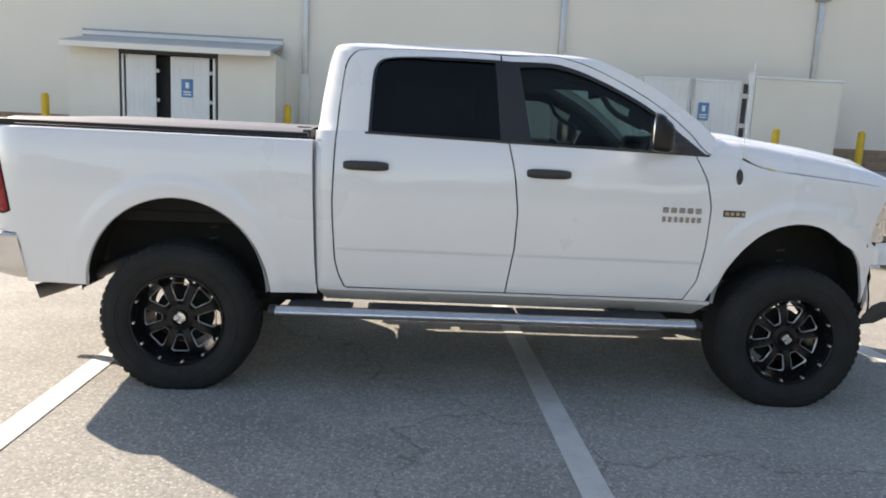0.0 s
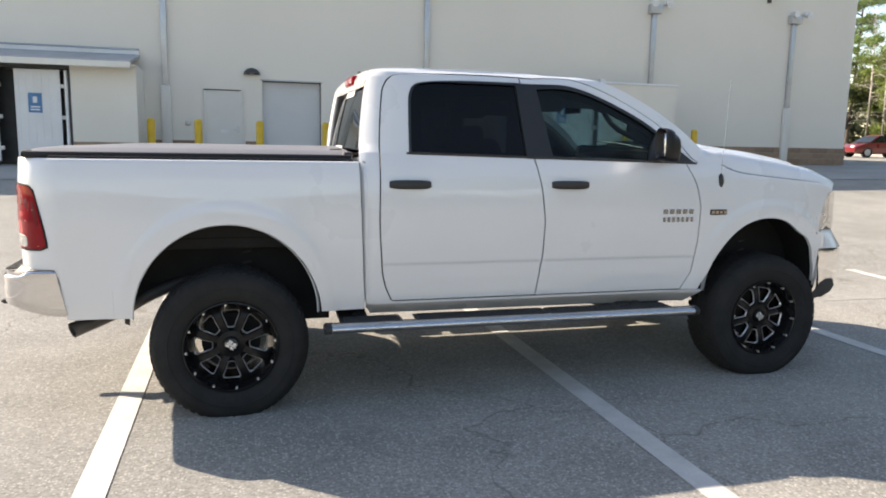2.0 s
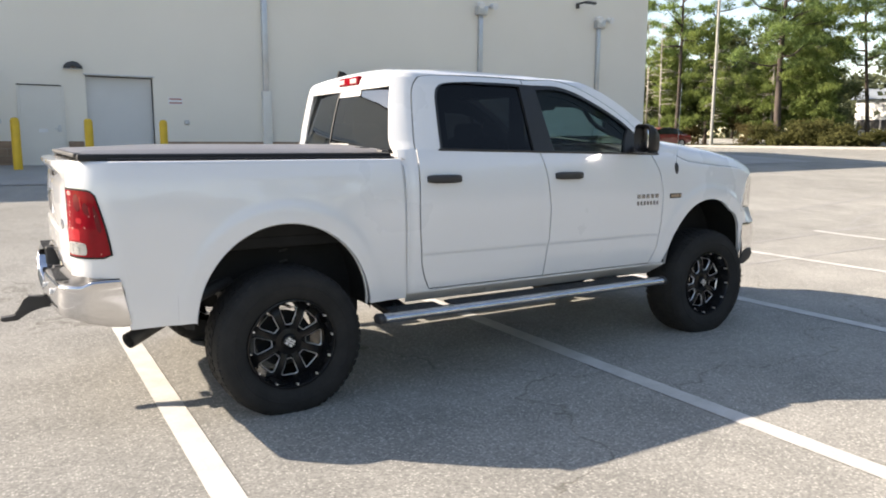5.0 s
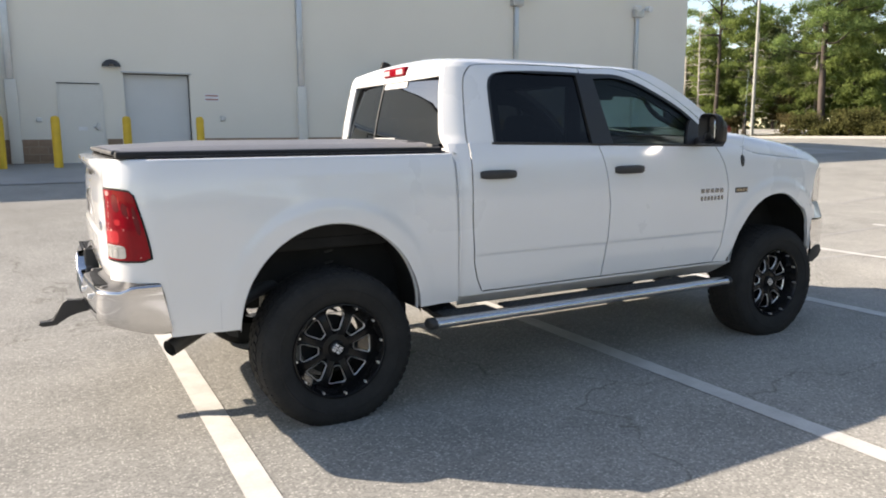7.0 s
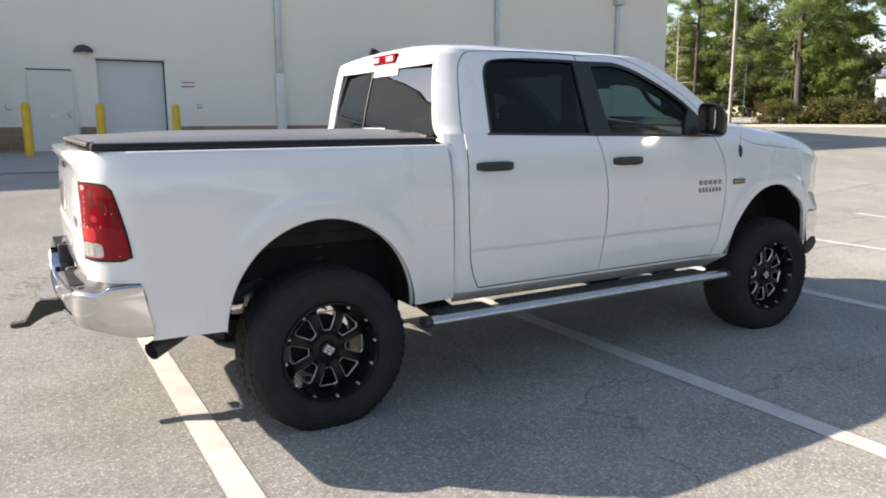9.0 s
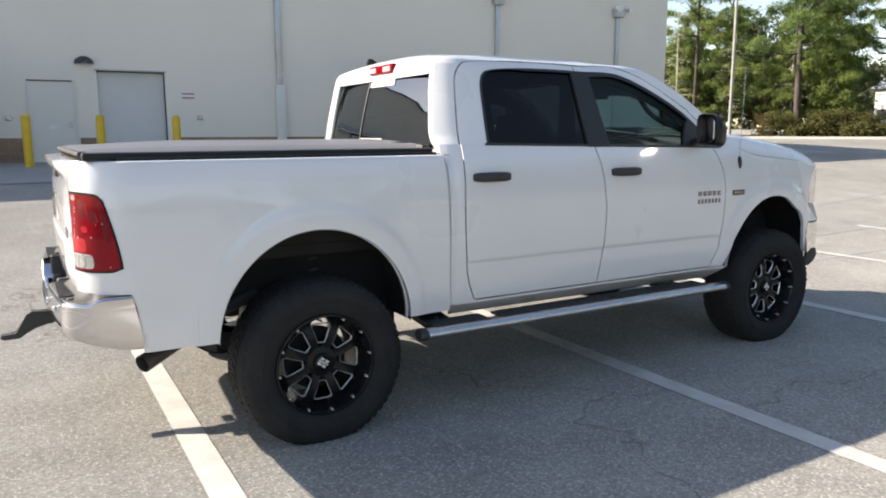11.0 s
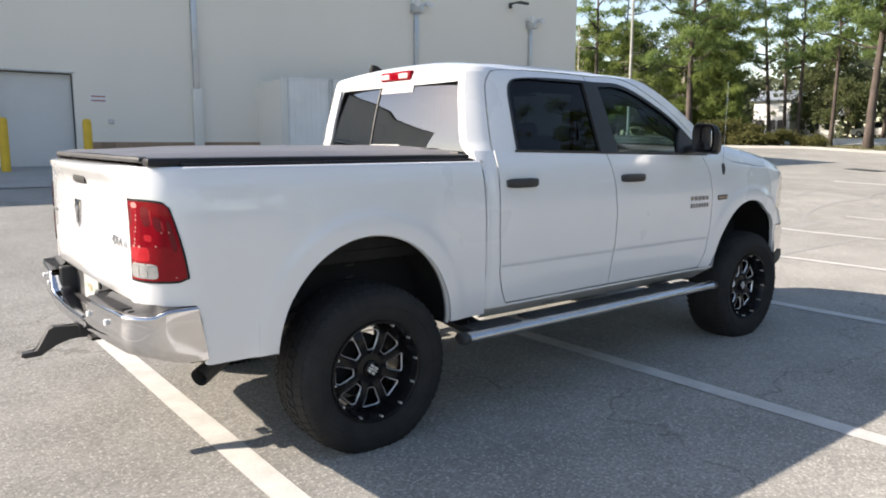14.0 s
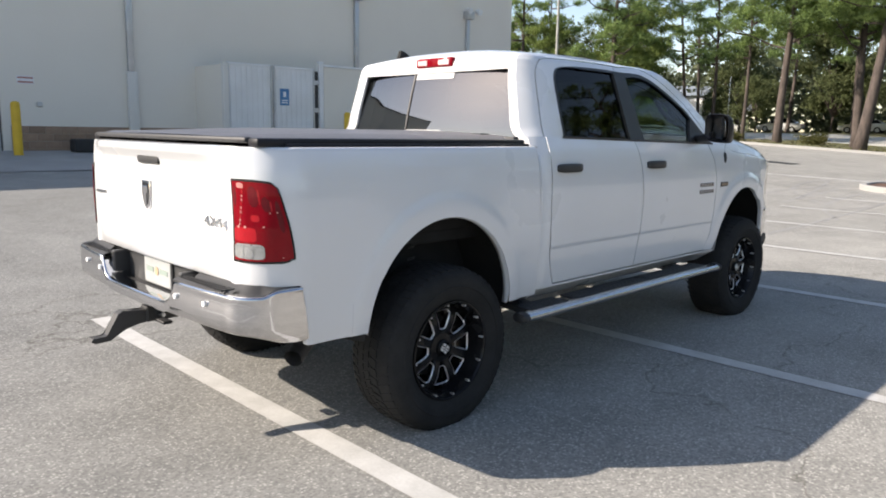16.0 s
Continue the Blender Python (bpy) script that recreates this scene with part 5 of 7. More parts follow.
mid = int(np.argmin(np.abs(S[:, 0] - 1.78)))
for side in (-1, 1):
    ring("rear_door_frame", side, D, toward(S, D, G), truck, 0, mid)
    ring("front_door_frame", side, D, toward(S, D, G), truck, mid, None)
    ring("cab_side_rail", side, toward(S, O, G), O, truck, rows=6, depth=0.005)
    # black surround just inside the openings
    ring("window_surround", side, toward(D, S, 0.004), toward(D, S, -0.012), truck, 0, mid + 1, rows=1, mat=BLACK_SATIN, off=0.003, depth=0.03)
    ring("window_surround", side, toward(D, S, 0.004), toward(D, S, -0.030), truck, mid, None, rows=1, mat=BLACK_SATIN, off=0.003, depth=0.03)
    ring("inner_frame", side, toward(D, S, 0.03), toward(D, S, -0.088), truck, 0, mid, rows=2, mat=TRIM_GREY, off=-0.045, depth=0.03, label="dark inner window trim")
    ring("inner_frame", side, toward(D, S, 0.03), toward(D, S, -0.092), truck, mid, None, rows=2, mat=TRIM_GREY, off=-0.045, depth=0.03, label="dark inner window trim")
    top = lambda x: float(np.interp(x, D[:, 0], D[:, 1]))
    bot = BELT
    pb = lambda z: 1.782 + (z - 1.484) / (1.93 - 1.484) * (1.742 - 1.782)
    pf = lambda z: 1.968 + (z - 1.477) / (1.93 - 1.477) * (1.885 - 1.968)
    for nm, xs, l, r, gmat in (("rear_window", np.linspace(1.043, 1.78, 40), same(1.043), pb, TINT_REAR), ("front_window", np.linspace(1.89, 2.97, 44), pf, same(2.97), TINT_FRONT)):
        bm = bmesh.new()
        rows = []
        for x in xs:
            u = (x - xs[0]) / (xs[-1] - xs[0])
            lo, hi = bot(x) - 0.01, max(top(x) - 0.004, bot(x))
            row = []
            for j in range(9):
                z = lo + (hi - lo) * j / 8
                px = x + (l(z) - xs[0]) * (1 - u) ** 2 + (r(z) - xs[-1]) * u ** 2
                row.append((px, side * green(px, z, -0.013), z))
            rows.append(row)
        loft(bm, rows)
        part(nm, bm, gmat, truck, "dark tinted side glass", smooth=True)
    bm = bmesh.new()
    rows = []
    for j in range(9):
        z = 1.476 + (1.93 - 1.476) * j / 8
        rows.append([(x, side * green(x, z, o), z) for x, o in ((pb(z), -0.012), (pb(z) + 0.004, 0.004), (pf(z) - 0.004, 0.004), (pf(z), -0.012))])
    loft(bm, rows)
    thicken(bm, side, 0.02)
    part("door_pillar_cover", bm, BLACK_SATIN, truck, "black cover between the side windows", angle=40)
    # belt weatherstrip
    bm = bmesh.new()
    rows = []
    for x in np.linspace(1.02, 2.99, 40):
        z = BELT(x)
        rows.append([(x, side * (green(x, z, o)), z + dz) for o, dz in ((-0.02, -0.004), (0.004, -0.004), (0.005, 0.008), (-0.018, 0.012))])
    loft(bm, rows, closed=True)
    part("window_weatherstrip", bm, BLACK_PLASTIC, truck, angle=50)

# roof skin between the two side rails
bm = bmesh.new()
rows = []
roof_i = [i for i in range(len(O)) if O[i, 1] > 1.955]
for i in roof_i:
    x, z = O[i]
    w = green(x, z)
    front = smoothstep(1.8, 2.35, x)
    rear = smoothstep(0.95, 0.82, x)
    row = []
    for v in np.linspace(-1, 1, 25):
        c = 1 - abs(v) ** 2.6
        row.append((x + 0.10 * front * (1 - v * v) + 0.02 * rear * (1 - v * v), v * w, z + c * (0.042 - 0.012 * rear - 0.01 * front)))
    rows.append(row)
roof_first = rows[0]
loft(bm, rows)
part("roof_panel", bm, PAINT, truck, smooth=True)
ri, fi = roof_i[0], roof_i[-1]
# back of the cab: header above the glass, glass in two fixed panes with a sliding middle
def cab_back(v, z):
    """A point of the cab's rear face, v across from -1 to 1; the corners are rounded in plan."""
    x = float(np.interp(z, [0.6, 1.44, 1.497, 1.62, 1.80, 1.90, 1.965], [0.775, 0.757, 0.752, 0.760, 0.784, 0.802, 0.824]))
    return (x + 0.030 * (1 - abs(v) ** 6) - 0.010 * (1 - v * v), v * green(x, z), z)


def back_patch(v0, v1, z0, z1, nu, nz, push=0.0, v0t=None, v1t=None, thick=0.02, lean=0.0, bow=0.0):
    bm = bmesh.new()
    rows = []
    for j in range(nz + 1):
        t = j / nz
        z = z0 + (z1 - z0) * t
        a, b = v0 + ((v0t if v0t is not None else v0) - v0) * t, v1 + ((v1t if v1t is not None else v1) - v1) * t
        row = []
        for i in range(nu + 1):
            x, y, zz = cab_back(a + (b - a) * i / nu, z)
            row.append((x + push + lean * (z - z0) - bow * (1 - (y / 0.78) ** 2), y, zz))
        rows.append(row)
    loft(bm, rows)
    if thick:
        r = bmesh.ops.extrude_face_region(bm, geom=list(bm.faces))
        for v in r["geom"]:
            if isinstance(v, bmesh.types.BMVert):
                v.co.x += thick
    return bm


def glass_at(v, z, off=0.0):
    """The back glass: bowed outward and leaning more than the pillars."""
    x, y, z = cab_back(math.copysign(1, v), z)
    y = abs(y) * v
    return (x + 0.018 + 0.095 * (z - 1.47) - 0.030 * (1 - (y / 0.72) ** 2) + off, y, z)


def glass_patch(v0, v1, z0, z1, nu, nz, off=0.0):
    bm = bmesh.new()
    loft(bm, [[glass_at(v0 + (v1 - v0) * i / nu, z0 + (z1 - z0) * j / nz, off) for i in range(nu + 1)] for j in range(nz + 1)])
    return bm


VB, VT = 0.90, 0.905
for a, b, at, bt in ((-1, -VB, -1, -VT), (VB, 1, VT, 1)):
    part("rear_pillar", back_patch(a, b, 1.44, 1.905, 10, 12, 0, at, bt), PAINT, truck, smooth=True)
# header: from the glass up to the roof's rear edge
bm = bmesh.new()
vs_ = np.linspace(-1, 1, 25)
lowrow = [Vector(cab_back(v, 1.903)) for v in vs_]
toprow = [Vector(p) for p in roof_first]
rows = [[tuple(lo.lerp(hi, t) + Vector((-0.010 * math.sin(t * math.pi) * (1 - v ** 8), 0, 0.004 * math.sin(t * math.pi)))) for v, lo, hi in zip(vs_, lowrow, toprow)] for t in (0, 0.25, 0.5, 0.75, 1.0)]
loft(bm, rows)
part("cab_back_header", bm, PAINT, truck, smooth=True)
part("cab_back_panel", back_patch(-0.985, 0.985, 0.62, 1.475, 24, 10), PAINT, truck, angle=40)
for a, b in ((-0.93, -0.205), (0.212, 0.93), (-0.205, 0.205)):
    part("rear_glass", glass_patch(a, b, 1.465, 1.915, 12, 8), TINT_BACK, truck, "dark tinted back window pane", smooth=True)
for s, dx in ((1, -0.006),):
    bm = bmesh.new()
    rows = [[(lambda p: (p[0] + dx + ex, p[1] + dy, p[2]))(glass_at(s * (0.208 + 0.013 * (z - 1.478) / 0.425), z)) for ex, dy in ((0.0, -0.007), (0.0, 0.007), (0.012, 0.007), (0.012, -0.007))] for z in np.linspace(1.478, 1.903, 6)]
    loft(bm, rows, closed=True)
    part("glass_divider", bm, BLACK_PLASTIC, truck)
hx_ = cab_back(0, 1.903)[0]
hl = part("brake_lamp", boxed((hx_ - 0.016, -0.20, 1.938), (hx_ + 0.06, 0.142, 2.0), 0.014, 2), LAMP_RED, truck, "red high brake lamp", angle=40)
for a, b in ((-0.175, -0.075), (0.03, 0.12)):
    part("cargo_lamp", boxed((hx_ - 0.020, a, 1.950), (hx_ - 0.010, b, 1.984), 0.003), LAMP_PALE, hl, "pale cargo light")
part("glass_sticker", glass_patch(-0.28, 0.195, 1.862, 1.915, 6, 2, -0.004), FROST, truck, "pale frosted strip on the back glass")
part("glass_sticker", glass_patch(-0.20, 0.20, 1.500, 1.532, 6, 2, -0.004), FROST, truck, "pale frosted strip on the back glass")
# fin on the roof
bm = bmesh.new()
prism(bm, [(0.93, 2.02), (1.10, 2.02), (1.06, 2.045), (0.99, 2.085), (0.955, 2.09)], "y", 0.455, 0.49, 0.008)
part("roof_fin", bm, LINER, truck, "black aerial fin", angle=40)

# windscreen between the A pillars
bm = bmesh.new()
rows = []
for k in range(11):
    i = fi + (len(O) - 1 - fi) * k / 10
    x, z = O[int(round(i))]
    w = green(x, z)
    flat = math.sin(math.pi * k / 10)
    rows.append([(x + (0.10 - 0.045 * flat) * (1 - v * v), v * (w - 0.004), z + (0.032 if k == 0 else 0.025 + 0.02 * k / 10 - 0.02 * flat) * (1 - abs(v) ** 2.6)) for v in np.linspace(-1, 1, 21)])
loft(bm, rows)
part("windscreen", bm, SCREEN, truck, "raked windscreen glass", smooth=True)

# ---- hood and nose ----
HOOD_EDGE = poly([(3.0, 1.562), (3.30, 1.547), (3.656, 1.495), (3.93, 1.433), (4.121, 1.358), (4.191, 1.29)])
bm = bmesh.new()
rows = []
for x in list(np.linspace(3.06, 4.0, 16)) + [4.03, 4.07, 4.105, 4.13]:
    zt, ze = fzt(x) + 0.012, HOOD_EDGE(x)
    row = []
    for v in np.linspace(-1, 1, 41):
        a = abs(v)
        push = (0.26 * (1 - a ** 2.2)) * smoothstep(3.3, 4.13, x)
        back = 0.13 * (1 - v * v) * smoothstep(3.4, 3.06, x)
        if a > 0.82:
            t = (a - 0.82) / 0.18
            y = 0.80 + (flank(x, zt) - 0.026 - 0.80) * math.sin(t * math.pi / 2)
            z = ze + (zt - ze) * (1 - math.cos(t * math.pi / 2))
        else:
            y = 0.80 * a / 0.82
            dome = 0.028 * (smoothstep(0.62, 0.50, a) + 0.4 * smoothstep(0.30, 0.22, a) * -0.5)
            z = ze + 0.025 * (1 - (a / 0.82) ** 2) + dome * smoothstep(4.16, 3.9, x)
        row.append((x + push + back, math.copysign(y, v), z))
    rows.append(row)
loft(bm, rows)
part("hood", bm, PAINT, truck, "white hood with a raised dome", smooth=True)
# fender tops that climb to the cowl behind the hood's corners
for side in (-1, 1):
    bm = bmesh.new()
    rows = []
    for x in np.linspace(3.02, 3.188, 8):
        zt, ze = fzt(x) + 0.016, HOOD_EDGE(x) + 0.007
        rows.append([(x, side * (0.78 + (flank(x, zt) - 0.001 - 0.78) * math.sin(t * math.pi / 2)), ze + (zt - ze) * (1 - math.cos(t * math.pi / 2))) for t in np.linspace(0, 1, 9)] + [(x, side * (flank(x, fzt(x)) + 0.001), fzt(x) - 0.004)])
    loft(bm, rows)
    thicken(bm, side, 0.012)
    part("fender_top", bm, PAINT, truck, angle=50)
# cowl and wipers
bm = bmesh.new()
rows = [[(3.02 + 0.14 * (1 - v * v) + d, v * 0.90, 1.50 + 0.03 * (1 - v * v) + e) for v in np.linspace(-1, 1, 13)] for d, e in ((0, 0), (0.06, 0.0), (0.17, 0.01))]
loft(bm, rows)
part("cowl", bm, BLACK_PLASTIC, truck, smooth=True)
for y0 in (-0.78, 0.05):
    part("wiper", sweep(bmesh.new(), [(3.14 + 0.05, y0, 1.55), (3.13, y0 + 0.3, 1.585), (3.11, y0 + 0.62, 1.60)], 0.008, 6), BLACK_PLASTIC, truck)


def nose_x(y, z):
    a = min(abs(y) / 0.93, 1)
    return 4.15 + 0.27 * (1 - a ** 2.6) + 0.015 * smoothstep(1.3, 1.0, z)


def nose_patch(y0, y1, z0, z1, push=0.0, thick=0.06, n=12, m=6):
    bm = bmesh.new()
    rows = [[(nose_x(y0 + (y1 - y0) * i / n, z) + push, y0 + (y1 - y0) * i / n, z) for i in range(n + 1)] for z in np.linspace(z0, z1, m + 1)]
    loft(bm, rows)
    r = bmesh.ops.extrude_face_region(bm, geom=list(bm.faces))
    for v in r["geom"]:
        if isinstance(v, bmesh.types.BMVert):
            v.co.x -= thick
    return bm


def front_curve(th, grow=0.0):
    return 4.02 + 0.50 * abs(math.cos(th)) ** 0.7 + grow, (0.978 + grow * 0.3) * math.sin(th)


bm = bmesh.new()
rows = []
for k in range(41):
    th = (k / 40 - 0.5) * math.pi
    bx, by = front_curve(th)
    ty = 0.955 * math.sin(th)
    tx = max(4.03, nose_x(ty, 1.0)) if abs(math.sin(th)) < 0.985 else 4.05
    row = []
    for t in np.linspace(0, 1, 7):
        e = t ** 0.8
        row.append((tx + (bx - tx) * e + (0.006 if t > 0.9 else 0), ty + (by - ty) * t, 1.0 - 0.128 * t))
    row.append((bx - 0.03, by * 0.985, 0.866))
    rows.append(row)
loft(bm, rows)
part("nose_panel", bm, PAINT, truck, "white cover above the front bumper", angle=50)
part("grille_backing", nose_patch(-0.56, 0.56, 1.0, 1.30, -0.03, 0.06), BLACK_PLASTIC, truck, angle=40)
for z in (1.02, 1.15, 1.285):
    part("grille_bar", nose_patch(-0.56, 0.56, z - 0.016, z + 0.016, 0.006, 0.03, 12, 1), CHROME, truck, angle=40)
part("grille_post", nose_patch(-0.03, 0.03, 1.0, 1.30, 0.006, 0.03, 2, 1), CHROME, truck, angle=40)
for side in (-1, 1):
    # headlamp wraps the corner
    bm = bmesh.new()
    rows = []
    for z in np.linspace(1.005, 1.272, 8):
        t = (z - 1.005) / 0.267
        row = []
        for i in range(15):
            u = i / 14
            y = 0.60 + 0.352 * min(u / 0.72, 1)
            x = nose_x(y, z) - 0.012
            if u > 0.6:
                e = (u - 0.6) / 0.4
                y = 0.893 + (flank(4.05, z) + 0.006 - 0.893) * math.sin(e * math.pi / 2)
                x = nose_x(0.893, z) - 0.012 - (nose_x(0.893, z) - 0.012 - 3.988 - 0.075 * t) * (1 - math.cos(e * math.pi / 2))
            row.append((x, side * y, z))
        rows.append(row)
    loft(bm, rows)
    bm2 = bm.copy()
    for v in bm2.verts:
        v.co.x -= 0.05
        v.co.y -= side * 0.012
    lampb = part("headlamp", bm2, LAMP_SILVER, truck, "clear wraparound headlamp with chrome inside", smooth=True)
    part("headlamp_lens", bm, CLEAR, lampb, smooth=True).visible_shadow = False


def bump_path(n_side=5, n_corner=10, n_rear=30, x_side=-0.815, y_side=0.985, x_rear=-1.16, r=0.15):
    """Points and outward directions along the rear bumper, from the right side round to the left."""
    out = [((x_side + (x_rear + r - x_side) * i / n_side, -y_side), (0, -1)) for i in range(n_side)]
    for i in range(n_corner):
        t = math.pi / 2 * i / n_corner
        out.append(((x_rear + r - r * math.sin(t), -(y_side - r) - r * math.cos(t)), (-math.sin(t), -math.cos(t))))
    for i in range(n_rear + 1):
        y = -(y_side - r) + 2 * (y_side - r) * i / n_rear
        out.append(((x_rear - 0.045 * (1 - (y / (y_side - r)) ** 2), y), (-1, 0)))
    left = [((p[0], -p[1]), (q[0], -q[1])) for p, q in out[:n_side + n_corner]][::-1]
    return out + left


bm = bmesh.new()
rows = []
for (x, y), (nx, ny) in bump_path():
    turn = min(max((-0.86 - x) / 0.30, 0), 1)
    mid_ = smoothstep(0.43, 0.37, abs(y))
    zt = 0.832 - 0.111 * mid_ + 0.022 * smoothstep(-1.06, -1.0, x)
    zb = 0.602 + 0.066 * turn * turn * (3 - 2 * turn)
    prof = [(-0.09, zt + 0.002), (-0.012, zt + 0.004), (-0.003, zt + 0.001), (0.002, zt - 0.007), (-0.001, zt - 0.017), (0.0, zt - 0.05), (0.003, zt * 0.5 + zb * 0.5 + 0.02), (0.002, zb + 0.05), (-0.003, zb + 0.012), (-0.018, zb), (-0.08, zb + 0.004)]
    slant = min(max((x + 1.0) / 0.185, 0), 1)
    rows.append([(x + nx * o - slant * (0.02 + 0.18 * (z - 0.61)), y + ny * (o + flank(-0.815, z) - 0.981), z) for o, z in prof])
for k, end in ((0, rows[0]), (len(rows), rows[-1])):
    rows.insert(k, [(x + 0.006, y * 0.98, z) for x, y, z in end])
loft(bm, rows)
bumper = part("rear_bumper", bm, CHROME, truck, "chrome rear bumper with a black step", angle=50)
for s in (-1, 1):
    bm = bmesh.new()
    rows = []
    for i in range(13):
        y = s * (0.42 + 0.44 * i / 12)
        x0 = -1.145 - 0.045 * (1 - (y / 0.835) ** 2) + 0.02 * smoothstep(0.7, 0.86, abs(y))
        rows.append([(-1.06, y, 0.850), (x0, y, 0.846), (x0 - 0.008, y, 0.840), (x0 - 0.008, y, 0.83), (-1.06, y, 0.825)])
    loft(bm, rows)
    pad = part("step_pad", bm, BLACK_PLASTIC, bumper, "black ribbed step pad", angle=40)
    for i in range(14):
        y = s * (0.44 + 0.031 * i)
        part("step_rib", boxed((-1.160, y - 0.006, 0.846), (-1.075, y + 0.006, 0.8535)), BLACK_PLASTIC, pad) if i < 13 else None
    for y, z in ((0.46, 0.77), (0.70, 0.775)):
        bm = bmesh.new()
        xx = -1.16 - 0.045 * (1 - (y / 0.835) ** 2)
        tube(bm, (xx - 0.002, s * y, z), (xx - 0.012, s * y, z), 0.013, n=14)
        part("parking_sensor", bm, SIGN_WHITE, bumper, "pale round parking sensor", angle=40)
for s in (-1, 1):
    # black filler between the body and the chrome, round the corner
    bm = bmesh.new()
    rows = []
    for (x, y), (nx, ny) in bump_path():
        if s * y > 0.46:
            zt = 0.832 + 0.022 * smoothstep(-1.06, -1.0, x)
            slant = min(max((x + 1.0) / 0.185, 0), 1)
            rows.append([(x + nx * o - slant * (0.02 + 0.18 * (z - 0.61)), y + ny * (o + flank(-0.815, z) - 0.981), z) for o, z in ((-0.010, zt), (-0.016, zt + 0.007), (-0.05, zt + 0.009), (-0.09, 0.870))])
    loft(bm, rows)
    part("bumper_filler", bm, BLACK_PLASTIC, bumper, "black plastic filler above the chrome", angle=40)
part("bumper_recess", boxed((-1.066, -0.40, 0.70), (-1.03, 0.40, 0.872), 0.006), BLACK_PLASTIC, bumper)
for s in (-1, 1):
    part("recess_cheek", boxed((-1.150, s * 0.405 - 0.02, 0.70), (-1.03, s * 0.405 + 0.02, 0.862), 0.008), BLACK_PLASTIC, bumper)
part("recess_shelf", boxed((-1.18, -0.37, 0.695), (-1.05, 0.37, 0.716), 0.006), BLACK_PLASTIC, bumper)
pl = part("licence_plate", boxed((-1.080, -0.15, 0.728), (-1.074, 0.155, 0.868), 0.003), PLATE, truck, "white plate with an orange motif")
part("plate_writing", boxed((-1.0825, -0.12, 0.79), (-1.0802, -0.03, 0.815)), PLATE_GREEN, pl)
part("plate_writing", boxed((-1.0825, 0.045, 0.79), (-1.0802, 0.125, 0.815)), PLATE_GREEN, pl)
bm = bmesh.new()
tube(bm, (-1.0802, 0.005, 0.80), (-1.083, 0.005, 0.80), 0.022, n=16)
part("plate_motif", bm, PLATE_ORANGE, pl)
part("plate_frame", boxed((-1.078, -0.165, 0.720), (-1.066, 0.17, 0.872), 0.004), BLACK_PLASTIC, truck)

# tow hitch: receiver tube and dropped ball mount
hitch = part("hitch_receiver", boxed((-1.16, -0.04, 0.555), (-0.75, 0.04, 0.635), 0.008), BLACK_PLASTIC, truck, "black tow hitch with a dropped mount")
bm = bmesh.new()
prism(bm, [(-1.10, 0.618), (-1.19, 0.616), (-1.272, 0.630), (-1.296, 0.616), (-1.318, 0.575), (-1.345, 0.518), (-1.358, 0.512), (-1.418, 0.515), (-1.426, 0.500), (-1.405, 0.487), (-1.335, 0.489), (-1.30, 0.513), (-1.262, 0.540), (-1.20, 0.552), (-1.10, 0.557)], "y", -0.028, 0.028, 0.005)
part("ball_mount", bm, BLACK_PLASTIC, hitch)
part("hitch_crossbar", boxed((-0.98, -0.50, 0.57), (-0.90, 0.50, 0.64), 0.01), BLACK_PLASTIC, hitch)
bm = bmesh.new()
tube(bm, (-1.10, -0.10, 0.595), (-1.10, 0.10, 0.595), 0.011, n=8)
part("hitch_pin", bm, STEEL, hitch)
part("chain_loop", boxed((-1.13, -0.16, 0.56), (-1.08, -0.06, 0.575), 0.004), BLACK_PLASTIC, hitch)
part("chain_loop", boxed((-1.13, 0.06, 0.56), (-1.08, 0.16, 0.575), 0.004), BLACK_PLASTIC, hitch)

# tailgate
bm = bmesh.new()
tg = [(-1.085, 0.872), (-1.097, 0.885), (-1.103, 0.95), (-1.106, 1.062), (-1.090, 1.074), (-1.096, 1.20), (-1.090, 1.31), (-1.078, 1.345), (-1.086, 1.375), (-1.112, 1.405), (-1.122, 1.425), (-1.118, 1.442), (-1.10, 1.449), (-1.04, 1.449)]
rows = []
for y in np.linspace(-0.808, 0.808, 31):
    e = smoothstep(0.808, 0.60, abs(y))
    rows.append([(x * e + (1 - e) * (-1.0795 + (0.05 if i == 13 else 0.012 if i == 12 else 0)) - 0.014 * (1 - (y / 0.808) ** 2), y / 0.808 * (flank(-0.835, min(z, 1.43)) - 0.2105), z) for i, (x, z) in enumerate(tg)])
loft(bm, rows)
rim = [e for e in bm.edges if len(e.link_faces) == 1]
r = bmesh.ops.extrude_edge_only(bm, edges=rim)
for v in r["geom"]:
    if isinstance(v, bmesh.types.BMVert):
        v.co.x += 0.04
gate = part("tailgate", bm, PAINT, truck, "white tailgate with a spoiler lip", angle=45)
bm = bmesh.new()
prism(bm, [(-0.11, 1.345), (0.11, 1.345), (0.125, 1.365), (0.11, 1.392), (-0.11, 1.392), (-0.125, 1.365)], "x", -1.106, -1.085, 0.006)
part("tailgate_handle", bm, BLACK_PLASTIC, gate, "black tailgate handle", angle=40)
bm = bmesh.new()
prism(bm, [(-0.05, 1.262), (0.05, 1.262), (0.053, 1.20), (0.034, 1.14), (0.0, 1.117), (-0.034, 1.14), (-0.053, 1.20)], "x", -1.118, -1.10, 0.005)
em = part("emblem", bm, CHROME, gate, "chrome shield emblem", angle=40)
bm = bmesh.new()
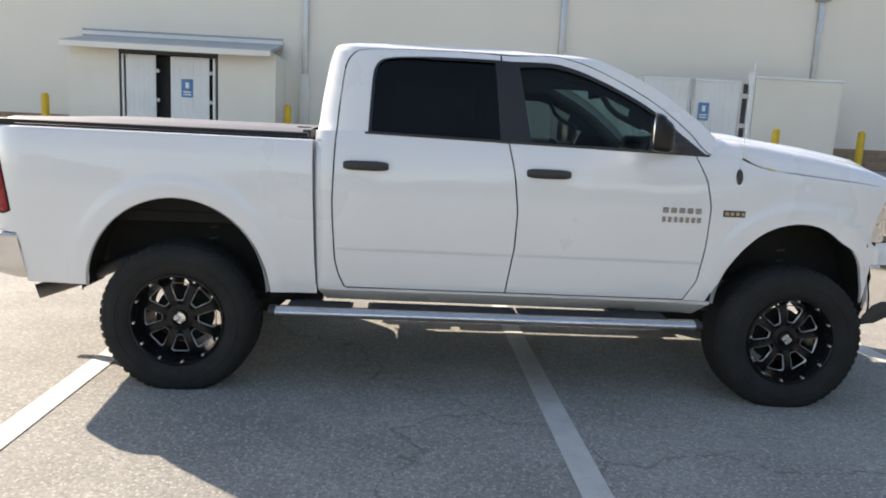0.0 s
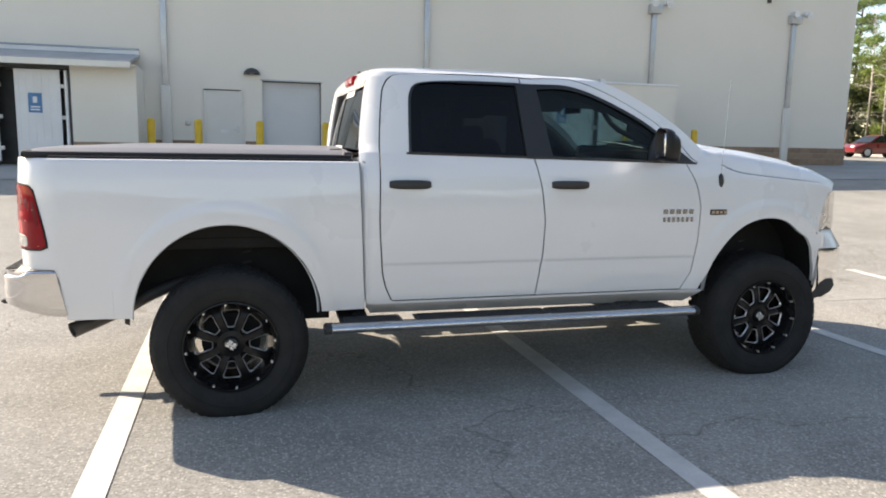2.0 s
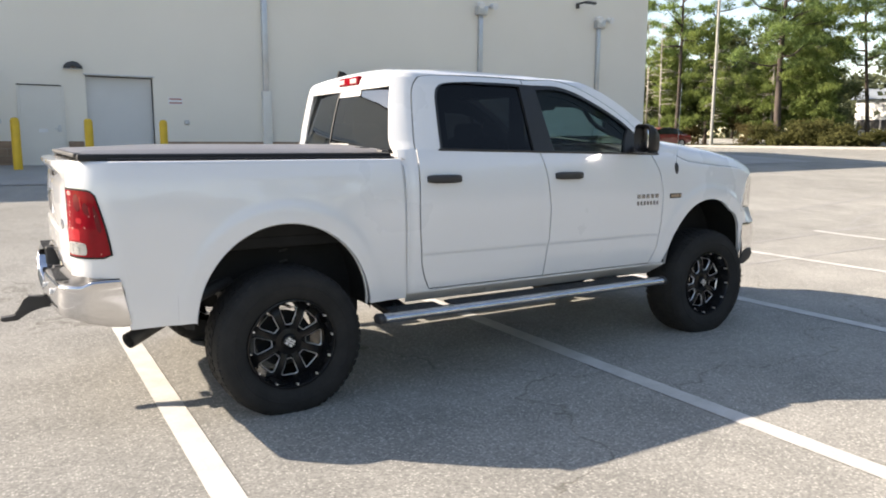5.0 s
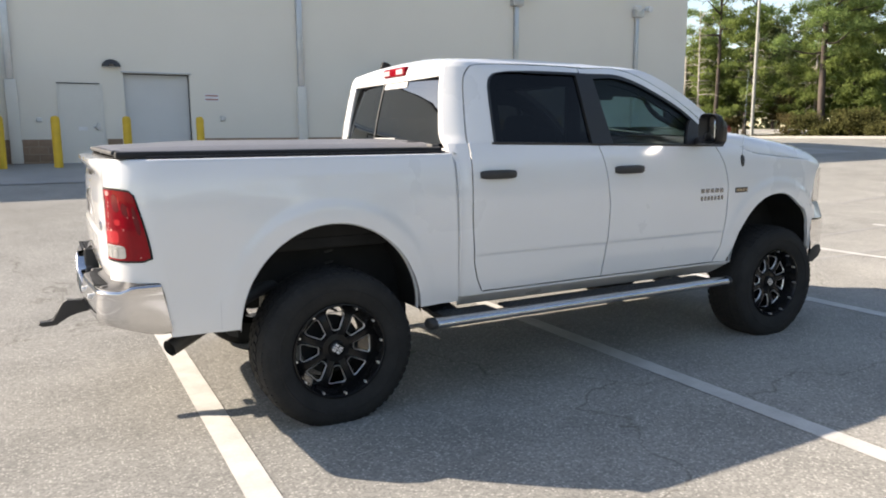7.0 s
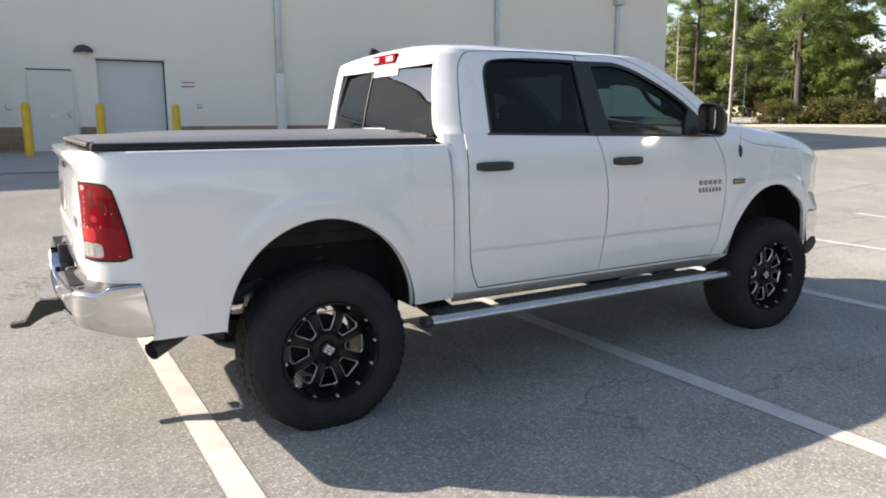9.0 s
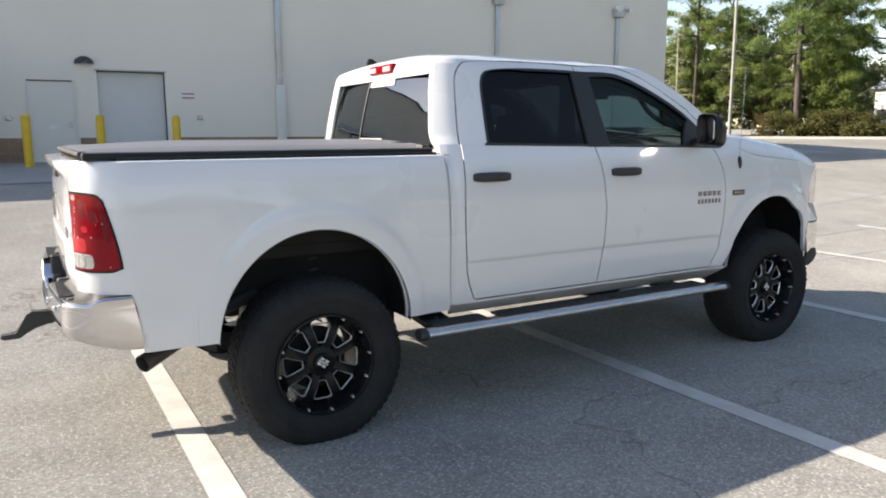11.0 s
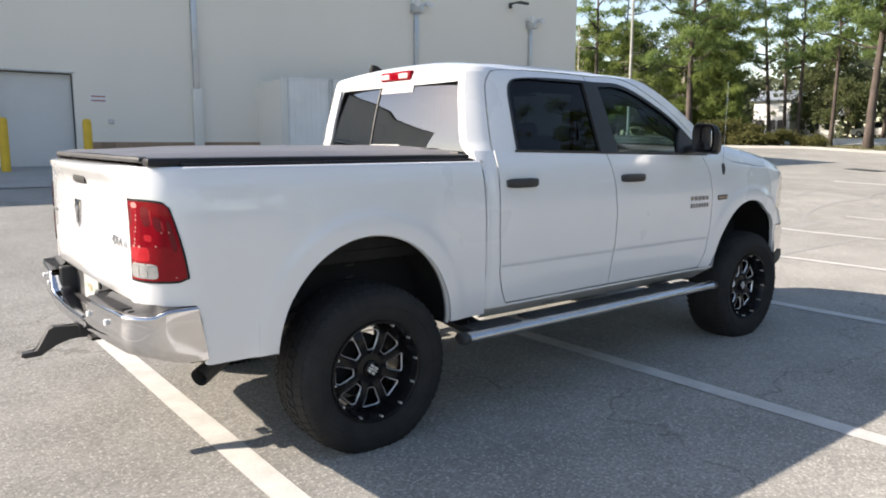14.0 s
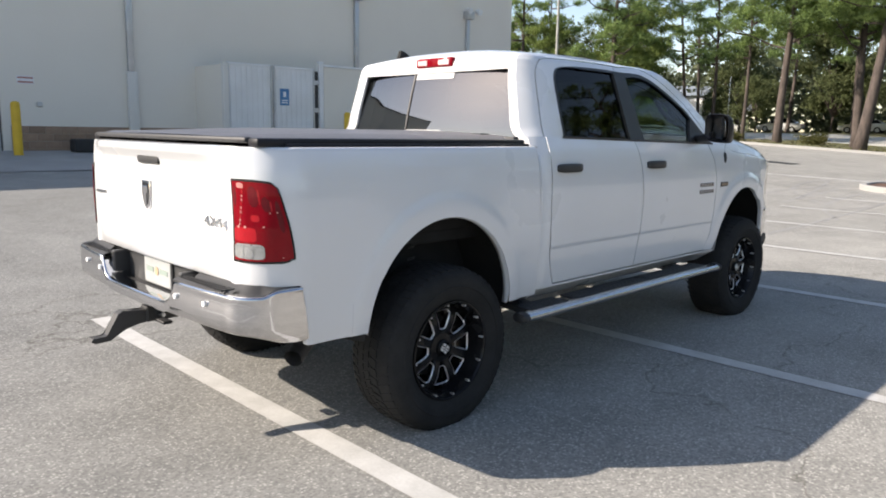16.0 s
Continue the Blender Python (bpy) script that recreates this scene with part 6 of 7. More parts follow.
prism(bm, [(-0.038, 1.25), (0.038, 1.25), (0.040, 1.20), (0.022, 1.15), (0.0, 1.135), (-0.022, 1.15), (-0.040, 1.20)], "x", -1.1215, -1.114, 0.003)
part("emblem_shield", bm, STEEL_DARK, em)
for a, b, c, d in ((-0.03, 0.03, 1.20, 1.235), (-0.012, 0.012, 1.14, 1.20)):
    part("emblem_relief", boxed((-1.1255, a, c), (-1.1195, b, d), 0.002), CHROME, em)
part("badge_bar", boxed((-1.102, 0.56, 1.155), (-1.094, 0.72, 1.172), 0.002), STEEL, gate, "small silver badge")


def letters(text, size, m, mat, parent, depth=0.003):
    cu = bpy.data.curves.new("letters", "FONT")
    cu.body, cu.size, cu.extrude, cu.align_x = text, size, depth, "CENTER"
    tmp = bpy.data.objects.new("letters_tmp", cu)
    scene.collection.objects.link(tmp)
    me = bpy.data.meshes.new_from_object(tmp.evaluated_get(bpy.context.evaluated_depsgraph_get()))
    bpy.data.objects.remove(tmp)
    bpy.data.curves.remove(cu)
    me.transform(m)
    me.materials.append(mat)
    ob = new("letters", me)
    ob.parent = parent
    return ob


letters("4X4", 0.064, Matrix.Translation((-1.1005, -0.655, 1.10)) @ Matrix.Rotation(radians(-90), 4, "Z") @ Matrix.Rotation(radians(90), 4, "X") @ Matrix.Diagonal((1.55, 1, 1, 1)), STEEL, gate, 0.002)

# tail lamps, on the bed's own skin
for side in (-1, 1):
    def lamp_at(u, v, off):
        """A point of the lamp's face: u from the inner edge on the back to the outer edge on the flank, v from foot to top."""
        s_out = -0.906 - 0.066 * max(v, 0) ** 1.4
        s = -1.188 + (s_out + 1.188) * u
        top = 1.316 - 0.016 * u ** 3 - 0.018 * smoothstep(0.86, 1.0, u)
        foot = 0.966 - 0.004 * math.sin(math.pi * u) + 0.014 * smoothstep(0.84, 1.0, u)
        z = foot + (top - foot) * v
        x, y = bed_place(off)(s, z)
        return x, side * y, z

    def lamp_skin(bm, off):
        """Give a patch of the lamp its thickness, inwards."""
        r = bmesh.ops.extrude_face_region(bm, geom=list(bm.faces))
        for g in r["geom"]:
            if isinstance(g, bmesh.types.BMVert):
                d = Vector((0.835 + g.co.x if g.co.x < -0.835 else 0, g.co.y - side * (flank(-0.835, g.co.z) - 0.25) if g.co.x < -0.835 else side * 0.1, 0)).normalized()
                g.co -= d * (off + 0.008)
        return bm

    def lamp_grid(u0, u1, v0, v1, off, n=20, m=12):
        bm = bmesh.new()
        loft(bm, [[lamp_at(u0 + (u1 - u0) * i / n, v0 + (v1 - v0) * j / m, off) for i in range(n + 1)] for j in range(m + 1)])
        return lamp_skin(bm, off)

    def lamp_round(u, v, ru, rv, off, power=2.0, n=24):
        """A rounded patch: power 2 is an oval, more is squarer."""
        bm = bmesh.new()
        rows = []
        for k in range(n + 1):
            a = 2 * math.pi * k / n
            c, d = math.cos(a), math.sin(a)
            c, d = math.copysign(abs(c) ** (2 / power), c), math.copysign(abs(d) ** (2 / power), d)
            rows.append([lamp_at(u + ru * c * f, v + rv * d * f, off) for f in (0.05, 0.55, 1.0)])
        loft(bm, rows)
        bmesh.ops.remove_doubles(bm, verts=bm.verts, dist=1e-5)
        return lamp_skin(bm, off)

    lamp = part("tail_lamp", lamp_grid(0.0, 1.0, 0.0, 1.0, 0.003), LINER, truck, "red tail lamp in a dark frame", angle=40)
    part("lens_upper", lamp_grid(0.045, 0.965, 0.44, 0.972, 0.006), LAMP_RED, lamp, "red upper lens", angle=40)
    part("lens_outer", lamp_grid(0.05, 0.965, 0.03, 0.44, 0.0055), LAMP_DEEP, lamp, "deep red lower lens", angle=40)
    part("lens_middle", lamp_round(0.25, 0.345, 0.20, 0.085, 0.0062, 5), LAMP_BRIGHT, lamp, "bright red brake reflector", angle=40)
    clear = part("lens_reverse", lamp_round(0.305, 0.143, 0.255, 0.092, 0.0066, 5), LAMP_CLEAR, lamp, "clear reversing lens", angle=40)
    part("reverse_bulb", lamp_round(0.32, 0.115, 0.062, 0.05, 0.0075, 3), LAMP_SILVER, clear, "bright reversing reflector")
    part("reverse_rib", lamp_grid(0.195, 0.222, 0.065, 0.215, 0.0073, 3, 6), LAMP_SILVER, clear)
    part("reverse_edge", lamp_grid(0.10, 0.50, 0.216, 0.232, 0.0073, 8, 2), LAMP_SILVER, clear)
    for u, v, ru, rv in ((0.47, 0.80, 0.10, 0.125), (0.68, 0.72, 0.075, 0.09), (0.10, 0.80, 0.035, 0.12), (0.87, 0.58, 0.05, 0.20)):
        part("lens_core", lamp_round(u, v, ru, rv, 0.0066), LAMP_BOWL, lamp, "dark reflector bowl", angle=40)
    for u, v, ru, rv in ((0.46, 0.545, 0.075, 0.04), (0.58, 0.80, 0.016, 0.09), (0.76, 0.70, 0.014, 0.06)):
        part("lens_rib", lamp_round(u, v, ru, rv, 0.0069, 3), LAMP_BRIGHT, lamp, angle=40)
    # coloured patch and dots painted in for the sheen and glints on the lens
    part("lens_sheen", lamp_round(0.235, 0.925, 0.075, 0.032, 0.0069, 3), LAMP_GLINT, lamp, angle=40)
    for k in range(9):
        f = k / 8
        part("lens_glint", lamp_round(0.27 - 0.10 * f, 0.85 - 0.38 * f, 0.013, 0.017 if k % 3 else 0.026, 0.0073, 2, 8), LAMP_GLINT if k % 3 else LAMP_BRIGHT, lamp, angle=40)
    for u, v, r_ in ((0.14, 0.435, 0.022), (0.265, 0.435, 0.024), (0.58, 0.45, 0.017), (0.84, 0.63, 0.013), (0.72, 0.62, 0.013), (0.82, 0.075, 0.013)):
        part("lens_glint", lamp_round(u, v, r_, r_ * 0.75, 0.0073, 2, 8), LAMP_GLINT, lamp, angle=40)

# tonneau cover over the bed
bm = bmesh.new()
rows = []
for x in np.linspace(-1.03, 0.70, 37):
    row = []
    for v in np.linspace(-1, 1, 21):
        rib = 0.006 * math.cos((x + 1.03) / 1.73 * 3 * 2 * math.pi)
        row.append((x, v * 0.84, 1.497 + (0.006 + 0.024 * smoothstep(-1.03, -0.45, x)) * (1 - v * v) - 0.004 * rib * 100 * 0.2 * (1 - v ** 6) - 0.02 * smoothstep(0.96, 1.0, abs(v)) - 0.012 * smoothstep(-1.0, -1.03, x)))
    rows.append(row)
loft(bm, rows)
cover = part("tonneau_cover", bm, VINYL, truck, "dark grey vinyl bed cover", smooth=True)
for s in (-1, 1):
    part("cover_rail", boxed((-1.03, s * 0.875 - 0.04, 1.447), (0.70, s * 0.875 + 0.04, 1.484), 0.012, 2), BLACK_RAIL, cover, "black cover rail", angle=40)
    part("rail_cap", boxed((-0.90, s * 0.915 - 0.022, 1.441), (0.71, s * 0.915 + 0.022, 1.462), 0.008, 2), BLACK_RAIL, cover, angle=40)
part("cover_end_bar", boxed((-1.045, -0.84, 1.462), (-1.00, 0.84, 1.488), 0.012, 2), BLACK_PLASTIC, cover, angle=40)
part("cover_front_bar", boxed((0.66, -0.86, 1.45), (0.712, 0.86, 1.50), 0.01, 2), BLACK_PLASTIC, cover, angle=40)
for y in (-0.62, -0.48):
    part("cover_latch", boxed((0.60, y - 0.04, 1.50), (0.68, y + 0.04, 1.515), 0.005), BLACK_PLASTIC, cover)

# closed inner shell: dark, behind the gaps; floor, liners, frame
part("cab_floor", boxed((0.80, -0.90, 0.56), (3.0, 0.90, 0.66), 0.02), LINER, truck)
for s in (-1, 1):
    part("inner_side", boxed((0.79, s * 0.93 - 0.012, 0.60), (3.0, s * 0.93 + 0.012, 1.44)), LINER, truck)
    part("bed_inner_side", boxed((-1.0, s * 0.80 - 0.02, 1.0), (0.72, s * 0.80 + 0.02, 1.44)), LINER, truck)
part("bed_floor", boxed((-1.06, -0.80, 0.93), (0.73, 0.80, 1.0), 0.01), LINER, truck)
part("bed_underside", boxed((-0.95, -0.57, 0.74), (0.70, 0.57, 0.93), 0.01), LINER, truck)
part("bed_front_wall", boxed((0.70, -0.92, 0.60), (0.735, 0.92, 1.44), 0.01), PAINT, truck)
# filler added so the gap reads lighter and leaks no light
for s in (-1, 1):
    bm = bmesh.new()
    loft(bm, [[(x, s * (flank(x, z) - 0.075), z) for x in (0.715, 0.745, 0.785)] for z in np.linspace(0.62, 1.43, 14)])
    part("gap_filler", bm, PAINT, truck, "white filler inside the gap behind the cab", smooth=True)
part("engine_bay", boxed((3.05, -0.60, 0.72), (4.15, 0.60, 1.30), 0.03), LINER, truck)
for k, (cx, cz, a, b) in enumerate(ARCHES):
    for s in (-1, 1):
        bm = bmesh.new()
        rows = []
        for w, g in ((0.985, 0.015), (0.93, 0.05), (0.62, 0.05), (0.60, 0.0)):
            rows.append([(cx + (a + g) * math.cos(t), s * w, cz + (b + g) * math.sin(t) if g else cz + 0.25 * math.sin(t)) for t in np.linspace(-0.05, math.pi + 0.05, 33)])
        loft(bm, rows[:3])
        part("wheel_liner", bm, LINER, truck, smooth=True)
        part("inner_fender", boxed((cx - 0.53, s * 0.60 - 0.01, 0.66 if k == 0 else 0.70), (cx + 0.55, s * 0.60 + 0.01, 1.06), 0.004), LINER, truck)
        # low plate added only to stop a sun leak under the truck
        if k == 0:
            part("sun_leak_plate", boxed((0.26, s * 0.60 - 0.008, 0.44), (0.60, s * 0.60 + 0.008, 0.70), 0.004), LINER, truck)
        # rolled lip of the arch
        bm = bmesh.new()
        rows = []
        for t in np.linspace(0.0, math.pi, 49):
            x, z = cx + a * math.cos(t), cz + b * math.sin(t)
            w = flank(x, z)
            rows.append([(cx + (a + d) * math.cos(t), s * (w + o), cz + (b + d) * math.sin(t)) for d, o in ((0.0, 0.001), (-0.006, -0.006), (-0.004, -0.035), (0.012, -0.04))])
        loft(bm, rows)
        part("arch_lip", bm, PAINT, truck, smooth=True)
for s in (-1, 1):
    bm = bmesh.new()
    prism(bm, [(-1.05, 0.60), (-0.55, 0.60), (-0.35, 0.72), (0.35, 0.72), (0.60, 0.55), (2.9, 0.53), (3.2, 0.66), (4.2, 0.66), (4.2, 0.76), (3.1, 0.76), (2.85, 0.65), (0.65, 0.66), (0.4, 0.84), (-0.4, 0.84), (-0.6, 0.72), (-1.05, 0.72)], "y", s * 0.45 - 0.04, s * 0.45 + 0.04)
    part("frame_rail", bm, LINER, truck)
for x in (0.0, 3.565):
    part("axle", tube(bmesh.new(), (x, -0.75, 0.425), (x, 0.75, 0.425), 0.05, n=14), DARK_METAL, truck, angle=40)
    bm = bmesh.new()
    bmesh.ops.create_uvsphere(bm, u_segments=16, v_segments=10, radius=0.15, matrix=Matrix.Translation((x, 0.1 if x < 1 else 0.2, 0.43)) @ Matrix.Diagonal((0.95, 0.9, 1, 1)))
    part("differential", bm, DARK_METAL, truck, smooth=True)
    for s in (-1, 1):
        part("shock_absorber", tube(bmesh.new(), (x - 0.16, s * 0.56, 0.40), (x - 0.05, s * 0.52, 0.98), 0.035, n=12), DARK_METAL, truck, angle=40)
        bm = bmesh.new()
        pts = [(x + 0.10 + 0.06 * math.cos(t), s * 0.55 + 0.06 * math.sin(t), 0.50 + 0.4 * t / (12 * math.pi)) for t in np.linspace(0, 12 * math.pi, 120)]
        part("coil_spring", sweep(bm, pts, 0.008, 6), DARK_METAL, truck, smooth=True)
part("prop_shaft", tube(bmesh.new(), (0.1, 0.05, 0.47), (1.9, 0.05, 0.60), 0.045, n=14), DARK_METAL, truck, angle=40)
part("fuel_tank", boxed((0.75, 0.1, 0.57), (1.8, 0.42, 0.72), 0.03, 2), LINER, truck, angle=40)
part("exhaust_pipe", sweep(bmesh.new(), [(1.9, -0.3, 0.60), (0.7, -0.32, 0.60), (0.25, -0.46, 0.68), (-0.25, -0.58, 0.72), (-0.45, -0.65, 0.65), (-0.60, -0.71, 0.575)], 0.04, 12), DARK_METAL, truck, smooth=True)
bm = bmesh.new()
a, b = Vector((-0.60, -0.71, 0.575)), Vector((-0.843, -0.865, 0.500))
tube(bm, a, b, 0.040, 0.043, n=20, caps=False)
tube(bm, a, b, 0.034, 0.037, n=20, caps=False)
tube(bm, a + (b - a) * 0.3, a + (b - a) * 0.35, 0.038, n=20)
part("exhaust_tip", bm, EXHAUST, truck, "dull dark steel exhaust tip", smooth=True)
part("spare_tyre", tube(bmesh.new(), (-0.62, 0.0, 0.62), (-0.62, 0.0, 0.80), 0.36, n=36), RUBBER, truck, angle=40)
# skid of the front bumper
bm = bmesh.new()
rows = []
for i in range(41):
    t = i / 40 * 2 - 1
    x, y = front_curve(t * math.pi / 2, -0.004)
    rows.append([(x - 0.06, y * 0.98, 0.862), (x, y, 0.858), (x + 0.015, y * 1.005, 0.80), (x + 0.01, y, 0.70), (x - 0.005, y, 0.60), (x - 0.03, y, 0.545), (x - 0.10, y * 0.97, 0.54)])
loft(bm, rows)
part("front_bumper", bm, CHROME, truck, "chrome front bumper", angle=50)
for s in (-1, 1):
    bm = bmesh.new()
    prism(bm, [(4.00, 0.56), (4.06, 0.63), (4.12, 0.655), (4.18, 0.65), (4.20, 0.60), (4.17, 0.55), (4.08, 0.515), (4.01, 0.50)], "y", s * 0.92 - 0.06, s * 0.92 + 0.05, 0.02)
    part("bumper_valance", bm, BLACK_PLASTIC, truck, "dark grey lower bumper corner", angle=40)

# side steps
for s in (-1, 1):
    bm = bmesh.new()
    rows = []
    for x in np.linspace(0.54, 2.975, 30):
        rows.append([(x, s * (1.06 + 0.052 * math.cos(t)), 0.488 + 0.031 * math.sin(t)) for t in np.linspace(0, 2 * math.pi, 24, endpoint=False)])
    loft(bm, rows, closed=True)
    step = part("side_step", bm, STEEL, truck, "bright steel side step with black pads", smooth=True)
    for x, d in ((0.54, -1), (2.975, 1)):
        bm = bmesh.new()
        rows = [[(x + d * e, s * (1.06 + r * 0.053 * math.cos(t)), 0.488 + r * 0.032 * math.sin(t)) for t in np.linspace(0, 2 * math.pi, 24, endpoint=False)] for e, r in ((-0.02, 1.02), (0.012, 1.02), (0.022, 0.8), (0.024, 0.1))]
        vs = loft(bm, rows, closed=True)
        bm.faces.new(vs[-1])
        part("step_cap", bm, BLACK_PLASTIC, step, "black end cap", angle=40)
    for a, b in ((0.62, 0.985), (1.07, 1.92), (1.935, 2.80)):
        bm = bmesh.new()
        box(bm, (a, s * 1.002 - 0.068, 0.507), (b, s * 1.002 + 0.068, 0.524), 0.006, 2)
        pad = part("step_pad", bm, BLACK_PLASTIC, step, "black ribbed tread pad", angle=40)
        for q in np.linspace(-0.05, 0.05, 6):
            part("pad_rib", boxed((a + 0.02, s * 1.002 + q - 0.005, 0.5235), (b - 0.02, s * 1.002 + q + 0.005, 0.5275), 0.001), BLACK_PLASTIC, pad)
    for x in (0.71, 2.58):
        bm = bmesh.new()
        prism(bm, [(1.07, 0.50), (0.95, 0.515), (0.80, 0.535), (0.50, 0.60), (0.50, 0.56), (0.80, 0.50), (0.95, 0.485), (1.05, 0.470)], "x", x - 0.085, x + 0.085, 0.006)
        if s < 0:
            bmesh.ops.transform(bm, verts=bm.verts, matrix=Matrix.Diagonal((1, -1, 1, 1)))
        part("step_bracket", bm, BLACK_PLASTIC, step, angle=40)
        part("bracket_bolt", tube(bmesh.new(), (x, s * 0.91, 0.515), (x, s * 0.91, 0.532), 0.014, n=8), STEEL, step)

# mirrors
MY = 1.178


def mirror_turn(x, y, z, s, deg):
    """Swings a mirror's point about its stalk, so that its glass faces the cab."""
    a = s * radians(deg)
    dx, dy = x - 2.63, y - s * MY
    return 2.600 + dx * math.cos(a) - dy * math.sin(a), s * MY + dx * math.sin(a) + dy * math.cos(a), z


for s in (-1, 1):
    bm = bmesh.new()
    rows = []
    for x, k, low_ in ((2.665, 0.84, 0.0), (2.612, 0.90, 0.0), (2.606, 0.955, 0.0), (2.612, 0.99, 0.0), (2.630, 1.0, 0.002), (2.650, 0.985, 0.006), (2.663, 0.90, 0.016), (2.688, 0.83, 0.024), (2.706, 0.68, 0.028), (2.716, 0.46, 0.03), (2.719, 0.22, 0.03)):
        row = []
        for t in np.linspace(0, 2 * math.pi, 32, endpoint=False):
            c, q = math.cos(t), math.sin(t)
            ex = math.copysign(abs(c) ** 0.5, c) * 0.108 * k
            ez = math.copysign(abs(q) ** 0.5, q) * 0.103 * k - low_
            row.append(mirror_turn(x, s * (MY + ex), 1.580 + ez - 0.05 * ex, s, 14))
        rows.append(row)
    vs = loft(bm, rows, closed=True)
    bm.faces.new(vs[-1])
    mir = part("side_mirror", bm, BLACK_MIRROR, truck, "black folding door mirror", angle=50)
    bm = bmesh.new()
    pane = []
    for x in (2.634, 2.642):
        row = []
        for t in np.linspace(0, 2 * math.pi, 32, endpoint=False):
            c, q = math.cos(t), math.sin(t)
            ex = math.copysign(abs(c) ** 0.5, c) * 0.084
            ez = math.copysign(abs(q) ** 0.5, q) * 0.082
            row.append(mirror_turn(x - 0.02 * ez, s * (MY + ex), 1.580 + ez - 0.05 * ex, s, 36.5 if s < 0 else 14.0))
        pane.append(row)
    rim_ = loft(bm, pane, closed=True)
    bm.faces.new(rim_[0])
    part("mirror_glass", bm, MIRROR, mir, "mirror glass")
    bm = bmesh.new()
    rows = []
    for x, y, z, hx, hz in ((2.80, 0.925, 1.497, 0.075, 0.030), (2.74, 0.985, 1.500, 0.060, 0.032), (2.70, 1.05, 1.510, 0.050, 0.034), (2.675, 1.11, 1.522, 0.045, 0.036)):
        rows.append([(x + hx * math.copysign(abs(math.cos(t)) ** 0.7, math.cos(t)), s * y, z + hz * math.copysign(abs(math.sin(t)) ** 0.7, math.sin(t))) for t in np.linspace(0, 2 * math.pi, 20, endpoint=False)])
    vs = loft(bm, rows, closed=True)
    bm.faces.new(vs[0]), bm.faces.new(vs[-1])
    part("mirror_arm", bm, BLACK_PLASTIC, mir, angle=50)
    bm = bmesh.new()
    tri = [(2.63, 1.468), (2.985, 1.455), (2.93, 1.498), (2.86, 1.552), (2.78, 1.610), (2.715, 1.650), (2.68, 1.60), (2.65, 1.53)]
    a = [bm.verts.new((x, s * green(x, z, 0.004), z)) for x, z in tri]
    b = [bm.verts.new((x, s * green(x, z, -0.03), z)) for x, z in tri]
    bm.faces.new(a), bm.faces.new(b[::-1])
    for i in range(len(tri)):
        bm.faces.new((a[i], b[i], b[(i + 1) % len(tri)], a[(i + 1) % len(tri)]))
    part("mirror_base", bm, BLACK_PLASTIC, mir)

# badges as plain bars, aerial
w = lambda x, z: flank(x, z)
for s in (-1, 1):
    for row, z, n in ((0, 1.146, 5), (1, 1.093, 7)):
        for i in range(n):
            wd = 0.24 / n
            x = 2.725 + wd * i
            bm = boxed((x + 0.006, s * (w(x, z) + 0.002) - 0.004, z - 0.015), (x + wd - 0.008, s * (w(x, z) + 0.002) + 0.004, z + 0.015), 0.003)
            part("badge_bar", bm, STEEL_DARK, truck, "plain chrome badge bar")
    bm = boxed((3.085, s * (w(3.14, 1.155) + 0.001) - 0.004, 1.120), (3.215, s * (w(3.14, 1.155) + 0.001) + 0.004, 1.158), 0.003)
    bd = part("fender_badge", bm, DARK_METAL, truck, "dark badge with bronze bars")
    for i in range(4):
        part("badge_bar", boxed((3.095 + 0.032 * i, s * (w(3.14, 1.155) + 0.006) - 0.002, 1.130), (3.117 + 0.030 * i, s * (w(3.14, 1.155) + 0.006) + 0.002, 1.148)), GOLD, bd)
bm = bmesh.new()
bmesh.ops.create_uvsphere(bm, u_segments=14, v_segments=10, radius=1, matrix=Matrix.Translation((3.165, -0.985, 1.345)) @ Matrix.Diagonal((0.022, 0.02, 0.05, 1)))
ae = part("aerial_base", bm, BLACK_PLASTIC, truck, "black aerial base", smooth=True)
part("aerial_whip", tube(bmesh.new(), (3.165, -0.985, 1.38), (3.194, -0.973, 2.0), 0.0018, 0.0013, n=6), STEEL, ae)

# cabin
def seat(x, y, wd, name="front_seat", mat=None):
    st = part(name, boxed((x - 0.28, y - wd / 2, 0.86), (x + 0.25, y + wd / 2, 1.02), 0.06, 3), mat or SEAT, truck, smooth=True)
    bm = boxed((-0.09, y - wd / 2, 0), (0.08, y + wd / 2, 0.66), 0.06, 3)
    bmesh.ops.transform(bm, verts=bm.verts, matrix=Matrix.Translation((x - 0.26, 0, 0.95)) @ Matrix.Rotation(radians(-14), 4, "Y"))
    part("seat_back", bm, mat or SEAT, st, smooth=True)
    n = 1 if wd < 0.8 else 3
    for i in range(n):
        yy = y + (i - (n - 1) / 2) * wd / n
        bm = boxed((x - 0.51, yy - 0.13, 1.53), (x - 0.40, yy + 0.13, 1.68), 0.04, 3)
        part("headrest", bm, mat or SEAT, st, smooth=True)


seat(2.05, -0.40, 0.54), seat(2.05, 0.40, 0.54), seat(1.42, 0, 1.46, "rear_bench")
bm = bmesh.new()
rows = []
for y in np.linspace(-0.86, 0.86, 21):
    rows.append([(2.62, y, 0.95), (2.56, y, 1.22), (2.60, y, 1.36), (2.70, y, 1.43 + 0.02 * math.cos(4 * y)), (3.0, y, 1.46), (3.08, y, 1.42)])
loft(bm, rows)
part("dashboard", bm, TRIM_GREY, truck, angle=50)
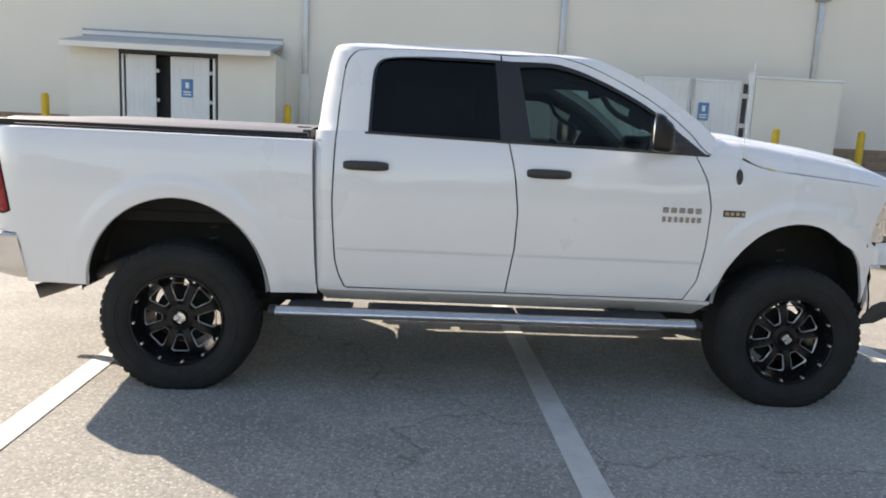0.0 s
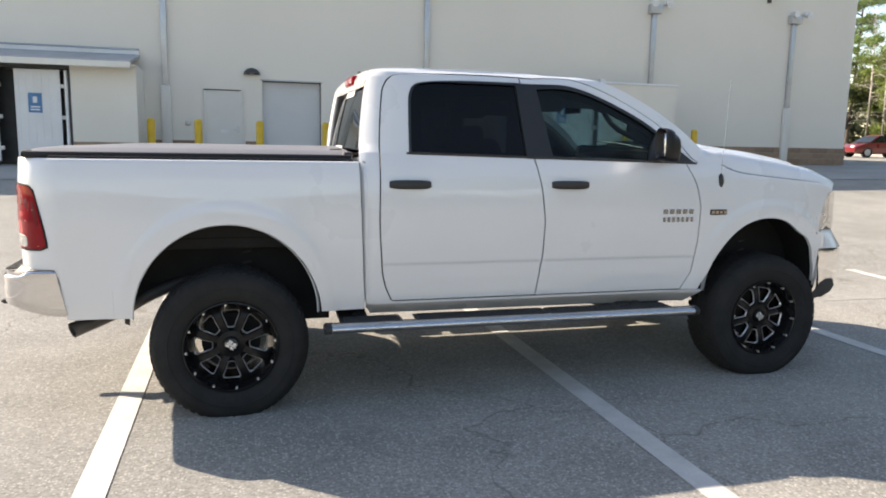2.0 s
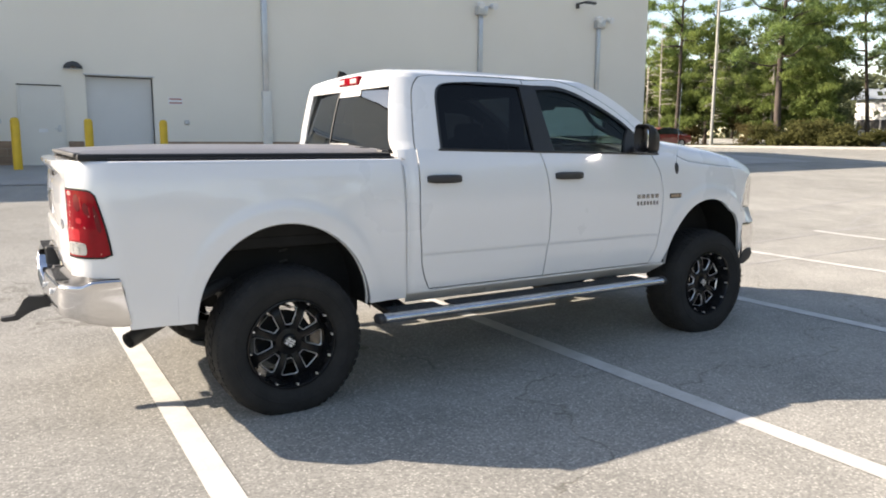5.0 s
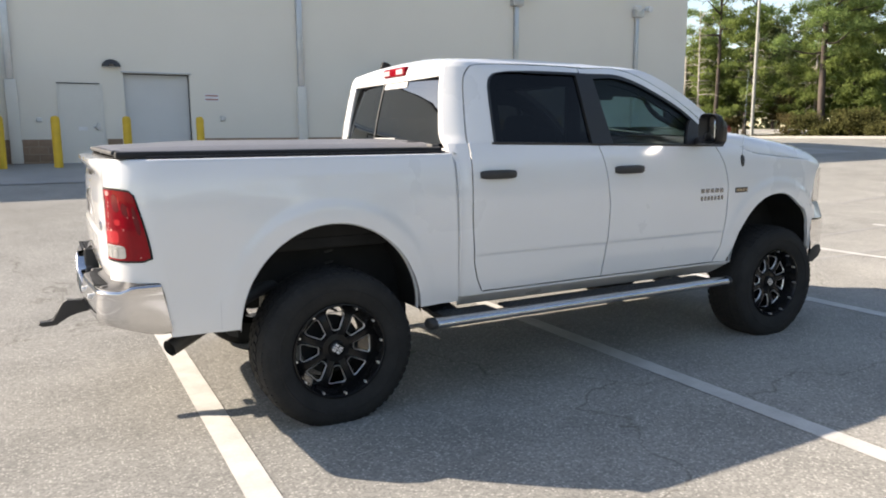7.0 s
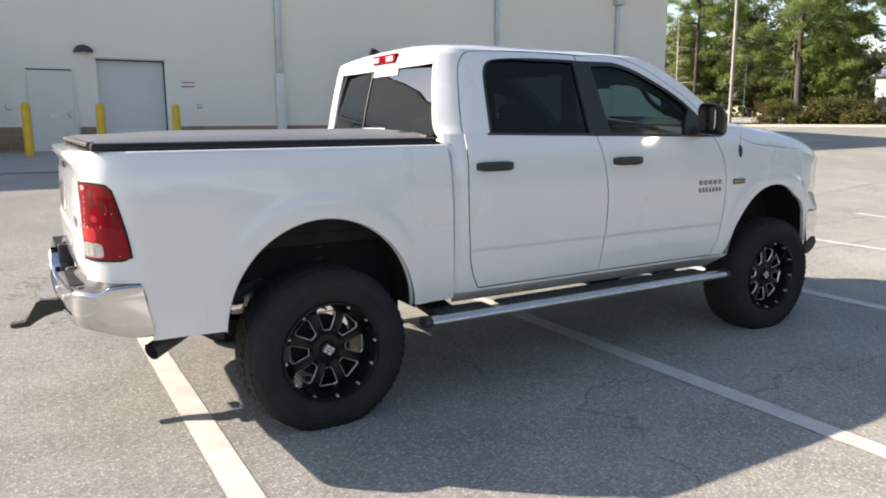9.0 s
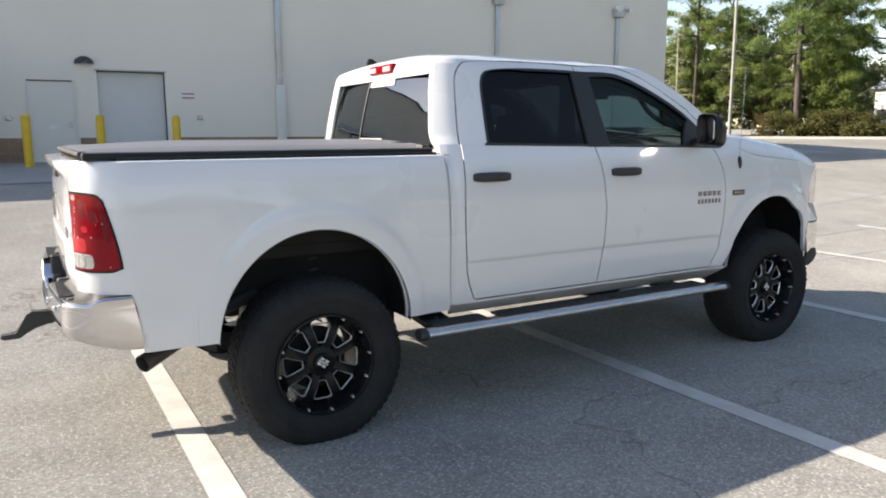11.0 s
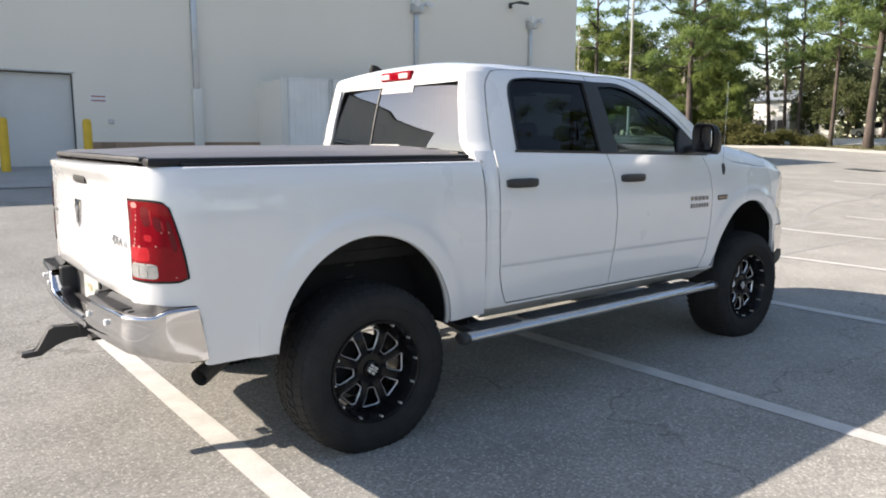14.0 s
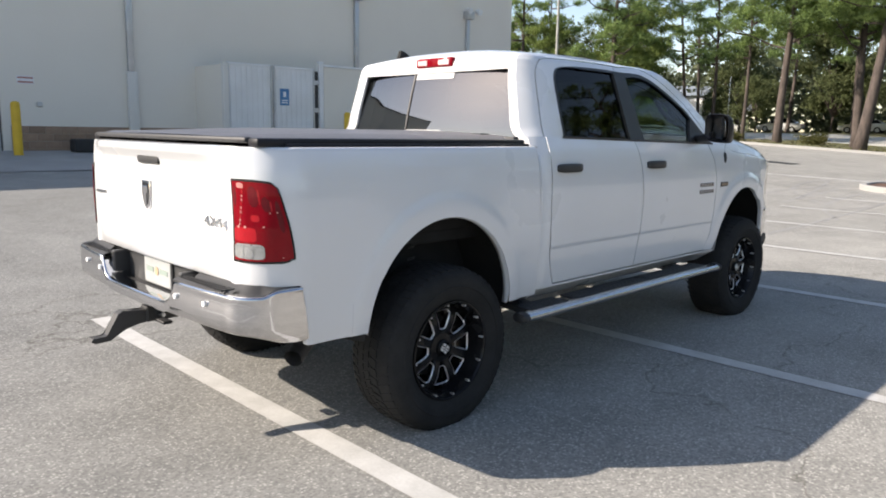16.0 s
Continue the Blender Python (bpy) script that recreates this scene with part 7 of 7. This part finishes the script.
ringpts = [Vector((2.42, 0.40, 1.33)) + Matrix.Rotation(radians(-24), 3, "Y") @ Vector((0, 0.185 * math.cos(t), 0.185 * math.sin(t))) for t in np.linspace(0, 2 * math.pi, 33)]
part("steering_wheel", sweep(bmesh.new(), ringpts, 0.016, 8, False), BLACK_PLASTIC, truck, smooth=True)
part("steering_hub", boxed((2.44, 0.32, 1.28), (2.50, 0.48, 1.38), 0.03, 2), BLACK_PLASTIC, truck, smooth=True)
part("rear_view_mirror", boxed((2.52, -0.12, 1.80), (2.55, 0.12, 1.87), 0.012, 2), BLACK_PLASTIC, truck)
part("headliner", boxed((0.90, -0.72, 1.925), (2.17, 0.72, 1.94)), SEAT, truck)
for y in (-0.38, 0.38):
    part("sun_visor", boxed((2.13, y - 0.2, 1.915), (2.33, y + 0.2, 1.928), 0.005), SEAT, truck)


def trim_plate(name, pts, s, a, b, label):
    """A piece of inner trim that follows the glass, between two depths behind it."""
    bm = bmesh.new()
    near = [bm.verts.new((x, s * (green(x, z) - a), z)) for x, z in pts]
    far = [bm.verts.new((x, s * (green(x, z) - b), z)) for x, z in pts]
    bm.faces.new(near), bm.faces.new(far[::-1])
    for i in range(len(pts)):
        k = (i + 1) % len(pts)
        bm.faces.new((near[i], far[i], far[k], near[k]))
    bmesh.ops.recalc_face_normals(bm, faces=bm.faces)
    return part(name, bm, TRIM_GREY, truck, label, angle=40)


for s in (-1, 1):
    trim_plate("roof_rail_trim", [(1.84, 1.915), (2.18, 1.905), (2.34, 1.862), (2.42, 1.80), (2.38, 1.775), (2.30, 1.800), (2.09, 1.802), (2.07, 1.776), (1.84, 1.768)], s, 0.055, 0.085, "dark headliner edge and sun visor")
    handle = trim_plate("grab_handle", [(2.56, 1.735), (2.68, 1.672), (2.86, 1.54), (2.74, 1.552), (2.62, 1.597), (2.54, 1.655)], s, 0.055, 0.085, "dark pillar grab handle")
    line = [Vector((x, s * (green(x, z) - 0.075), z)) for x, z in ((2.385, 1.785), (2.425, 1.715), (2.48, 1.668), (2.55, 1.636), (2.62, 1.606))]
    part("handle_bar", sweep(bmesh.new(), line, 0.017, 10), TRIM_GREY, handle, smooth=True)
for s in (-1, 1):
    bm = bmesh.new()
    prism(bm, [(1.62, 0.9), (1.80, 0.9), (1.86, 1.45), (1.81, 1.93), (1.73, 1.93), (1.74, 1.45)], "y", s * 0.735 - 0.02, s * 0.735 + 0.02, 0.01)
    part("inner_pillar", bm, SEAT_TAN, truck, "tan inner pillar trim")
    pil = [(2.18, 1.935), (2.33, 1.885), (2.51, 1.803), (2.69, 1.699), (2.85, 1.58), (2.97, 1.475)]
    bm = bmesh.new()
    rows = []
    for x, z in pil:
        w = green(x, z) - 0.052
        rows.append([(x - 0.035, s * w, z - 0.045), (x + 0.01, s * (w - 0.02), z - 0.012), (x + 0.055, s * (w - 0.005), z + 0.02), (x + 0.01, s * (w + 0.014), z - 0.012)])
    loft(bm, rows, closed=True)
    part("inner_pillar", bm, SEAT_TAN, truck, "tan inner pillar trim", smooth=True)
    part("seat_belt", boxed((1.77, s * 0.70 - 0.003, 1.0), (1.82, s * 0.70 + 0.003, 1.85)), TRIM_GREY, truck)
    part("inner_sill", boxed((0.90, s * 0.885 - 0.03, 1.40), (2.95, s * 0.885 + 0.03, 1.468), 0.015, 2), TRIM_GREY, truck)

# ---- wheels ----
WR, WW, AXLE_Z = 0.440, 0.295, 0.402


def lathe(bm, prof, n=72):
    rows = []
    for k in range(n):
        t = 2 * math.pi * k / n
        rows.append([(r * math.cos(t), y, r * math.sin(t)) for r, y in prof])
    rows.append(rows[0])
    loft(bm, rows)
    bmesh.ops.remove_doubles(bm, verts=bm.verts, dist=1e-5)
    return bm


def build_wheel(m):
    """Outer face toward -y at y = 0; the wheel's body lies toward +y."""
    bm = bmesh.new()
    lathe(bm, [(0.258, 0.016), (0.272, 0.002), (0.32, -0.014), (0.36, -0.019), (0.395, -0.014), (0.415, 0.003), (0.430, 0.035), (0.4345, 0.07), (0.4345, WW - 0.07), (0.430, WW - 0.035), (0.41, WW - 0.008), (0.36, WW), (0.30, WW - 0.005), (0.26, WW - 0.02)])
    tyre_ = make("wheel", bm, RUBBER, truck, angle=50)
    tyre_["label"] = "black off-road tyre on a black spoked rim"
    tyre_.matrix_local = m
    # tread: five rows of staggered lugs
    bm = bmesh.new()
    n = 56
    for k in range(n):
        for row, (y0, y1) in enumerate(((0.012, 0.075), (0.085, 0.135), (0.142, 0.178), (0.185, 0.222), (0.228, WW - 0.012))):
            t0 = 2 * math.pi * (k + (0.5 if row % 2 else 0.0)) / n
            dt = 2 * math.pi / n * (0.62 if row in (0, 4) else 0.70)
            sk = (0.25, -0.3, 0.2, 0.3, -0.25)[row] * 2 * math.pi / n
            out = WR
            vs = []
            for rad in (0.424, out):
                for y, s2 in ((y0, -0.5), (y1, 0.5)):
                    rr = rad - (0.012 if (row == 0 and y == y0) or (row == 4 and y == y1) else 0)
                    for a in (t0 + sk * s2, t0 + dt + sk * s2):
                        vs.append(bm.verts.new((rr * math.cos(a), y, rr * math.sin(a))))
            for q in ((4, 5, 7, 6), (0, 1, 5, 4), (2, 3, 7, 6), (0, 2, 6, 4), (1, 3, 7, 5)):
                bm.faces.new([vs[i] for i in q])
        # shoulder lugs running down the sidewall
        t0 = 2 * math.pi * k / n
        dt = 2 * math.pi / n * (0.55 if k % 2 else 0.40)
        for yy, sg in ((0.0, 1), (WW, -1)):
            vs = []
            for r_, y_ in ((0.428, 0.014), (0.408, -0.009), (0.39 if k % 2 else 0.398, -0.018)):
                for a in (t0, t0 + dt):
                    vs.append(bm.verts.new((r_ * math.cos(a), yy + sg * y_, r_ * math.sin(a))))
            bm.faces.new((vs[0], vs[1], vs[3], vs[2])), bm.faces.new((vs[2], vs[3], vs[5], vs[4]))
    tr = part("tread", bm, RUBBER, tyre_, "chunky tread blocks")
    tagged(tr, kind="stuff")
    # raised plain bands on the sidewall
    part("sidewall_band", lathe(bmesh.new(), [(0.335, -0.0155), (0.337, -0.020), (0.343, -0.021), (0.345, -0.017)]), RUBBER, tyre_, smooth=True)
    RS = Matrix.Diagonal((0.94, 1.0, 0.94, 1.0))
    # rim barrel and lip
    bm = bmesh.new()
    lathe(bm, [(0.258, 0.10), (0.252, 0.055), (0.255, 0.035), (0.262, 0.020), (0.264, 0.004), (0.270, -0.003), (0.279, -0.001), (0.281, 0.010), (0.272, 0.016)])
    bmesh.ops.transform(bm, verts=bm.verts, matrix=RS)
    part("rim_lip", bm, WHEEL_BLACK, tyre_, "gloss black rim lip", angle=35)
    bm = bmesh.new()
    lathe(bm, [(0.252, 0.05), (0.235, 0.12), (0.225, 0.28), (0.24, 0.30)])
    bmesh.ops.transform(bm, verts=bm.verts, matrix=RS)
    part("rim_barrel", bm, WHEEL_BLACK, tyre_, angle=35)
    # spokes: eight, each a wedge with milled edges
    for k in range(8):
        rot = Matrix.Rotation(2 * math.pi * (k + 0.5) / 8, 4, "Y")
        bm = bmesh.new()
        DISH = 0.042
        sec = [(0.062, 0.030, 0.034), (0.104, 0.0245, 0.026), (0.15, 0.0225, 0.018), (0.195, 0.024, 0.022), (0.220, 0.034, 0.032), (0.243, 0.078, 0.044), (0.258, 0.10, 0.050)]
        rows = []
        for r_, hw_, y_ in sec:
            y_ += DISH
            rows.append([(r_, y_ + 0.045, -hw_ * 0.9), (r_, y_ + 0.006, -hw_), (r_, y_, -hw_ * 0.78), (r_, y_ + 0.003, 0), (r_, y_, hw_ * 0.78), (r_, y_ + 0.006, hw_), (r_, y_ + 0.045, hw_ * 0.9)])
        loft(bm, rows, closed=True)
        bmesh.ops.transform(bm, verts=bm.verts, matrix=rot)
        bmesh.ops.transform(bm, verts=bm.verts, matrix=RS)
        part("spoke", bm, WHEEL_BLACK, tyre_, angle=30)
        # milled outline of the window between two spokes
        rot2 = Matrix.Rotation(2 * math.pi * k / 8, 4, "Y")
        bm = bmesh.new()
        line = [(0.214, -0.040, 0.034), (0.208, -0.050, 0.031), (0.197, -0.053, 0.023), (0.160, -0.040, 0.019), (0.122, -0.026, 0.0225), (0.110, -0.022, 0.025), (0.106, -0.014, 0.026), (0.106, 0.014, 0.026), (0.110, 0.022, 0.025), (0.122, 0.026, 0.0225), (0.160, 0.040, 0.019), (0.197, 0.053, 0.023), (0.208, 0.050, 0.031), (0.214, 0.040, 0.034)]
        rows = []
        for r_, v_, d_ in line + line[:1]:
            c = Vector((0.165 - r_, -v_)).normalized()
            rows.append([(r_, d_ + DISH - 0.001, v_), (r_ + c.x * 0.0062, d_ + DISH + 0.0065, v_ + c.y * 0.0062), (r_ - c.x * 0.001, d_ + DISH + 0.008, v_ - c.y * 0.001)])
        loft(bm, rows, closed=True)
        bmesh.ops.transform(bm, verts=bm.verts, matrix=rot2)
        bmesh.ops.transform(bm, verts=bm.verts, matrix=RS)
        part("milled_edge", bm, MILLED, tyre_, "bright milled window edge")
    # rivets round the lip
    for k in range(12):
        a = 2 * math.pi * (k + 0.2) / 12
        bm = bmesh.new()
        tube(bm, (0.262 * math.cos(a), 0.03, 0.262 * math.sin(a)), (0.259 * math.cos(a), 0.004, 0.259 * math.sin(a)), 0.0075, 0.006, n=8)
        bmesh.ops.transform(bm, verts=bm.verts, matrix=RS)
        part("rivet", bm, MILLED, tyre_)
    bm = bmesh.new()
    lathe(bm, [(0.0, 0.050), (0.036, 0.050), (0.043, 0.054), (0.047, 0.068), (0.078, 0.074), (0.085, 0.085), (0.085, 0.13)], 40)
    part("centre_cap", bm, WHEEL_BLACK, tyre_, "black centre cap", angle=30)
    em_ = part("cap_emblem", boxed((-0.030, 0.0455, -0.004), (0.030, 0.0515, 0.004), 0.002), MILLED, tyre_, "silver emblem")
    for dx, dz in ((-0.013, 0.015), (0.015, 0.014), (-0.015, -0.014), (0.013, -0.015)):
        part("emblem_bar", boxed((dx - 0.011, 0.0455, dz - 0.007), (dx + 0.011, 0.0515, dz + 0.007), 0.002), MILLED, em_)
    em_.rotation_euler = (0, radians(35), 0)
    # brake disc and drum behind
    bm = bmesh.new()
    lathe(bm, [(0.05, 0.16), (0.165, 0.16), (0.165, 0.19), (0.05, 0.19)], 40)
    part("brake_disc", bm, LINER, tyre_, angle=30)
    return tyre_


OUT_Y = 1.04
first = build_wheel(pose(0, -OUT_Y, AXLE_Z))
for x, s, a in ((3.565, -1, 11), (0.0, 1, 5), (3.565, 1, 20)):
    m = Matrix.Translation((x, s * OUT_Y, AXLE_Z)) @ (Matrix.Rotation(math.pi, 4, "Z") if s > 0 else Matrix()) @ Matrix.Rotation(radians(a), 4, "Y")
    copy_thing(first, m)
